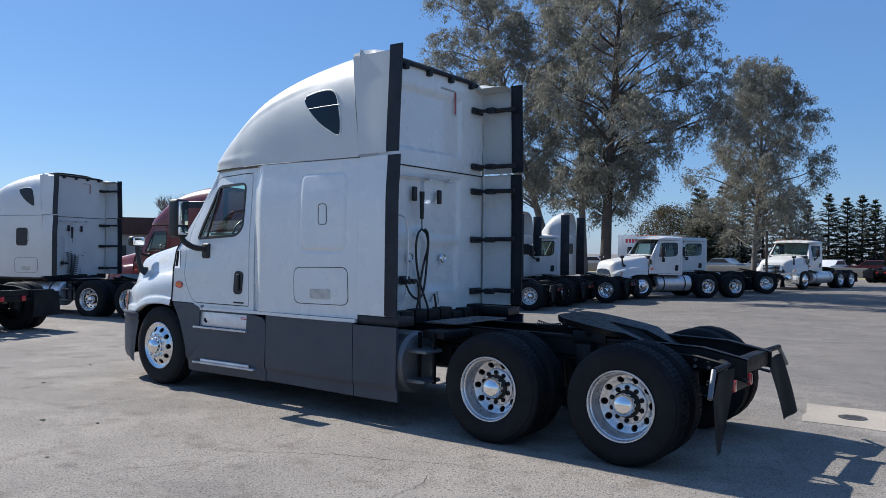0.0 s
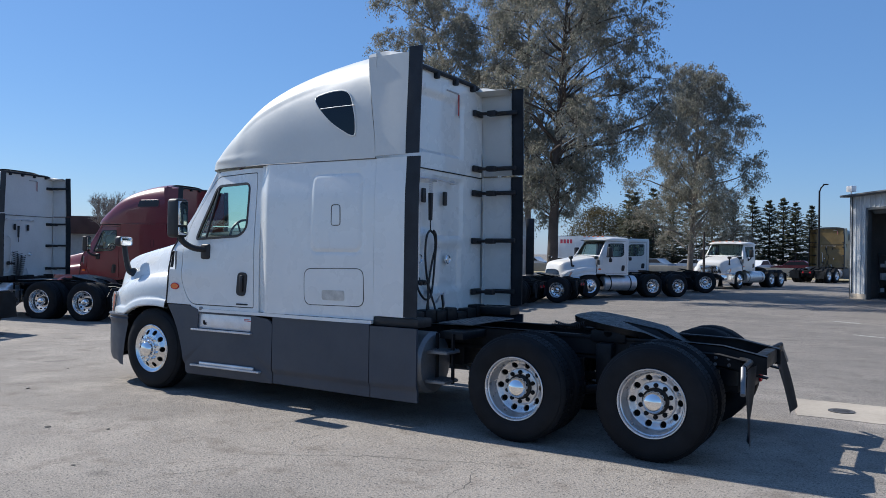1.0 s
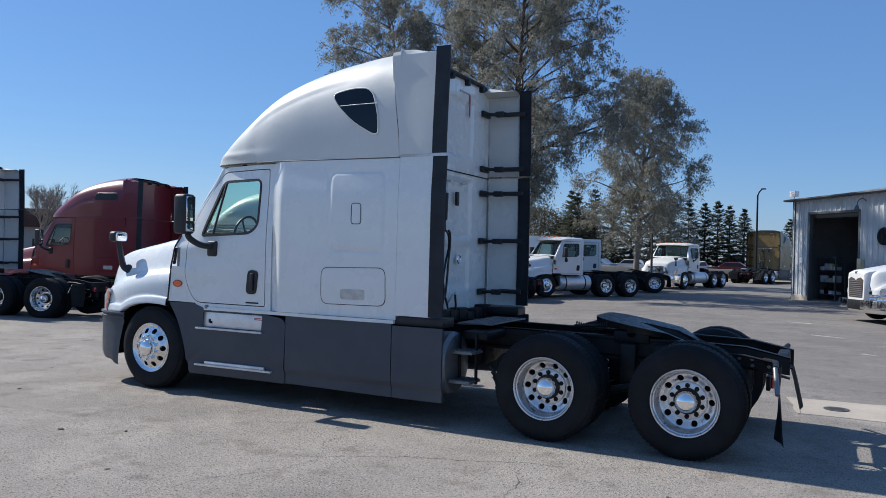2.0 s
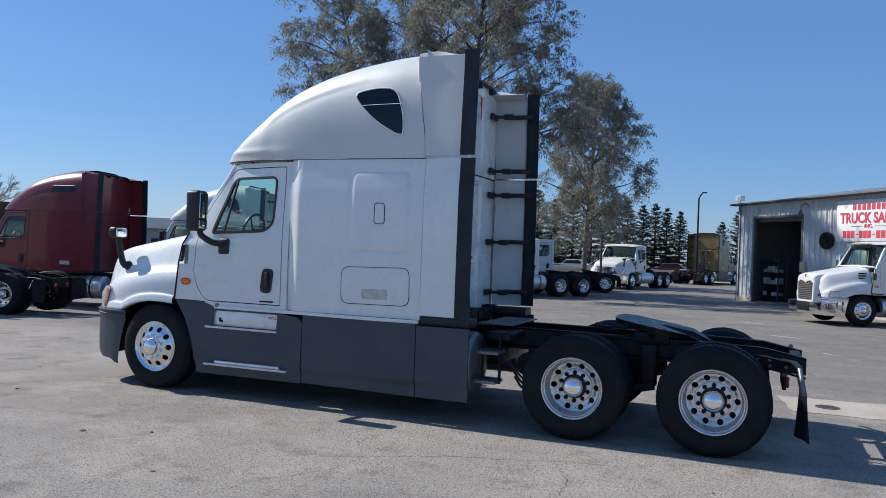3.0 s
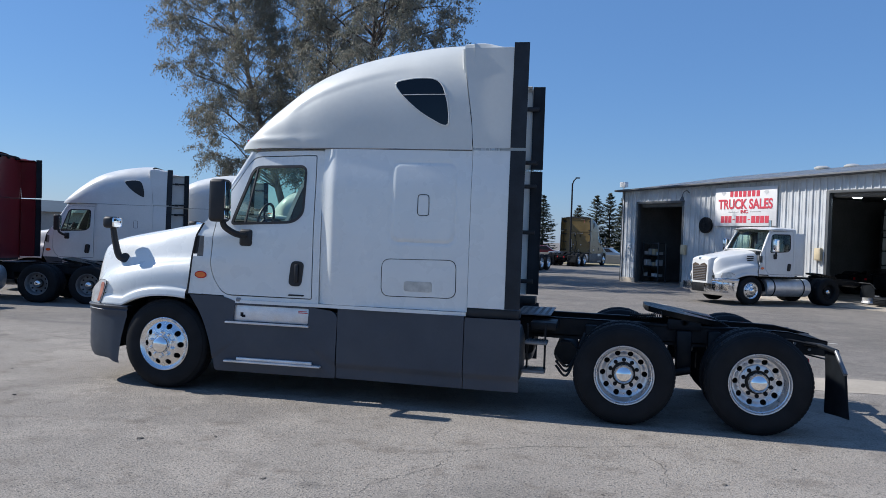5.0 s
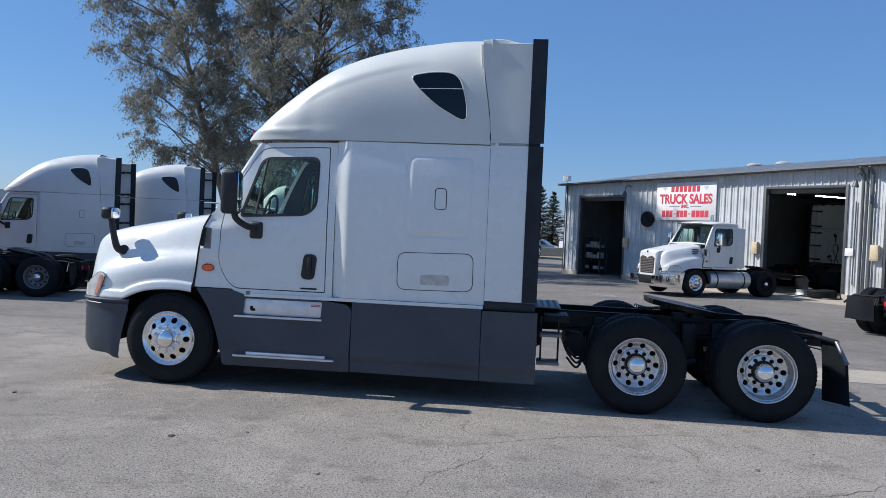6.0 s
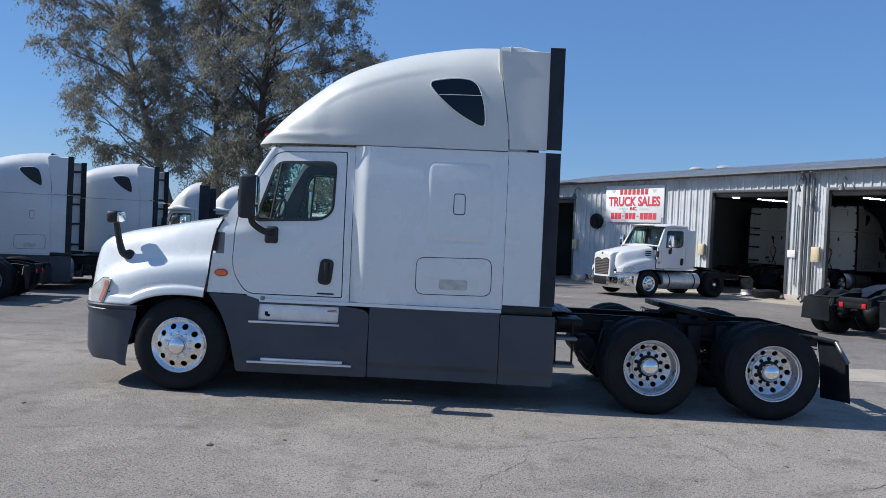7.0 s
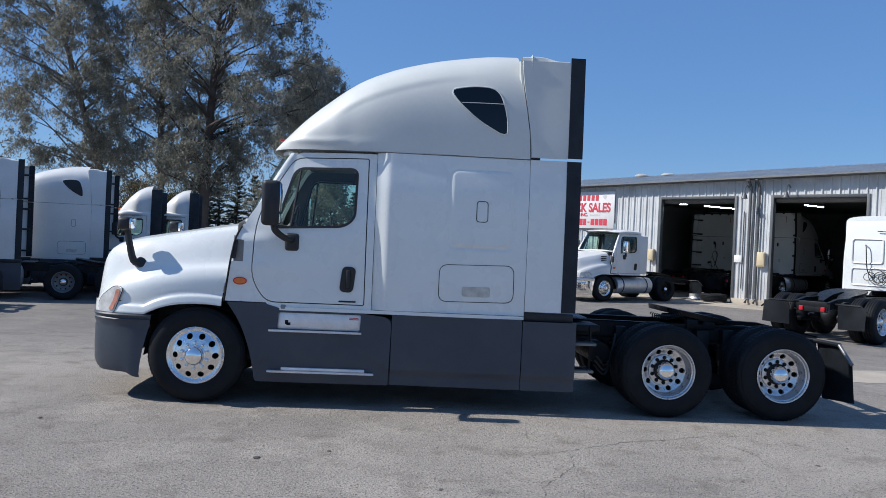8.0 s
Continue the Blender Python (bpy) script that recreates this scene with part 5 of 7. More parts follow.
    fifth = part("fifth_wheel", bm, GREASE, truck, "greasy black fifth wheel plate", sharp=25)
    bm = bmesh.new()
    for sd in (-1, 1):
        box(bm, 0.48, 0.84, sd * 0.36, sd * 0.46, 0.93, 1.05, 0.015)
        box(bm, 0.10, 1.25, sd * 0.36, sd * 0.44, 0.955, 0.99, 0.008)
    cyl(bm, (0.66, -0.46, 1.03), (0.66, 0.46, 1.03), 0.045, n=10)
    part("mounting_bracket", bm, FRAME_BLACK, fifth)
    bm = bmesh.new()
    tube(bm, [(0.35, -0.35, 1.07), (0.24, -0.50, 1.08), (0.14, -0.54, 1.08), (0.08, -0.50, 1.08), (0.14, -0.46, 1.08), (0.24, -0.46, 1.07)], 0.011, 6)
    part("release_handle", bm, GREASE, fifth)
    # ---- mudflaps on hangers
    for sd in (-1, 1):
        bm = bmesh.new()
        tube(bm, [(1.92, sd * 0.43, 0.86), (2.03, sd * 0.62, 0.865), (2.055, sd * 1.08, 0.868)], 0.026, 8)
        hang = part("mudflap_hanger", bm, FRAME_BLACK, truck)
        bm = bmesh.new()
        cyl(bm, (2.05, sd * 1.08, 0.87), (2.085, sd * 1.29, 0.675), 0.021, n=12)
        part("hanger_tube", bm, TANK_METAL if fine else FRAME_BLACK, hang, "bare metal hanger tube" if fine else "")
        bm = bmesh.new()
        rows = []
        for k in range(11):
            t = k / 10
            y0, y1 = (0.56 + 0.24 * t, table(((0, 1.06), (0.3, 1.27), (1, 1.275)), t)) if fine else (0.58, 1.22)
            if fine and sd > 0:
                rows.append([Vector((2.07 + 0.14 * t + 0.012 * math.sin(q * 0.8 + t * 3), 0.52 + 0.10 * t + 0.6 * q / 8, 0.80 - 0.59 * t)) for q in range(9)])
                continue
            rows.append([Vector((2.075 - 0.035 * t + (0.11 * q / 8) * t + 0.008 * math.sin(q * 0.9 + t * 4), sd * (y0 + (y1 - y0) * q / 8), 0.845 - (0.64 if fine else 0.54) * t + 0.03 * t * q / 8)) for q in range(9)])
        loft(bm, rows)
        bmesh.ops.solidify(bm, geom=list(bm.faces), thickness=0.01)
        part("mudflap", bm, RUBBER, hang, "black rubber mudflap")
        # quarter hanger bar over the rear wheel
        bm = bmesh.new()
        tube(bm, [(1.35, sd * 0.46, 0.90), (1.75, sd * 0.54, 0.90), (2.02, sd * 0.60, 0.86)], 0.016, 6)
        part("hanger_bar", bm, FRAME_BLACK, truck)
    bm = bmesh.new()
    tx, tz = (1.93, -0.10) if fine else (2.07, 0.0)
    box(bm, tx, tx + 0.04, -0.36, 0.36, 0.66 + tz, 0.80 + tz, 0.01)
    tail = part("tail_plate", bm, FRAME_BLACK, truck)
    for y in (-0.26, 0.26):
        part("tail_lamp", box(bmesh.new(), tx + 0.04, tx + 0.07, y - 0.05, y + 0.05, 0.675 + tz, 0.785 + tz, 0.015), RED_LENS, tail, "red tail lamp")
    if fine:
        for sd in (-1, 1):
            part("spring_hanger", box(bmesh.new(), 0.57, 0.73, sd * 0.44, sd * 0.57, 0.50, 0.93, 0.02), FRAME_BLACK, truck)
            part("torque_rod", cyl(bmesh.new(), (0.30, sd * 0.62, 0.42), (0.72, sd * 0.62, 0.52), 0.04, n=10), FRAME_BLACK, truck)
        rnd = random.Random(61)
        for sd in (-1, 1):
            for x in (1.55, 1.68, 1.80, 1.95):
                for z in (0.86, 0.80):
                    part("frame_bolt", cyl(bmesh.new(), (x + 0.02 * rnd.random(), sd * 0.428, z), (x + 0.01, sd * 0.445, z), 0.016, n=8), TANK_METAL, truck)
    if style == "barred":
        bm = bmesh.new()
        box(bm, -6.47, -6.38, -0.52, 0.52, 0.74, 1.40, 0.03, 2)
        surround = front(part("grille_surround", bm, CHROME, truck, "bright chrome grille surround"))
        part("grille_panel", box(bmesh.new(), -6.476, -6.46, -0.46, 0.46, 0.79, 1.35, 0.01), HOLE, surround)
        for k in range(7):
            part("grille_bar", box(bmesh.new(), -6.50, -6.47, -0.46, 0.46, 0.80 + k * 0.08, 0.845 + k * 0.08, 0.008), CHROME, surround)
    if style == "square_nose":
        # upright nose with a brow over a dull barred grille
        bm = bmesh.new()
        secs = []
        for x, wt, top in ((-6.54, 0.50, 1.60), (-6.50, 0.54, 1.655), (-6.40, 0.57, 1.70), (-6.20, 0.62, 1.735), (-5.9, 0.68, 1.765)):
            prof = [(-wt * 0.92, 0.72), (-wt, 0.80), (-wt, top - 0.16), (-wt * 0.94, top - 0.05), (-wt * 0.6, top), (0, top + 0.012)]
            prof = prof + [(-y, z) for y, z in prof[-2::-1]]
            secs.append([Vector((x, y, z)) for y, z in prof])
        loft(bm, secs)
        bm.faces.new([bm.verts.new(v) for v in secs[0]])
        shell = front(part("grille_shell", bm, paint, truck))
        bm = bmesh.new()
        loft(bm, [[Vector((x, y, z)) for y, z in ((-0.40, 0.80), (0.40, 0.80), (0.45, 1.38), (0.30, 1.46), (0.10, 1.42), (0.0, 1.36), (-0.10, 1.42), (-0.30, 1.46), (-0.45, 1.38))] for x in (-6.50, -6.555)], closed=True, caps=True)
        grille = part("grille_panel", bm, GRILLE_BROWN, shell, "dull brown grille")
        for k in range(9):
            z = 0.84 + k * 0.062
            part("grille_bar", box(bmesh.new(), -6.575, -6.55, -0.405, 0.405, z - 0.010, z + 0.010, 0.004), TANK_METAL, grille)
        part("hood_badge", box(bmesh.new(), -6.56, -6.48, -0.05, 0.05, 1.58, 1.66, 0.015), CHROME, shell)
        bump = front(part("bumper_centre", box(bmesh.new(), -6.60, -6.46, -0.42, 0.42, 0.40, 0.72, 0.03), FRAME_BLACK, truck, "black bumper centre"))
        for sd in (-1, 1):
            bm = bmesh.new()
            plan = spline([(-6.62, sd * 0.42, 0), (-6.61, sd * 0.8, 0), (-6.57, sd * 1.04, 0), (-6.45, sd * 1.14, 0), (-6.25, sd * 1.16, 0), (-6.10, sd * 1.16, 0)], 4)
            loft(bm, [[p + Vector((0.04, -sd * 0.04, 0.74)), p + Vector((0, 0, 0.72)), p + Vector((0, 0, 0.46)), p + Vector((0.03, -sd * 0.03, 0.42))] for p in plan])
            bmesh.ops.solidify(bm, geom=list(bm.faces), thickness=0.012)
            part("bumper_end", bm, CHROME, bump, "wrap-round chrome bumper end")
        for sd in (-1, 1):
            bm = bmesh.new()
            pts = rounded([(-6.30, 0.93), (-5.86, 0.95), (-5.82, 1.06), (-6.00, 1.14), (-6.26, 1.12)], 0.06)
            lampw = lambda x, z: table(((-6.35, 0.93), (-6.2, 1.03), (-6.0, 1.105), (-5.8, 1.15)), x)
            panel(bm, pts, None, lampw, 0.05, 3, 40, 0.018, sd)
            lamp = front(part("headlight", bm, CLEAR_LENS, truck, "wide clear headlight"))
            bm = bmesh.new()
            outline_tube(bm, grow(pts, 0.004), lampw, 0.006, 0.008, 50, sd)
            part("lamp_seal", bm, SEAM, lamp)
        for sd in (-1, 1):
            bm = bmesh.new()
            for k in range(3):
                box(bm, -5.25 + k * 0.0, -4.98, sd * 0.97, sd * 1.02, 1.58 + k * 0.08, 1.62 + k * 0.08, 0.01)
            front(part("bonnet_vent", bm, HOLE, truck))
        bm = bmesh.new()
        box(bm, -3.28, -2.86, -1.12, 1.12, 1.10, 2.66, 0.05)
        front(part("cab_box", bm, paint, truck, "white storage box behind the cab"))
        bm = bmesh.new()
        cyl(bm, (-2.75, 1.0, 1.1), (-2.75, 1.0, 3.2), 0.06, n=12)
        front(part("exhaust_pipe", bm, CHROME, truck))
    if fine or style in ("side_window", "hosed"):
        rear_details(truck, style == "side_window")
    if style == "hosed_day":
        hang_hoses(truck, rear_x + 0.04)
    # ---- deck plate behind the sleeper
    if body == "sleeper":
        bm = bmesh.new()
        box(bm, -1.20, -0.80, -0.64, 0.42, 1.025, 1.04, 0.004)
        for k in range(60 if fine else 0):
            box(bm, -1.17 + (k % 5) * 0.075, -1.135 + (k % 5) * 0.075, -0.61 + (k // 5) * 0.085, -0.595 + (k // 5) * 0.085, 1.04, 1.044)
        part("deck_plate", bm, TANK_METAL, truck, "aluminium deck plate")
    # a lower body on the same wheels and frame
    if squat != 1.0:
        chassis = ("front_wheel", "rear_wheel", "frame_rail", "cross_member", "axle", "front_axle", "suspension_arm", "air_spring", "hanger_bracket", "shock_absorber", "brake_chamber", "fuel_tank", "fifth_wheel", "mudflap_hanger", "hanger_bar", "tail_plate", "gearbox")
        for ob in truck.children:
            if ob.name.split(".")[0] not in chassis:
                ob.scale.z = squat
                ob.location.z += 0.5 * (1 - squat)
    return truck

# ---------------------------------------------------------------- ground
def ground_z(x, y):
    """The yard dips gently towards the row of parked trucks."""
    return -0.28 * math.exp(-((x + 14) / 14) ** 2 - ((y - 14) / 12) ** 2) * smooth(2, 7, y)


def asphalt_material():
    """Worn asphalt: pale aggregate, sealed darker bands, stains and tyre-polished streaks."""
    mat = bpy.data.materials.new("worn_asphalt")
    mat.use_nodes = True
    nt = mat.node_tree
    b = nt.nodes["Principled BSDF"]
    b.inputs["Roughness"].default_value = 0.85
    b.inputs["Specular IOR Level"].default_value = 0.25
    co = nt.nodes.new("ShaderNodeTexCoord")
    def mapped(scale, angle=0.0):
        m = nt.nodes.new("ShaderNodeMapping")
        m.inputs["Scale"].default_value = scale
        m.inputs["Rotation"].default_value = (0, 0, radians(angle))
        nt.links.new(co.outputs["Object"], m.inputs["Vector"])
        return m.outputs[0]
    def noise_tex(vec, sc, detail=5.0, rough=0.6):
        n = nt.nodes.new("ShaderNodeTexNoise")
        n.inputs["Scale"].default_value = sc
        n.inputs["Detail"].default_value = detail
        n.inputs["Roughness"].default_value = rough
        nt.links.new(vec, n.inputs["Vector"])
        return n.outputs["Fac"]
    def rng(src, lo, hi, a, c):
        m = nt.nodes.new("ShaderNodeMapRange")
        m.inputs[1].default_value, m.inputs[2].default_value = lo, hi
        m.inputs[3].default_value, m.inputs[4].default_value = a, c
        nt.links.new(src, m.inputs[0])
        return m.outputs[0]
    def mixed(fac, a, c, mode="MIX"):
        m = nt.nodes.new("ShaderNodeMixRGB")
        m.blend_type = mode
        nt.links.new(fac, m.inputs[0]) if not isinstance(fac, float) else None
        if isinstance(fac, float):
            m.inputs[0].default_value = fac
        for i, v in ((1, a), (2, c)):
            if isinstance(v, tuple):
                m.inputs[i].default_value = (*v, 1)
            else:
                nt.links.new(v, m.inputs[i])
        return m.outputs[0]
    plain = mapped((1, 1, 1))
    large = noise_tex(plain, 0.16, 4)
    base = mixed(rng(large, 0.38, 0.62, 0, 1), (0.188, 0.172, 0.153), (0.262, 0.238, 0.208))
    patches = noise_tex(plain, 0.8, 8, 0.72)
    base = mixed(rng(patches, 0.50, 0.60, 0, 0.65), base, (0.295, 0.267, 0.233))
    dark = noise_tex(mapped((0.35, 1.0, 1), 12), 0.5, 5, 0.62)
    base = mixed(rng(dark, 0.56, 0.70, 0, 0.55), base, (0.076, 0.074, 0.072))
    grit = noise_tex(plain, 70, 4, 0.8)
    base = mixed(rng(grit, 0.42, 0.62, 0, 1), base, mixed(1.0, base, (1.75, 1.72, 1.68), "MULTIPLY"))
    # single pale and dark stones of the aggregate
    stone = nt.nodes.new("ShaderNodeTexVoronoi")
    stone.inputs["Scale"].default_value = 44
    nt.links.new(plain, stone.inputs["Vector"])
    tone = nt.nodes.new("ShaderNodeSeparateColor")
    nt.links.new(stone.outputs["Color"], tone.inputs[0])
    near = rng(stone.outputs["Distance"], 0.22, 0.40, 1, 0)
    def chosen(lo, hi, most):
        m = nt.nodes.new("ShaderNodeMath")
        m.operation = "MULTIPLY"
        nt.links.new(rng(tone.outputs[0], lo, hi, 0, most), m.inputs[0])
        nt.links.new(near, m.inputs[1])
        return m.outputs[0]
    base = mixed(chosen(0.68, 0.88, 0.85), base, (0.42, 0.385, 0.33))
    base = mixed(chosen(0.26, 0.10, 0.80), base, (0.055, 0.053, 0.05))
    fines = noise_tex(plain, 42, 3, 0.65)
    base = mixed(rng(fines, 0.555, 0.64, 0, 0.72), base, (0.06, 0.06, 0.06))
    brown = noise_tex(plain, 2.3, 6, 0.7)
    base = mixed(rng(brown, 0.52, 0.68, 0, 0.5), base, (0.128, 0.105, 0.083))
    # darker beyond the old concrete strip, blended in with growing y
    apart = nt.nodes.new("ShaderNodeSeparateXYZ")
    nt.links.new(co.outputs["Object"], apart.inputs[0])
    base = mixed(rng(apart.outputs["Y"], 1.6, 5.0, 0, 0.42), base, (0.100, 0.095, 0.092))
    stains = noise_tex(plain, 1.4, 3, 0.4)
    base = mixed(rng(stains, 0.68, 0.76, 0, 0.45), base, (0.05, 0.048, 0.046))
    nt.links.new(base, b.inputs["Base Color"])
    hgt = nt.nodes.new("ShaderNodeMath")
    hgt.operation = "ADD"
    nt.links.new(grit, hgt.inputs[0])
    nt.links.new(fines, hgt.inputs[1])
    bp = nt.nodes.new("ShaderNodeBump")
    bp.inputs["Strength"].default_value = 0.8
    bp.inputs["Distance"].default_value = 0.012
    nt.links.new(hgt.outputs[0], bp.inputs["Height"])
    nt.links.new(bp.outputs[0], b.inputs["Normal"])
    return mat


ASPHALT = asphalt_material()
CONCRETE = material("old_concrete", (0.41, 0.36, 0.29), 0.85, vary=0.12, scale=1.2, bump=0.3, bump_scale=70, dirt=(0.24, 0.22, 0.19), dirt_amount=0.5, dirt_scale=0.9)
CRACK_TAR = material("crack_dark", (0.105, 0.095, 0.084), 0.9, vary=0.2)
IRON = material("cast_iron", (0.10, 0.095, 0.09), 0.6, metal=0.4, vary=0.2, scale=20)
DRY_GRASS = material("dry_grass_verge", (0.27, 0.23, 0.13), 0.9, vary=0.25, scale=0.8, bump=0.6, bump_scale=20)

axis = [-1500, -700, -300, -150] + [-90 + 4 * k for k in range(16)] + [-29 + 1.0 * k for k in range(60)] + [34 + 4 * k for k in range(16)] + [150, 300, 700, 1500]
bm = bmesh.new()
loft(bm, [[Vector((x, y, ground_z(x, y))) for x in axis] for y in axis])
ground = tagged(part("ground", bm, ASPHALT), "worn grey asphalt truck yard", "ground", kind="structure")


def flat_patch(name, outline, z, mat, label, category, kind="structure"):
    bm = bmesh.new()
    top = [bm.verts.new((x, y, ground_z(x, y) + z)) for x, y in outline]
    low = [bm.verts.new((x, y, ground_z(x, y) - 0.05)) for x, y in outline]
    bm.faces.new(top)
    for i in range(len(top)):
        bm.faces.new((top[i], top[i - 1], low[i - 1], low[i]))
    return tagged(part(name, bm, mat), label, category, kind=kind)


def wavy(points, amount, seed, step=0.25):
    """A polyline with an uneven edge."""
    rnd = random.Random(seed)
    out = []
    for a, b in zip(points, points[1:] + points[:1]):
        a, b = Vector(a), Vector(b)
        n = max(1, int((b - a).length / step))
        for k in range(n):
            out.append(a.lerp(b, k / n) + Vector((rnd.uniform(-amount, amount), rnd.uniform(-amount, amount))))
    return [(p.x, p.y) for p in out]


flat_patch("pavement", wavy([(1.98, 2.95), (2.16, 1.80), (6.8, 1.75), (6.9, 3.15)], 0.035, 3), 0.005, CONCRETE, "pale worn concrete patch let into the asphalt", "pavement")
bm = bmesh.new()
lathe(bm, [(0.0, 0.0), (0.26, 0.0), (0.262, 0.004), (0.29, 0.004), (0.292, -0.02)], (0, 0, 0), 36)
for k in range(5):
    box(bm, -0.18, 0.18, 0.0, 0.004, -0.14 + k * 0.07 - 0.012, -0.14 + k * 0.07 + 0.012)
cover = part("manhole_cover", bm, IRON)
cover.matrix_world = pose(2.56, 2.31, 0.011, 90, 0, 0) @ Matrix.Scale(0.5, 4)
tagged(cover, "round iron manhole cover set in concrete", "manhole cover")


def crack(points, width, seed):
    """A ragged open crack in the asphalt."""
    rnd = random.Random(seed)
    pts = spline([(x, y, 0) for x, y in points], 14)
    left, right = [], []
    for i, p in enumerate(pts):
        t = i / (len(pts) - 1)
        w = 0.45 * width * (0.25 + 0.75 * math.sin(math.pi * min(1, max(0, t)))) * rnd.uniform(0.4, 1.3)
        j = Vector((rnd.uniform(-0.025, 0.025), rnd.uniform(-0.025, 0.025), 0))
        d = (pts[min(i + 1, len(pts) - 1)] - pts[max(0, i - 1)]).normalized()
        n = Vector((-d.y, d.x, 0))
        left.append(p + j + n * w / 2 + Vector((0, 0, 0.003)))
        right.append(p + j - n * w / 2 + Vector((0, 0, 0.003)))
    bm = bmesh.new()
    loft(bm, [left, right])
    return tagged(part("asphalt_crack", bm, CRACK_TAR), "thin ragged crack in the asphalt", "crack", kind="structure")


crack([(-1.95, -3.05), (-1.45, -2.76), (-0.92, -2.45), (-0.4, -2.25), (0.15, -2.05), (0.8, -1.95)], 0.02, 1)
crack([(-1.45, -2.76), (-1.55, -3.3), (-1.9, -3.9), (-2.0, -4.6)], 0.014, 2)
crack([(-1.5, -2.75), (-1.75, -2.35), (-1.7, -1.95)], 0.013, 3)
crack([(0.05, -2.1), (0.3, -2.7), (0.25, -3.3)], 0.013, 4)
crack([(3.2, -2.6), (2.2, -2.9), (1.3, -3.5), (0.4, -3.9)], 0.015, 6)
crack([(3.5, 4.6), (5.0, 5.1), (7.0, 5.0)], 0.02, 7)

rnd = random.Random(11)
pebble_at = [(-4.17, -3.27, 0.026), (0.74, -3.05, 0.02), (-3.6, -3.0, 0.018), (-6.4, -2.1, 0.02), (-2.7, -4.0, 0.015), (-0.2, -3.6, 0.012), (1.4, -2.4, 0.014), (-7.5, -0.8, 0.02), (2.9, -2.2, 0.015), (-12.6, 1.2, 0.03)]
for x, y, r in pebble_at:
    bm = bmesh.new()
    bmesh.ops.create_icosphere(bm, subdivisions=1, radius=r)
    for v in bm.verts:
        v.co *= rnd.uniform(0.7, 1.15)
        v.co.z *= 0.35
        v.co.x *= 1.6
    p = part("debris", bm, CRACK_TAR)
    p.matrix_world = pose(x, y, r * 0.3, 0, 0, rnd.uniform(0, 360))
    tagged(p, "small dark scrap lying on the asphalt", "debris", group="scraps on the asphalt")
# pale worn road-paint marks out in the yard
PALE_MARK = material("worn_road_paint", (0.40, 0.39, 0.36), 0.8, vary=0.3, scale=6)
for x, y, w, d, a in ((2.4, 13.5, 0.9, 0.09, -35), (1.6, 17.8, 0.8, 0.10, -30), (4.4, 8.2, 0.5, 0.05, -20), (3.2, 9.6, 0.4, 0.05, -40)):
    c, s = math.cos(radians(a)), math.sin(radians(a))
    flat_patch("road_mark", wavy([(x + c * i - s * j, y + s * i + c * j) for i, j in ((-w / 2, -d / 2), (w / 2, -d / 2), (w / 2, d / 2), (-w / 2, d / 2))], 0.03, int(x * 10), 0.15), 0.004, PALE_MARK, "worn pale paint mark on the asphalt", "road mark")

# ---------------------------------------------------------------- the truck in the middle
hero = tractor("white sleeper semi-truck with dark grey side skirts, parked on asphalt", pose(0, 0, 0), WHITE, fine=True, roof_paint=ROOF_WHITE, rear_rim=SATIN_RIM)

# ---------------------------------------------------------------- other trucks
def parked(label, x, y, rz, dz=None, size=1.0, **kw):
    z = ground_z(x, y) if dz is None else dz
    return tractor(label, pose(x, y, z, 0, 0, rz) @ Matrix.Scale(size, 4), **kw)


ROW = "trucks parked in a row"
parked("faded white sleeper truck with black struts on its rear fairings", -16.6, 5.46, 16.9, paint=FADED_WHITE, skirts=False, group=ROW, style="side_window")
parked("dark red sleeper truck with a black rear edge", -15.0, 9.98, 13.1, paint=RED_PAINT, bunk="slot", straps=False, skirts=False, group=ROW, rear_rim=TANK_METAL)
parked("white sleeper truck parked beside a dark red one", -12.78, 14.66, 17.4, paint=FADED_WHITE, hood_mirrors=True, rear_rim=TANK_METAL, group=ROW)
parked("white sleeper truck between a sleeper truck and a day cab", -11.35, 17.75, 13.0, paint=FADED_WHITE, rear_rim=SATIN_RIM, group=ROW)
parked("white day cab truck with a roof deflector beside a sleeper truck", -11.3, 20.2, 11.0, paint=FADED_WHITE, body="day", shift=2.7, dam=True, skirts=False, group=ROW, squat=0.92)
parked("white day cab truck with a roof deflector at the row's end", -10.55, 22.6, 10.0, paint=FADED_WHITE, body="day", shift=2.7, dam=True, skirts=False, group=ROW, squat=0.92)
parked("white day cab truck with a low roof and bare frame", -7.55, 27.5, 49.6, paint=FADED_WHITE, body="day", shift=2.1, skirts=False, squat=0.88)
parked("white day cab truck standing behind another", -7.2, 32.6, 23.0, paint=FADED_WHITE, body="day", shift=1.9, skirts=False, squat=0.88)
parked("white day cab truck with a bright barred grille", -5.09, 42.2, 74.6, paint=FADED_WHITE, body="day", shift=1.2, skirts=False, style="barred", squat=0.88)
parked("dull gold sleeper truck seen from behind", -2.62, 55.4, -107.5, paint=GOLD_PAINT, skirts=True, straps=True, style="hosed")
parked("white day cab truck with a chrome bumper by the workshop wall", 7.08, 21.2, 26.9, paint=FADED_WHITE, body="day", shift=1.8, skirts=False, axles=1, style="square_nose", rear_rim=FRAME_BLACK, size=0.93)
parked("white low-roofed truck with red tail lamps seen from behind", 8.46, 9.11, -146.7, paint=WHITE, body="day", shift=1.6, skirts=False, style="hosed_day", squat=1.07)
parked("white sleeper truck with a bare black frame at the row's end", -14.6, -0.1, 16.0, paint=FADED_WHITE, skirts=False, group=ROW)

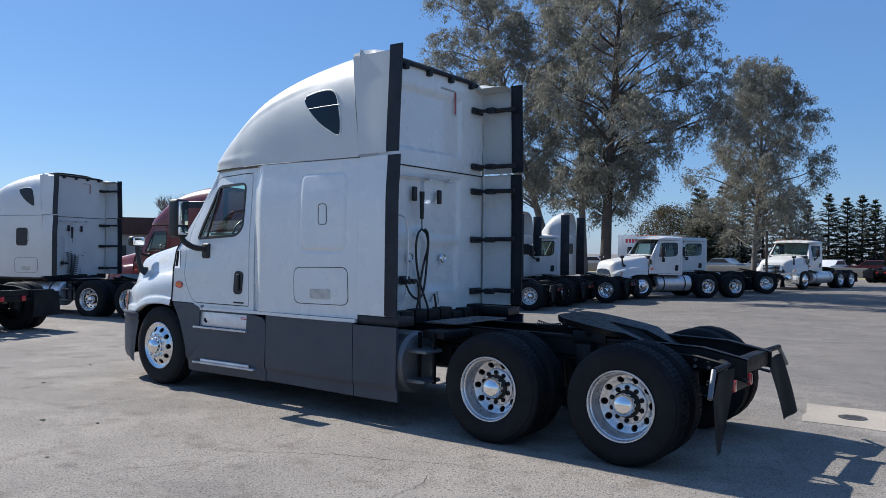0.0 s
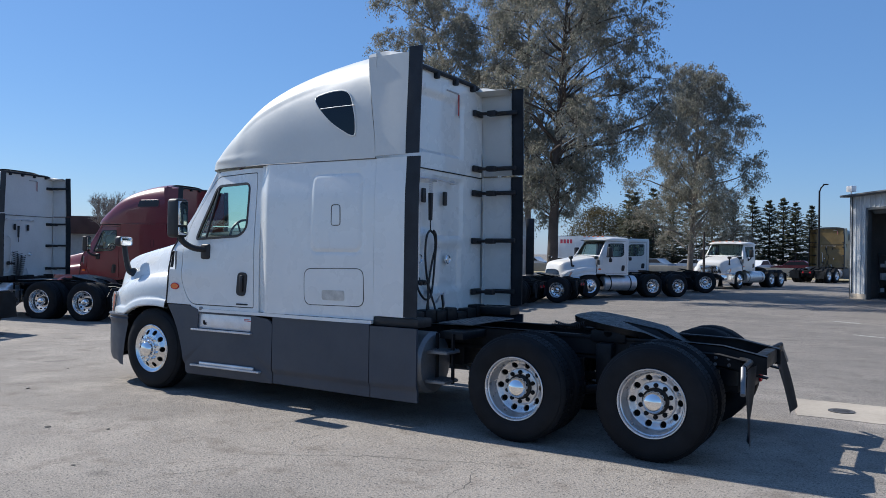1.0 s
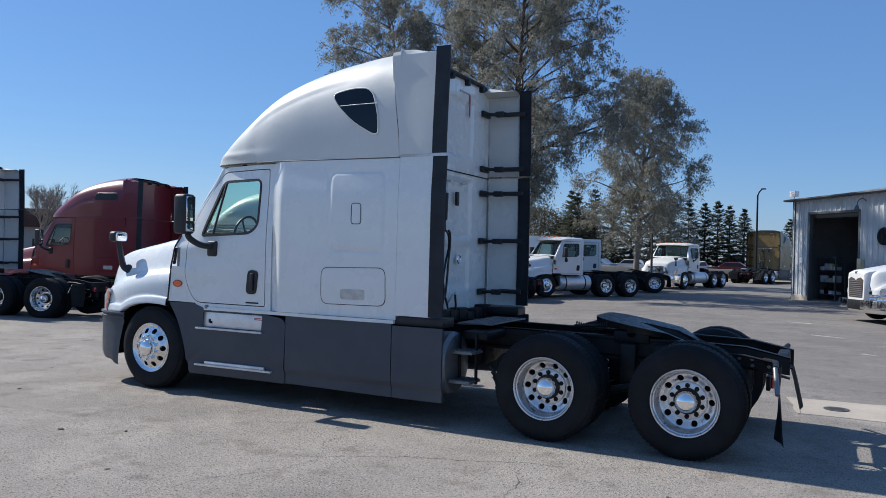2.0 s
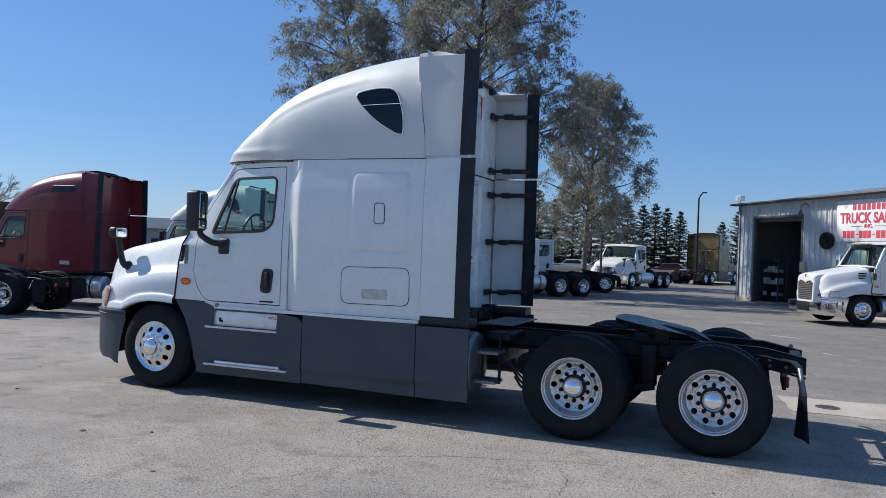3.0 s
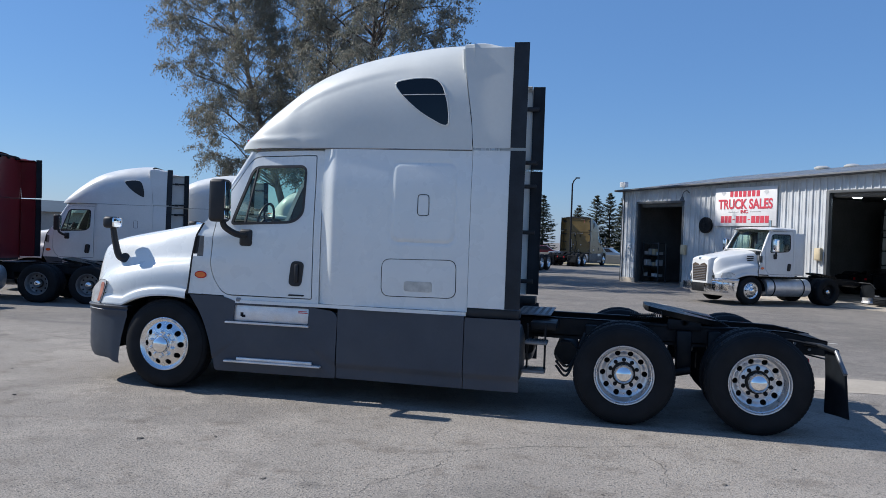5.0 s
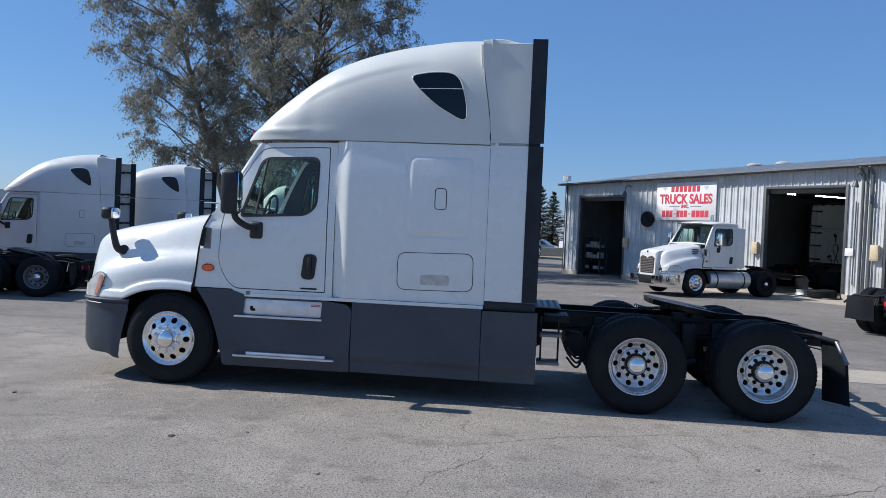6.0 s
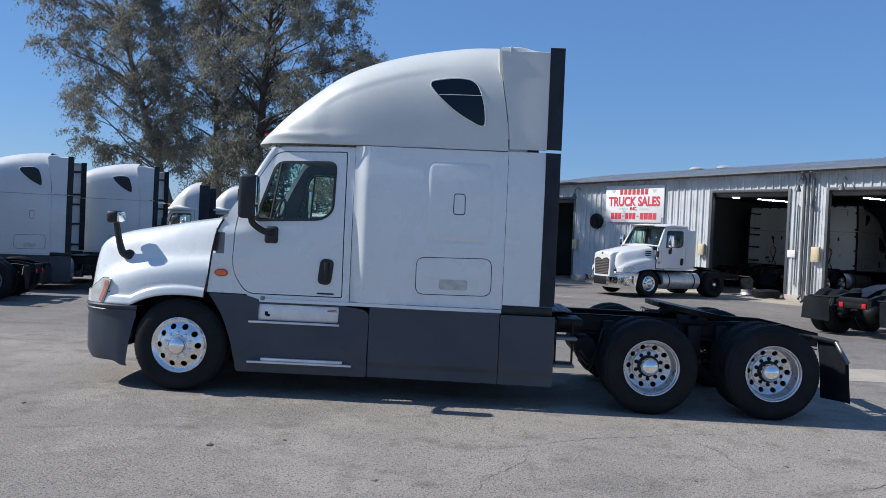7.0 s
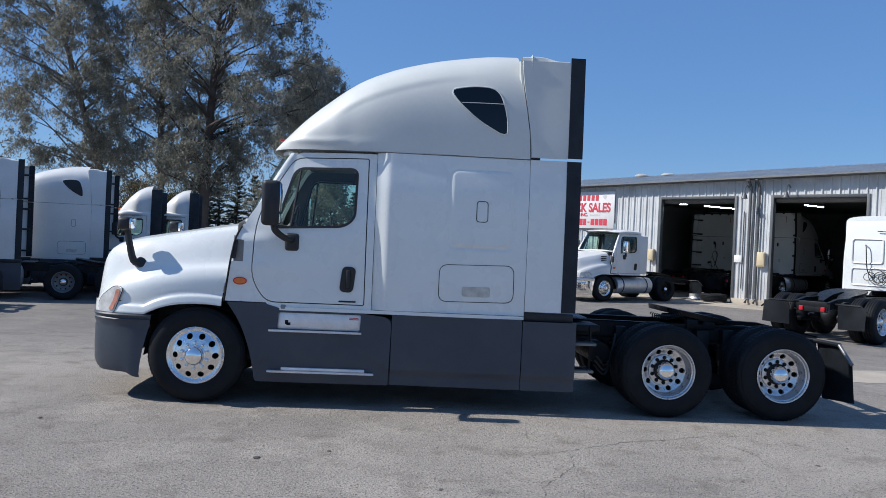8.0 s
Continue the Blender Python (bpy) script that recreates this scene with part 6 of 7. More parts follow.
# ---------------------------------------------------------------- workshop building
CORNER = Vector((0.83, 32.18, 0.0))
ALONG = Vector((0.631, -0.776, 0)).normalized()
OUT = Vector((-0.776, -0.631, 0)).normalized()
FACADE = Matrix(((ALONG.x, -OUT.x, 0, CORNER.x), (ALONG.y, -OUT.y, 0, CORNER.y), (0, 0, 1, 0), (0, 0, 0, 1)))
# in the workshop's own axes: x along the facade, y into the building, z up
METAL_WALL = material("grey_sheet_metal", (0.60, 0.61, 0.61), 0.55, metal=0.15, vary=0.08, scale=1.2, rough_vary=0.08, dirt=(0.22, 0.21, 0.19), dirt_amount=0.4, dirt_scale=0.8, per_object=0.05)
METAL_ROOF = material("pale_metal_roof", (0.52, 0.52, 0.50), 0.5, metal=0.2, vary=0.1, scale=0.6, dirt=(0.3, 0.28, 0.25), dirt_amount=0.4)
# wall colour kept dark so that it carries the shade of the unlit bays
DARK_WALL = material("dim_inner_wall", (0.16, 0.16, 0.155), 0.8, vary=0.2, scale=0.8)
TRIM_METAL = material("dark_grey_trim", (0.10, 0.105, 0.11), 0.5, metal=0.2, vary=0.1)
BEIGE_BOX = material("beige_meter_box", (0.60, 0.50, 0.32), 0.6, vary=0.08)
SIGN_WHITE = material("white_sign_board", (0.80, 0.78, 0.76), 0.5, vary=0.03, scale=2)
SIGN_RED = material("red_sign_paint", (0.60, 0.06, 0.09), 0.5, vary=0.05)
SIGN_BLACK = material("black_sign_paint", (0.05, 0.04, 0.04), 0.5)
TUBE_LIGHT = bpy.data.materials.new("fluorescent_tube")
TUBE_LIGHT.use_nodes = True
TUBE_LIGHT.node_tree.nodes["Principled BSDF"].inputs["Emission Color"].default_value = (0.95, 1.0, 0.97, 1)
TUBE_LIGHT.node_tree.nodes["Principled BSDF"].inputs["Emission Strength"].default_value = 26.0

EAVE = lambda s: 4.62 + 0.018 * s
LONG, DEEP = 27.0, 16.0
BAYS = ((1.10, 4.20, 3.95), (11.74, 15.07, 4.15), (16.55, 19.92, 4.17))
workshop = thing("workshop_building", "grey sheet-metal workshop with open bay doors", "building", at=FACADE)


def ribbed(bm, s0, s1, z0, z1f, y=0.0, pitch=0.305, step=0.048, sgn=-1, axis=0):
    """Ribbed sheet from s0 to s1 along the wall: flat pans with raised narrow ribs."""
    prof = []
    k0 = math.floor(s0 / pitch)
    for k in range(int(k0), int(s1 / pitch) + 2):
        for o, d in ((0.0, 0), (0.02, 1), (0.06, 1), (0.08, 0), (0.16, 0), (0.168, 0.25), (0.188, 0.25), (0.196, 0)):
            v = k * pitch + o
            if s0 < v < s1:
                prof.append((v, d * step))
    prof = [(s0, 0)] + prof + [(s1, 0)]
    low, top = [], []
    for v, d in prof:
        if axis == 0:
            low.append(Vector((v, y + sgn * d, z0)))
            top.append(Vector((v, y + sgn * d, z1f(v))))
        else:
            low.append(Vector((y + sgn * d, v, z0)))
            top.append(Vector((y + sgn * d, v, z1f(v))))
    loft(bm, [low, top])
    return bm


edges = [0.0]
for a, b, h in BAYS:
    edges += [a, b]
edges.append(LONG)
for k in range(0, len(edges), 2):
    part("wall_panel", ribbed(bmesh.new(), edges[k], edges[k + 1], 0.0, EAVE), METAL_WALL, workshop, "grey ribbed metal wall")
for a, b, h in BAYS:
    part("lintel_panel", ribbed(bmesh.new(), a, b, h, EAVE), METAL_WALL, workshop, "grey ribbed metal wall over a bay door")
    bm = bmesh.new()
    for x0, x1, z0, z1 in ((a - 0.07, a + 0.04, 0, h + 0.07), (b - 0.04, b + 0.07, 0, h + 0.07), (a + 0.04, b - 0.04, h - 0.04, h + 0.07)):
        box(bm, x0, x1, -0.05, 0.16, z0, z1, 0.006)
    part("door_frame", bm, TRIM_METAL, workshop, "dark metal bay door frame")
    bm = bmesh.new()
    cyl(bm, (a + 0.05, 0.35, h - 0.05), (b - 0.05, 0.35, h - 0.05), 0.16, n=16)
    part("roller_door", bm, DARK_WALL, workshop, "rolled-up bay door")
# concrete footing strip
for k in range(0, len(edges), 2):
    part("footing", box(bmesh.new(), edges[k], edges[k + 1], -0.06, 0.1, -0.3, 0.22, 0.01), CONCRETE, workshop, "pale concrete footing")
part("end_wall", ribbed(bmesh.new(), 0.0, DEEP, -0.1, lambda v: 4.62 + 1.25 * (1 - abs(v - DEEP / 2) / (DEEP / 2)), 0.0, axis=1), METAL_WALL, workshop, "grey ribbed metal end wall")
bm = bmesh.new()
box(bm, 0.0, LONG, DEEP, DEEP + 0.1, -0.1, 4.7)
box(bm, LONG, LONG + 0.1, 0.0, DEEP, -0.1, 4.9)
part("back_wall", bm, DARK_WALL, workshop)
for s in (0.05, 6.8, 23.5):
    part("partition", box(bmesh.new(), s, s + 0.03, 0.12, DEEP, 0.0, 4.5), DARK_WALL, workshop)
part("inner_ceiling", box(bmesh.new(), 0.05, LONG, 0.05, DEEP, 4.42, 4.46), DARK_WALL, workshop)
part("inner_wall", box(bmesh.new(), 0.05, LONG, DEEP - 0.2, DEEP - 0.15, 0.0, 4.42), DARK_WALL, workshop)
bm = bmesh.new()
box(bm, 0.0, LONG, 0.05, DEEP, -0.25, 0.03)
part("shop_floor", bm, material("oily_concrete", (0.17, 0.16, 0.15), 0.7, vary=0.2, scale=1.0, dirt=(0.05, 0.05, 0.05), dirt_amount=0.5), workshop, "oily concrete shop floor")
# roof of two slopes with ribs
bm = bmesh.new()
n = int((LONG + 0.6) / 0.3)
for y0, y1, z0, z1 in ((-0.35, DEEP / 2, -0.05, 1.26), (DEEP / 2, DEEP + 0.35, 1.26, -0.05)):
    rows0, rows1 = [], []
    for k in range(n + 1):
        s = -0.25 + (LONG + 0.5) * k / n
        for o, d in ((0, 0), (0.02, 0.03), (0.06, 0.03), (0.08, 0)):
            rows0.append(Vector((s + o, y0, EAVE(s) + z0 + d)))
            rows1.append(Vector((s + o, y1, EAVE(s) + z1 + d)))
    loft(bm, [rows0, rows1])
part("roof", bm, METAL_ROOF, workshop, "pale ribbed metal roof")
bm = bmesh.new()
gut = [(-0.25, EAVE(0) - 0.02), (LONG + 0.25, EAVE(LONG) - 0.02)]
loft(bm, [[Vector((s, y, z + dz)) for y, dz in ((-0.33, 0.03), (-0.42, 0.03), (-0.43, -0.03), (-0.40, -0.06), (-0.02, -0.06), (-0.02, -0.04), (-0.38, -0.04), (-0.40, 0.02))] for s, z in gut], closed=True, caps=True)
part("gutter", bm, TRIM_METAL, workshop, "dark metal gutter along the eave")
bm = bmesh.new()
box(bm, -0.06, 0.10, -0.045, 0.02, 0.0, 4.6, 0.005)
part("corner_trim", bm, TRIM_METAL, workshop)
for s in (15.72, 16.05):
    bm = bmesh.new()
    tube(bm, [(s, -0.4, EAVE(s) - 0.1), (s, -0.12, EAVE(s) - 0.35), (s, -0.10, 0.25), (s, -0.22, 0.08)], 0.05, 8)
    part("downpipe", bm, TRIM_METAL, workshop, "grey downpipe")
bm = bmesh.new()
tube(bm, [(15.45, -0.05, 3.6), (15.45, -0.06, 0.6)], 0.022, 6)
tube(bm, [(15.85, -0.05, 4.95), (15.85, -0.05, 0.4)], 0.03, 6)
part("conduit", bm, TRIM_METAL, workshop)
for y0 in (6.2, 7.2):
    bm = bmesh.new()
    lathe(bm, [(0.26, 0.0), (0.26, 0.10), (0.36, 0.12), (0.36, 0.18), (0.22, 0.25), (0, 0.26)], (0, 0, 0), 20)
    vent = part("roof_vent", bm, METAL_ROOF, workshop, "round metal roof vent")
    vent.matrix_local = pose(6.0 + (y0 - 6.2) * 1.6, 7.2, EAVE(6) + 1.06, 90, 0, 0)
# boxes on the wall
for s, z0, z1, w in ((4.40, 1.50, 1.95, 0.24), (11.45, 1.52, 2.0, 0.26), (16.24, 1.50, 2.05, 0.30)):
    bm = bmesh.new()
    box(bm, s - w / 2, s + w / 2, -0.19, -0.03, z0, z1, 0.015)
    box(bm, s - w / 2 + 0.03, s + w / 2 - 0.03, -0.20, -0.185, z0 + 0.04, z1 - 0.04, 0.006)
    part("meter_box", bm, BEIGE_BOX, workshop, "beige wall box beside a bay door")
bm = bmesh.new()
box(bm, 15.12, 15.44, -0.06, -0.04, 1.62, 1.90, 0.003)
part("notice", bm, SIGN_WHITE, workshop, "small white notice")
bm = bmesh.new()
box(bm, 0.55, 0.72, -0.06, -0.04, 1.70, 1.95, 0.003)
part("notice", bm, SIGN_WHITE, workshop, "small white notice")
for s in (4.55, 15.6, 17.2):
    bm = bmesh.new()
    z = 4.35 if s < 10 else 4.5
    tube(bm, spline([(s, -0.03, z), (s, -0.2, z + 0.1), (s + 0.05, -0.45, z - 0.02), (s + 0.05, -0.5, z - 0.2)], 4), 0.02, 6)
    cyl(bm, (s + 0.05, -0.5, z - 0.2), (s + 0.05, -0.52, z - 0.42), 0.05, 0.13, 14)
    part("wall_lamp", bm, TRIM_METAL, workshop, "grey gooseneck wall lamp")
bm = bmesh.new()
cyl(bm, (5.70, -0.06, 2.86), (5.70, -0.16, 2.86), 0.36, n=28)
lathe(bm, [(0.36, -0.17), (0.33, -0.19), (0.1, -0.19), (0.09, -0.22), (0, -0.22)], (5.70, 0, 2.86), 28)
for k in range(8):
    a = k * math.tau / 8
    box(bm, 5.70 + 0.2 * math.cos(a) - 0.012, 5.70 + 0.2 * math.cos(a) + 0.012, -0.205, -0.19, 2.86 + 0.2 * math.sin(a) - 0.1, 2.86 + 0.2 * math.sin(a) + 0.1)
part("exhaust_fan", bm, FRAME_BLACK, workshop, "round dark exhaust fan in the wall")
# floodlight on the corner
bm = bmesh.new()
cyl(bm, (0.1, -0.1, 4.6), (0.1, -0.1, 4.78), 0.03, n=8)
box(bm, -0.10, 0.30, -0.22, 0.02, 4.78, 5.05, 0.03)
part("floodlight", bm, SIGN_WHITE, workshop, "white floodlight on the roof's corner")
# fluorescent tubes in the bays
for s, y0, y1 in ((12.1, 0.9, 1.3), (12.5, 2.2, 4.4), (16.9, 2.0, 3.2)):
    bm = bmesh.new()
    cyl(bm, (s, y0, 3.98), (s + 0.2 * (y1 - y0), y1, 3.98), 0.02, n=8)
    part("tube_light", bm, TUBE_LIGHT, workshop, "lit fluorescent tube")
# tyre rack in the first bay
rack = thing("tyre_rack", "dim shelf rack with parts inside a workshop bay", "rack", at=FACADE @ pose(1.0, 1.3, 0.03))
bm = bmesh.new()
for x in (-0.55, 0.55):
    for y in (-0.25, 0.25):
        box(bm, x - 0.025, x + 0.025, y - 0.025, y + 0.025, 0, 2.0)
for z in (0.25, 0.8, 1.35, 1.95):
    box(bm, -0.57, 0.57, -0.27, 0.27, z - 0.02, z + 0.02)
part("rack_frame", bm, TRIM_METAL, rack)
rr = random.Random(4)
for z in (0.27, 0.82, 1.37):
    for k in range(4):
        bm = bmesh.new()
        x = -0.42 + k * 0.28
        box(bm, x - 0.09, x + 0.09, -0.22, 0.1, z, z + rr.uniform(0.12, 0.34), 0.01)
        part("carton", bm, (SIGN_WHITE, BEIGE_BOX, METAL_WALL, FRAME_BLACK)[rr.randrange(4)], rack)
# loose tyres and a rim outside the second bay
for s, y, mat_i in ((14.45, -0.25, 0), (13.4, 0.25, 1)):
    bm = bmesh.new()
    tyre_mesh(bm, (0, 0, 0), 0.28 if mat_i == 0 else 0.24, -1, 0, n=36) if mat_i == 0 else lathe(bm, [(0.25, 0.0), (0.30, 0.0), (0.29, 0.04), (0.26, 0.08), (0.26, 0.2), (0.29, 0.24), (0.30, 0.27), (0.25, 0.27), (0.25, 0.0)], (0, 0, 0), 36)
    loose = part("truck_tyre" if mat_i == 0 else "spare_rim", bm, TYRE if mat_i == 0 else DULL_ALUMINIUM)
    loose.matrix_world = FACADE @ pose(s, y, 0.05, 90, 0, 0)
    tagged(loose, "worn truck tyre lying on the apron" if mat_i == 0 else "bare wheel rim lying on the shop floor", "tyre" if mat_i == 0 else "rim")
# trucks standing inside the bays
SHOP_TURN = math.degrees(math.atan2(-0.631, -0.776))
for s, d, label in ((9.95, 8.5, "white sleeper truck inside a workshop bay"), (13.35, 7.2, "pale sleeper truck under repair inside the workshop")):
    p = FACADE @ Vector((s, d - 1.7, 0.03))
    tractor(label, pose(p.x, p.y, 0.03, 0, 0, SHOP_TURN), FADED_WHITE, skirts=False, style="hosed")
# apron
def on_facade(s, d):
    p = FACADE @ Vector((s, d, 0))
    return (p.x, p.y)

flat_patch("pavement", wavy([on_facade(9.8, -0.07), on_facade(9.4, -2.1), on_facade(16.4, -2.3), on_facade(27, -2.4), on_facade(27, -0.07)], 0.03, 8, 0.6), 0.02, CONCRETE, "pale concrete apron before the workshop bays", "pavement")

# ---------------------------------------------------------------- the sign
sign = thing("sign_board", "white sign board with red lettering on the workshop wall", "sign", at=FACADE @ pose(7.84, -0.10, 3.66))
bm = bmesh.new()
box(bm, -1.62, 1.62, -0.02, 0.03, -0.83, 0.83, 0.006)
part("board", bm, SIGN_WHITE, sign)


def lettering(text, x, z, size, width, mat, parent, weight=0.02):
    """Letters of the built-in font, as one mesh, set to a width."""
    cu = bpy.data.curves.new("lettering", "FONT")
    cu.body = text
    cu.size = size
    cu.align_x, cu.align_y = "CENTER", "CENTER"
    cu.offset = weight * size
    cu.extrude = 0.004
    tmp = bpy.data.objects.new("lettering", cu)
    scene.collection.objects.link(tmp)
    deps = bpy.context.evaluated_depsgraph_get()
    me = bpy.data.meshes.new_from_object(tmp.evaluated_get(deps))
    bpy.data.objects.remove(tmp)
    xs = [v.co.x for v in me.vertices]
    k = width / (max(xs) - min(xs))
    for v in me.vertices:
        v.co.x *= k
    me.materials.clear()
    me.materials.append(mat)
    ob = new("lettering", me)
    ob.parent = parent
    ob.matrix_local = pose(x, -0.028, z, 90, 0, 0)
    return ob


lettering("TRUCK SALES", 0.0, 0.09, 0.57, 2.86, SIGN_RED, sign, 0.03)
lettering("INC.", 0.0, -0.22, 0.19, 0.40, SIGN_RED, sign, 0.04)
def sign_bar(x0, x1, z0, z1, mat):
    bm = bmesh.new()
    box(bm, x0, x1, -0.027, -0.02, z0, z1)
    return part("sign_bar", bm, mat, sign)

for k in range(7):
    x = -0.80 + k * 0.232
    sign_bar(x, x + 0.17, 0.42, 0.67, SIGN_RED)
for a, b, n in ((-1.28, -0.66, 3), (-0.46, 0.14, 3), (0.36, 1.28, 4)):
    w = (b - a) / n
    for k in range(n):
        sign_bar(a + k * w + 0.012, a + (k + 1) * w - 0.022, -0.69, -0.40, SIGN_RED)
sign_bar(-0.62, -0.51, -0.57, -0.53, SIGN_RED)
sign_bar(0.19, 0.31, -0.57, -0.53, SIGN_RED)
sign_bar(-0.86, -0.30, -0.235, -0.22, SIGN_BLACK)
sign_bar(0.30, 0.86, -0.235, -0.22, SIGN_BLACK)
for x in (-1.16, 1.10):
    bm = bmesh.new()
    loft(bm, [[Vector((x - 0.13, -0.023, 0.60)), Vector((x, -0.023, 0.47)), Vector((x + 0.13, -0.023, 0.60)), Vector((x + 0.08, -0.023, 0.66)), Vector((x - 0.08, -0.023, 0.66))]])
    bm.faces.new([bm.verts.new((x + a, -0.024, b)) for a, b in ((-0.13, 0.60), (0, 0.47), (0.13, 0.60), (0.08, 0.66), (-0.08, 0.66))])
    part("sign_emblem", bm, material("pale_grey_paint", (0.6, 0.6, 0.6), 0.5), sign)

# ---------------------------------------------------------------- trees
def leaf_material(name, a, b, c):
    """Leaves: colour differs leaf by leaf; a little light comes through."""
    mat = bpy.data.materials.new(name)
    mat.use_nodes = True
    nt = mat.node_tree
    p = nt.nodes["Principled BSDF"]
    geo = nt.nodes.new("ShaderNodeNewGeometry")
    ramp = nt.nodes.new("ShaderNodeValToRGB")
    ramp.color_ramp.elements[0].color = (*a, 1)
    ramp.color_ramp.elements[1].color = (*c, 1)
    e = ramp.color_ramp.elements.new(0.6)
    e.color = (*b, 1)
    nt.links.new(geo.outputs["Random Per Island"], ramp.inputs[0])
    nt.links.new(ramp.outputs[0], p.inputs["Base Color"])
    p.inputs["Roughness"].default_value = 0.55
    p.inputs["Specular IOR Level"].default_value = 0.2
    tr = nt.nodes.new("ShaderNodeBsdfTranslucent")
    nt.links.new(ramp.outputs[0], tr.inputs[0])
    mix = nt.nodes.new("ShaderNodeMixShader")
    mix.inputs[0].default_value = 0.4
    nt.links.new(p.outputs[0], mix.inputs[1])
    nt.links.new(tr.outputs[0], mix.inputs[2])
    nt.links.new(mix.outputs[0], nt.nodes["Material Output"].inputs[0])
    return mat


BARK = material("peeling_bark", (0.15, 0.135, 0.12), 0.85, vary=0.35, scale=1.6, bump=0.4, bump_scale=25, dirt=(0.26, 0.24, 0.215), dirt_amount=0.35, dirt_scale=1.1)
PALE_BARK = material("pale_twig_bark", (0.24, 0.205, 0.175), 0.85, vary=0.2, scale=3)
DARK_BARK = material("dark_bark", (0.07, 0.055, 0.045), 0.9, vary=0.3, scale=2)
EUCALYPT_LEAF = leaf_material("eucalypt_leaf", (0.150, 0.160, 0.127), (0.250, 0.252, 0.207), (0.315, 0.270, 0.212))
CONIFER_LEAF = leaf_material("conifer_needle", (0.075, 0.088, 0.062), (0.120, 0.130, 0.088), (0.165, 0.150, 0.100))
OLIVE_LEAF = leaf_material("dull_olive_leaf", (0.05, 0.046, 0.022), (0.10, 0.085, 0.04), (0.16, 0.12, 0.06))


def add_leaves(verts, faces, centre, count, spread, size, rnd, droop=0.6, slim=1.0):
    for _ in range(count):
        d = Vector((rnd.gauss(0, 1), rnd.gauss(0, 1), rnd.gauss(0, 0.8))) * spread * 0.5
        p = centre + d
        ln = size * rnd.uniform(0.7, 1.3)
        w = ln * rnd.uniform(0.24, 0.34) * slim
        axis_v = Vector((rnd.gauss(0, 0.7), rnd.gauss(0, 0.7), -droop + rnd.gauss(0, 0.5))).normalized()
        side = axis_v.cross(Vector((rnd.gauss(0, 1), rnd.gauss(0, 1), rnd.gauss(0, 1)))).normalized()
        i = len(verts)
        verts += [p, p + axis_v * ln * 0.45 + side * w, p + axis_v * ln, p + axis_v * ln * 0.5 - side * w]
        faces.append((i, i + 1, i + 2, i + 3))


def hanging_spray(verts, faces, start, way, length, count, rnd):
    """Narrow leaves strung along a thin twig that bends down under its weight."""
    for k in range(count):
        t = (k + rnd.random()) / count
        p = start + way * (length * t) + Vector((0, 0, -0.55 * length * t * t))
        add_leaves(verts, faces, p, 1, 0.10 + 0.10 * t, 0.135, rnd, 0.9, 0.62)


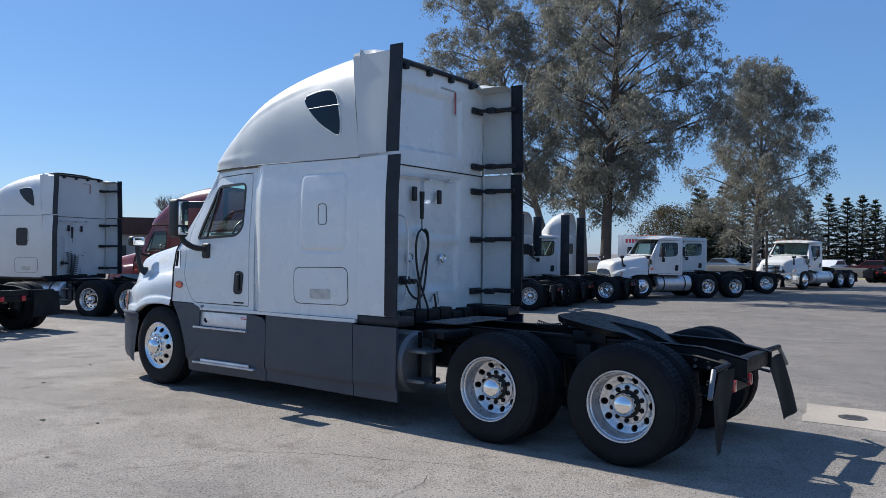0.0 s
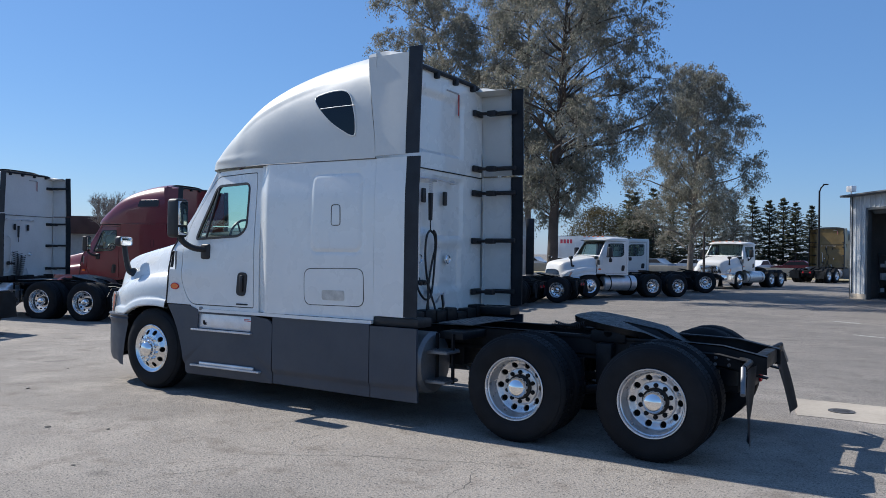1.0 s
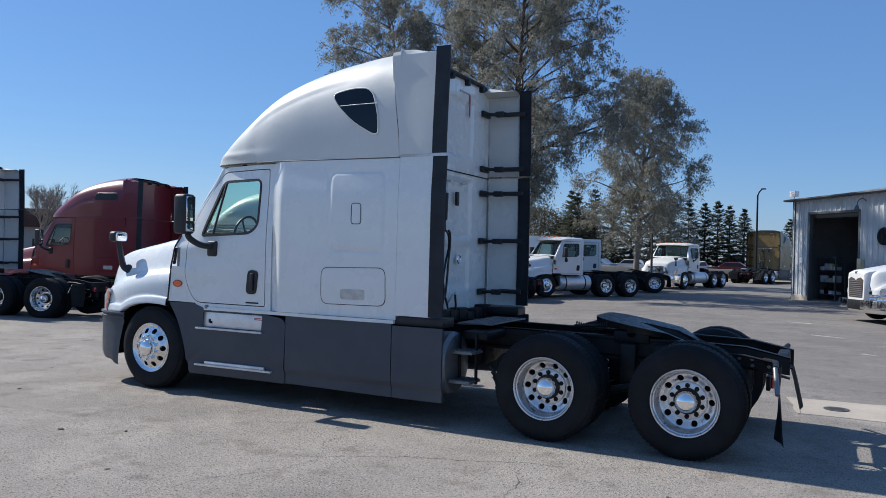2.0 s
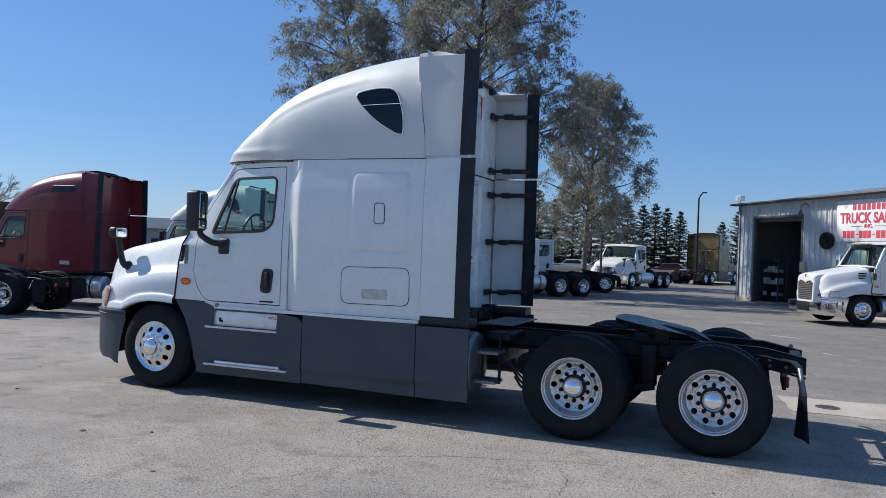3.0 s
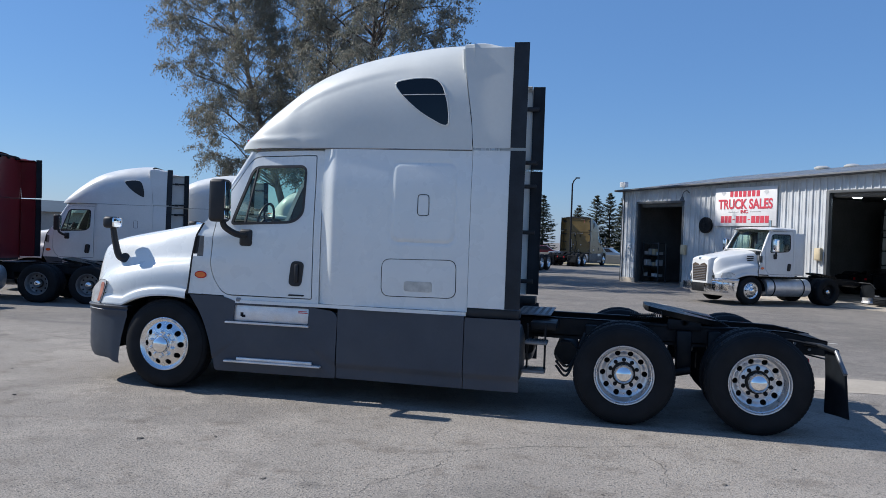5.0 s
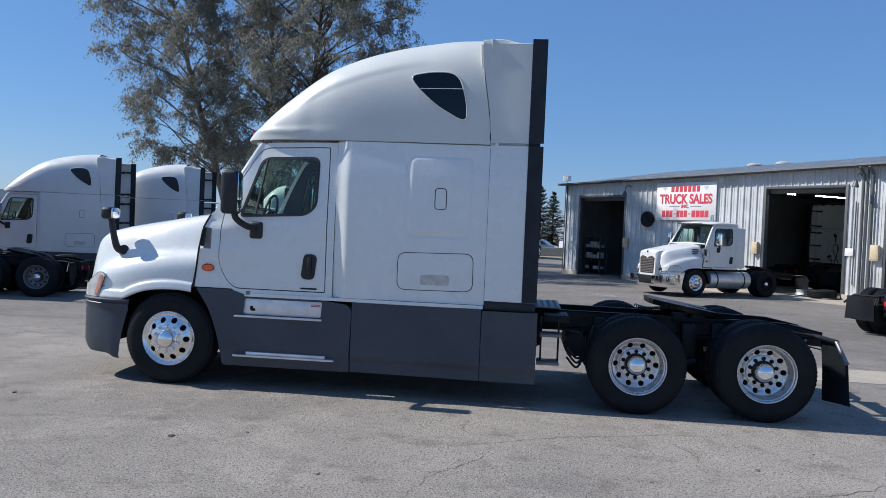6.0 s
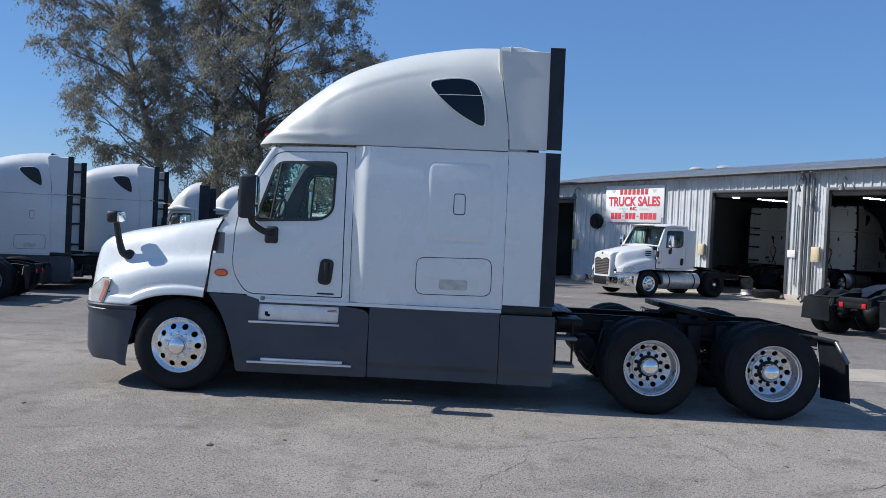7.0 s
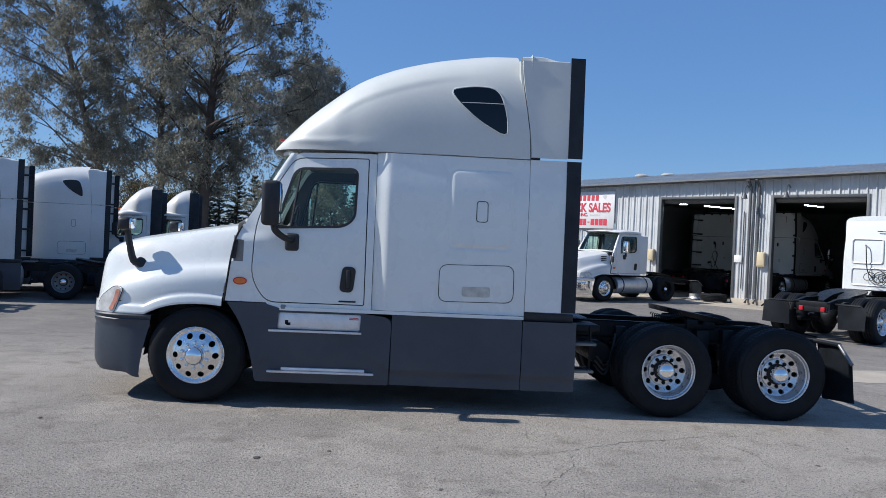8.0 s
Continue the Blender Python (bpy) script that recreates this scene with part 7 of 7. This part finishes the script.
def eucalypt(label, x, y, height, radius, seed, lean=(0, 0), bare=3.4, lobes=46, trunk_r=0.26, profile=None, reach_out=(), bark=None):
    """A gum tree: slender leaning stems, limbs rising to uneven lobes, each lobe many hanging sprays of narrow leaves."""
    rnd = random.Random(seed)
    z0 = ground_z(x, y)
    tree = thing("tree", label, "tree", at=pose(x, y, z0))
    wood = bmesh.new()
    profile = profile or ((0.0, 0.45), (0.18, 0.80), (0.42, 1.0), (0.7, 0.97), (0.9, 0.80), (1.0, 0.45))
    def stem_at(z):
        k = z / height
        return Vector((lean[0] * z + 0.22 * math.sin(3.1 * k + seed), lean[1] * z + 0.22 * math.cos(2.6 * k + seed), z))
    tube(wood, [stem_at(height * k / 16 - 0.15 * (k == 0)) for k in range(17)], trunk_r, 10, 0.03)
    centres = []
    angle = rnd.uniform(0, 6)
    for i in range(lobes):
        t = (i + rnd.random()) / lobes
        if t < 0.22 and rnd.random() < 0.35:
            continue
        z = bare + (height - bare) * t
        angle += 2.4 + rnd.gauss(0, 0.35)
        side = 1 + 0.20 * math.sin(2 * angle + seed) + 0.12 * math.sin(5 * angle + 3 * t)
        w = radius * table(profile, t) * side * math.sqrt(rnd.uniform(0.08, 1.0))
        centres.append((stem_at(z) + Vector((w * math.cos(angle), w * math.sin(angle), 0)), rnd.uniform(0.75, 1.3), w))
    for dx, dy, z, r in reach_out:
        centres.append((stem_at(z) + Vector((dx, dy, 0)), r, math.hypot(dx, dy)))
    verts, faces = [], []
    for c, r, w in centres:
        if w > 0.8:
            drop = rnd.uniform(0.55, 1.1) if w < 3.4 else rnd.uniform(0.3, 0.5)
            root = stem_at(max(bare * 0.8, c.z - w * drop))
            bend = 0.07 * w
            way_in = root.lerp(c, 0.3) + Vector((rnd.gauss(0, bend), rnd.gauss(0, bend), rnd.uniform(0.0, 0.10) * w))
            way_out = root.lerp(c, 0.68) + Vector((rnd.gauss(0, bend), rnd.gauss(0, bend), rnd.uniform(-0.02, 0.12) * w))
            tube(wood, spline([root, way_in, way_out, c], 3), 0.020 + 0.014 * w, 6, 0.012)
        for q in range(int(10 * r * r) + 4):
            d = Vector((rnd.gauss(0, 1), rnd.gauss(0, 1), rnd.gauss(0, 0.85)))
            d = d.normalized() * r * rnd.uniform(0.25, 1.08)
            tip = c + d
            if q % 3 == 0:
                tube(wood, [c, c + d * 0.55 + Vector((0, 0, 0.12)), tip], 0.016, 4, 0.006)
            for k in range(5):
                way = (d.normalized() * 0.7 + Vector((rnd.gauss(0, 0.6), rnd.gauss(0, 0.6), rnd.gauss(-0.1, 0.45)))).normalized()
                hanging_spray(verts, faces, tip - d * rnd.uniform(0.0, 0.35), way, rnd.uniform(0.35, 0.75), rnd.randint(15, 25), rnd)
    part("trunk", wood, bark or BARK, tree, "grey-brown trunk and limbs", 60)
    me = bpy.data.meshes.new("crown")
    me.from_pydata([tuple(v) for v in verts], [], faces)
    me.materials.append(EUCALYPT_LEAF)
    crown = new("crown", me)
    crown.parent = tree
    tagged(crown, "drooping grey-green leaves", kind="stuff")
    return tree


eucalypt("tall gum tree with a leaning trunk and grey-green leaves", -17.0, 32.8, 17.6, 4.3, 21, lean=(-0.25, -0.09), bare=5.3, lobes=56, trunk_r=0.24,
         reach_out=((-3.0, 0.0, 10.7, 1.2), (-3.3, 0.3, 7.4, 1.0), (-2.6, -0.5, 8.8, 1.0), (-3.7, 0.0, 6.3, 1.0), (-2.6, 0.3, 5.8, 0.9),
                    (0.4, -0.3, 6.0, 1.0), (1.2, 0.2, 5.6, 0.9), (1.6, 0.0, 5.0, 0.7)))
eucalypt("tall slender gum tree behind parked trucks", -14.7, 31.8, 17.6, 4.6, 22, lean=(-0.03, 0.02), bare=5.0, lobes=56, trunk_r=0.22)
eucalypt("tall gum tree with a dark trunk and hanging leaves", -11.7, 28.0, 17.2, 4.5, 23, lean=(0.0, 0.03), bare=4.4, lobes=60, trunk_r=0.29, bark=DARK_BARK,
         reach_out=((4.7, 0.6, 9.0, 1.3), (5.2, 1.0, 8.1, 1.1), (3.6, 0.2, 7.7, 1.2), (4.0, 1.2, 10.4, 1.2), (3.9, 0.0, 12.2, 1.2), (3.6, 0.5, 13.4, 1.1), (3.2, -0.4, 14.5, 1.1), (2.6, 0.0, 15.5, 1.0),
                    (-1.2, 0.0, 4.7, 0.8), (-0.8, 0.3, 3.9, 0.6), (0.8, 0.0, 4.8, 0.8), (1.5, 0.3, 5.5, 0.9), (-1.7, 0.0, 5.6, 0.9),
                    (0.9, -0.6, 5.8, 0.8), (-0.6, -0.8, 5.3, 0.8), (1.6, -0.3, 6.6, 0.9), (-2.1, -0.3, 4.6, 0.7), (0.4, 0.6, 4.0, 0.6)))
eucalypt("smaller broad gum tree standing alone by the yard's edge", -8.75, 43.0, 13.4, 3.65, 24, lean=(0.0, 0.0), bare=2.5, lobes=72, trunk_r=0.20,
         profile=((0.0, 0.70), (0.15, 0.85), (0.4, 1.0), (0.65, 0.95), (0.85, 0.70), (1.0, 0.32)))


def conifer(height, radius, seed):
    """A narrow dark conifer: whorls of drooping boughs, each set with short needle sprays."""
    rnd = random.Random(seed)
    tree = thing("conifer", "dark narrow conifer far beyond the yard", "tree", group="far conifers")
    wood = bmesh.new()
    cyl(wood, (0, 0, -0.3), (0, 0, height), 0.22, 0.02, 8)
    part("trunk", wood, DARK_BARK, tree)
    verts, faces = [], []
    z = height * 0.05
    while z < height * 0.985:
        t = z / height
        reach = radius * (1 - t) ** 0.8 + 0.08
        for k in range(16):
            a = rnd.uniform(0, math.tau)
            d = Vector((math.cos(a), math.sin(a), -0.10 + 0.55 * t + rnd.gauss(0, 0.10)))
            ln = reach * rnd.uniform(0.65, 1.15)
            z_k = z + rnd.uniform(-0.2, 0.2)
            for q in range(6):
                c = Vector((0, 0, z_k)) + d * ln * (0.10 + 0.16 * q)
                for w in range(5):
                    axis_v = (d + Vector((rnd.gauss(0, 0.55), rnd.gauss(0, 0.55), rnd.gauss(-0.25, 0.15)))).normalized()
                    side = axis_v.cross(Vector((rnd.gauss(0, 0.3), rnd.gauss(0, 0.3), 1))).normalized()
                    size = 0.50 * (1 - 0.45 * t)
                    i = len(verts)
                    verts += [c, c + axis_v * size * 0.4 + side * size * 0.26, c + axis_v * size, c + axis_v * size * 0.4 - side * size * 0.26]
                    faces.append((i, i + 1, i + 2, i + 3))
        z += height * 0.066
    me = bpy.data.meshes.new("crown")
    me.from_pydata([tuple(v) for v in verts], [], faces)
    me.materials.append(CONIFER_LEAF)
    crown = new("crown", me)
    crown.parent = tree
    tagged(crown, "dark needle boughs", kind="stuff")
    return tree


conifers = [conifer(9.8, 3.1, 31), conifer(8.8, 2.9, 32), conifer(9.3, 3.3, 33)]
conifer_at = [(-15.3, 104), (-10.0, 104), (-13.3, 105), (-12.0, 108), (-8.8, 111), (-25.4, 85), (-23.6, 86.5), (-22.0, 89), (-20.4, 92), (-19.0, 97), (-17.2, 101), (-0.9, 116), (1.1, 117), (3.0, 115), (-4.6, 150), (-27.0, 88)]
for i, (x, y) in enumerate(conifer_at):
    m = pose(x, y, 0, 0, 0, 40 * i)
    if i < 3:
        conifers[i].matrix_world = m
    else:
        copy_thing(conifers[i % 3], m)


def bushy_tree(label, x, y, height, width, seed, mat, count=2600):
    rnd = random.Random(seed)
    tree = thing("tree", label, "tree", at=pose(x, y, ground_z(x, y)))
    wood = bmesh.new()
    for k in range(4):
        a = k * 1.7
        tube(wood, [(0, 0, -0.2), (0.15 * width * math.cos(a), 0.15 * width * math.sin(a), height * 0.35), (0.3 * width * math.cos(a), 0.3 * width * math.sin(a), height * 0.8)], 0.2, 6, 0.04)
    part("trunk", wood, DARK_BARK, tree)
    verts, faces = [], []
    for _ in range(count // 8):
        a, r = rnd.uniform(0, math.tau), math.sqrt(rnd.random())
        h = rnd.uniform(0.15, 1.0)
        w = width * 0.5 * math.sqrt(max(0.03, 1 - (h - 0.35) ** 2 / 0.55))
        c = Vector((w * r * math.cos(a), w * r * math.sin(a), height * h * (1 - 0.15 * r)))
        add_leaves(verts, faces, c, 26, 1.3, 0.30, rnd, 0.2)
    me = bpy.data.meshes.new("crown")
    me.from_pydata([tuple(v) for v in verts], [], faces)
    me.materials.append(mat)
    crown = new("crown", me)
    crown.parent = tree
    tagged(crown, "dense dull leaves", kind="stuff")
    return tree


bushy_tree("rounded dull olive tree far beyond the yard", -50.2, 143, 11.6, 13.2, 41, OLIVE_LEAF, 5000)
bushy_tree("rounded dull olive tree beside far conifers", -43.5, 146, 10.2, 11.7, 42, OLIVE_LEAF, 5000)


def bare_tree(label, x, y, height, seed):
    """A leafless tree with fine upward twigs."""
    rnd = random.Random(seed)
    tree = thing("tree", label, "tree", at=pose(x, y, ground_z(x, y)))
    wood = bmesh.new()
    def grow_limb(p, d, ln, r, depth):
        q = p + d * ln * 0.5 + Vector((rnd.gauss(0, 0.04), rnd.gauss(0, 0.04), 0)) * ln
        e = p + d * ln
        tube(wood, [p, q, e], r, 5, r * 0.55)
        if depth == 0:
            return
        for _ in range(5):
            nd = (d + Vector((rnd.gauss(0, 0.45), rnd.gauss(0, 0.45), rnd.gauss(0.1, 0.25)))).normalized()
            grow_limb(p.lerp(e, rnd.uniform(0.55, 1.0)), nd, ln * rnd.uniform(0.5, 0.75), r * 0.52, depth - 1)
    grow_limb(Vector((0, 0, -0.1)), Vector((0, 0, 1)), height * 0.36, 0.13, 5)
    part("trunk", wood, PALE_BARK, tree)
    return tree


bare_tree("leafless tree behind parked trucks", -41.2, 24.5, 7.2, 51)

# ---------------------------------------------------------------- street furniture and far things
lamp_post = thing("street_lamp", "tall dark street lamp post", "street lamp", at=pose(-2.6, 54.6, 0))
bm = bmesh.new()
cyl(bm, (0, 0, 0), (0, 0, 6.6), 0.085, 0.06, 12)
cyl(bm, (0, 0, 0), (0, 0, 0.5), 0.22, 0.18, 12)
part("post", bm, FRAME_BLACK, lamp_post)
bm = bmesh.new()
tube(bm, [(0, 0, 6.5), (0.10, 0, 6.8), (0.28, 0, 7.0)], 0.05, 6)
box(bm, 0.22, 0.58, -0.10, 0.10, 6.98, 7.07, 0.03)
part("lamp_head", bm, FRAME_BLACK, lamp_post)

pole = part("wooden_pole", cyl(bmesh.new(), (0, 0, -0.1), (0, 0, 3.1), 0.07, 0.06, 8), DARK_BARK)
pole.matrix_world = pose(-6.6, 36.5, 0)
tagged(pole, "thin wooden pole standing in the yard", "pole")

# low kerb wall and dry verge at the yard's far side
BERM = material("pale_road_wall", (0.36, 0.33, 0.28), 0.85, vary=0.12, scale=0.3, dirt=(0.22, 0.2, 0.17), dirt_amount=0.4, dirt_scale=0.4)
bm = bmesh.new()
box(bm, -75, 40, 66, 66.3, -0.2, 0.85, 0.02)
tagged(part("boundary_wall", bm, BERM), "long low pale wall beyond the yard", "wall", kind="structure")
flat_patch("verge", [(-75, 60.5), (30, 60.5), (30, 66), (-75, 66)], 0.03, DRY_GRASS, "strip of dry grass along the wall", "verge")

# low buildings to the west
def low_building(label, x, y, rz, ln, dp, h, wall_mat, roof_mat, roof_h, fascia=0.0):
    b = thing("low_building", label, "building", at=pose(x, y, ground_z(x, y) - 0.05, 0, 0, rz))
    bm = bmesh.new()
    box(bm, -ln / 2, ln / 2, 0, dp, 0, h)
    part("wall", bm, wall_mat, b)
    bm = bmesh.new()
    loft(bm, [[Vector((s, -0.4, h)), Vector((s, dp / 2, h + roof_h)), Vector((s, dp + 0.4, h)), Vector((s, dp / 2, h - 0.1))] for s in (-ln / 2 - 0.4, ln / 2 + 0.4)], closed=True, caps=True)
    part("roof", bm, roof_mat, b)
    if fascia:
        part("fascia", box(bmesh.new(), -ln / 2 - 0.45, ln / 2 + 0.45, -0.55, -0.42, h - 0.1, h + fascia, 0.02), roof_mat, b)
    for k in range(int(ln / 4)):
        s = -ln / 2 + 2 + k * 4
        part("window", box(bmesh.new(), s - 0.7, s + 0.7, -0.03, 0.02, 0.9, 2.0), BLACK_PLASTIC, b)
    return b


BROWN_ROOF = material("brown_shingle_roof", (0.075, 0.040, 0.034), 0.85, vary=0.2, scale=1.5)
BLUE_ROOF = material("slate_blue_roof", (0.030, 0.050, 0.068), 0.6, vary=0.15, scale=1.0)
GREY_PLASTER = material("pale_grey_plaster", (0.38, 0.37, 0.35), 0.85, vary=0.08)
low_building("low grey building with a brown shingle roof", -48.3, 26.2, 55, 14, 9, 2.9, GREY_PLASTER, BROWN_ROOF, 0.9, 1.15)
low_building("long grey shed with a slate blue roof", -38, 47, 40, 26, 10, 2.8, GREY_PLASTER, BLUE_ROOF, 1.0)

# box trailer on the road beyond
def box_trailer(label, x, y, rz, ln=15.0):
    tr = thing("box_trailer", label, "trailer", at=pose(x, y, 0, 0, 0, rz))
    bm = bmesh.new()
    box(bm, -ln / 2, ln / 2, -1.28, 1.28, 1.15, 4.05, 0.03)
    body = part("box_body", bm, FADED_WHITE, tr)
    bm = bmesh.new()
    for k in range(int(ln / 1.2)):
        s = -ln / 2 + 0.6 + k * 1.2
        box(bm, s - 0.02, s + 0.02, -1.295, -1.28, 1.2, 4.0)
    box(bm, -ln / 2, ln / 2, -1.30, -1.28, 3.98, 4.07)
    part("trim", bm, DULL_ALUMINIUM, body)
    bm = bmesh.new()
    for k in range(4):
        box(bm, -ln / 2 + 1.0 + k * 0.42, -ln / 2 + 1.3 + k * 0.42, -1.30, -1.285, 3.15, 3.65)
    part("emblem", bm, SIGN_RED, body, "plain red emblem bars")
    bm = bmesh.new()
    box(bm, -ln / 2 + 0.3, ln / 2 - 0.3, -0.5, 0.5, 0.85, 1.15)
    part("underframe", bm, FRAME_BLACK, tr)
    for xx in (ln / 2 - 2.6, ln / 2 - 1.3):
        for sd in (-1, 1):
            drive_wheel(tr, xx, sd * 1.25, sd, False, DULL_ALUMINIUM)
    return tr


box_trailer("white box trailer on the road beyond the yard", -31.8, 88, 4, 9.5)


def car(label, x, y, rz, paint):
    """A parked car or pickup seen far off."""
    c = thing("car", label, "car", "cars on the far lot", at=pose(x, y, 0, 0, 0, rz))
    bm = bmesh.new()
    prof = [(-2.2, 0.35), (-2.25, 0.7), (-2.1, 0.88), (-1.1, 0.98), (-0.5, 1.42), (0.9, 1.46), (1.6, 1.0), (2.15, 0.92), (2.25, 0.6), (2.2, 0.35)]
    loft(bm, [[Vector((px * (1 if abs(w) < 0.8 else 0.985), w, pz - (0.02 if abs(w) > 0.8 else 0))) for px, pz in prof] for w in (-0.88, -0.8, 0.8, 0.88)])
    for w in (-0.88, 0.88):
        bm.faces.new([bm.verts.new((px * 0.985, w, pz - 0.02)) for px, pz in prof])
    part("body", bm, paint, c)
    for w in (-0.885, 0.885):
        bm = bmesh.new()
        bm.faces.new([bm.verts.new((px, w, pz)) for px, pz in ((-0.95, 1.0), (-0.48, 1.36), (0.85, 1.39), (1.35, 1.02))])
        part("side_window", bm, BLACK_PLASTIC, c)
    for xx in (-1.4, 1.4):
        for sd in (-1, 1):
            bm = bmesh.new()
            cyl(bm, (xx, sd * 0.7, 0.33), (xx, sd * 0.90, 0.33), 0.33, n=18)
            w = part("wheel", bm, TYRE, c)
            bm = bmesh.new()
            cyl(bm, (xx, sd * 0.9, 0.33), (xx, sd * 0.91, 0.33), 0.2, n=14)
            part("rim", bm, DULL_ALUMINIUM, w)
    return c


CAR_SILVER = material("silver_car_paint", (0.5, 0.51, 0.52), 0.3, metal=0.4, coat=0.4)
CAR_BLUE = material("blue_grey_car_paint", (0.18, 0.24, 0.32), 0.3, coat=0.5)
rr = random.Random(9)
for i in range(12):
    paint = RED_PAINT if i == 8 else (CAR_SILVER, FADED_WHITE, CAR_BLUE, CAR_SILVER, CAR_BLUE, FADED_WHITE)[i % 6]
    car(("dark red" if i == 8 else ("silver", "white", "blue-grey", "silver", "blue-grey", "white")[i % 6]) + " car parked on the lot beyond the yard", -34 + i * 3.4, 74 + (i % 3) * 1.5, rr.uniform(-15, 15) + (90 if i % 4 == 3 else 0), paint)
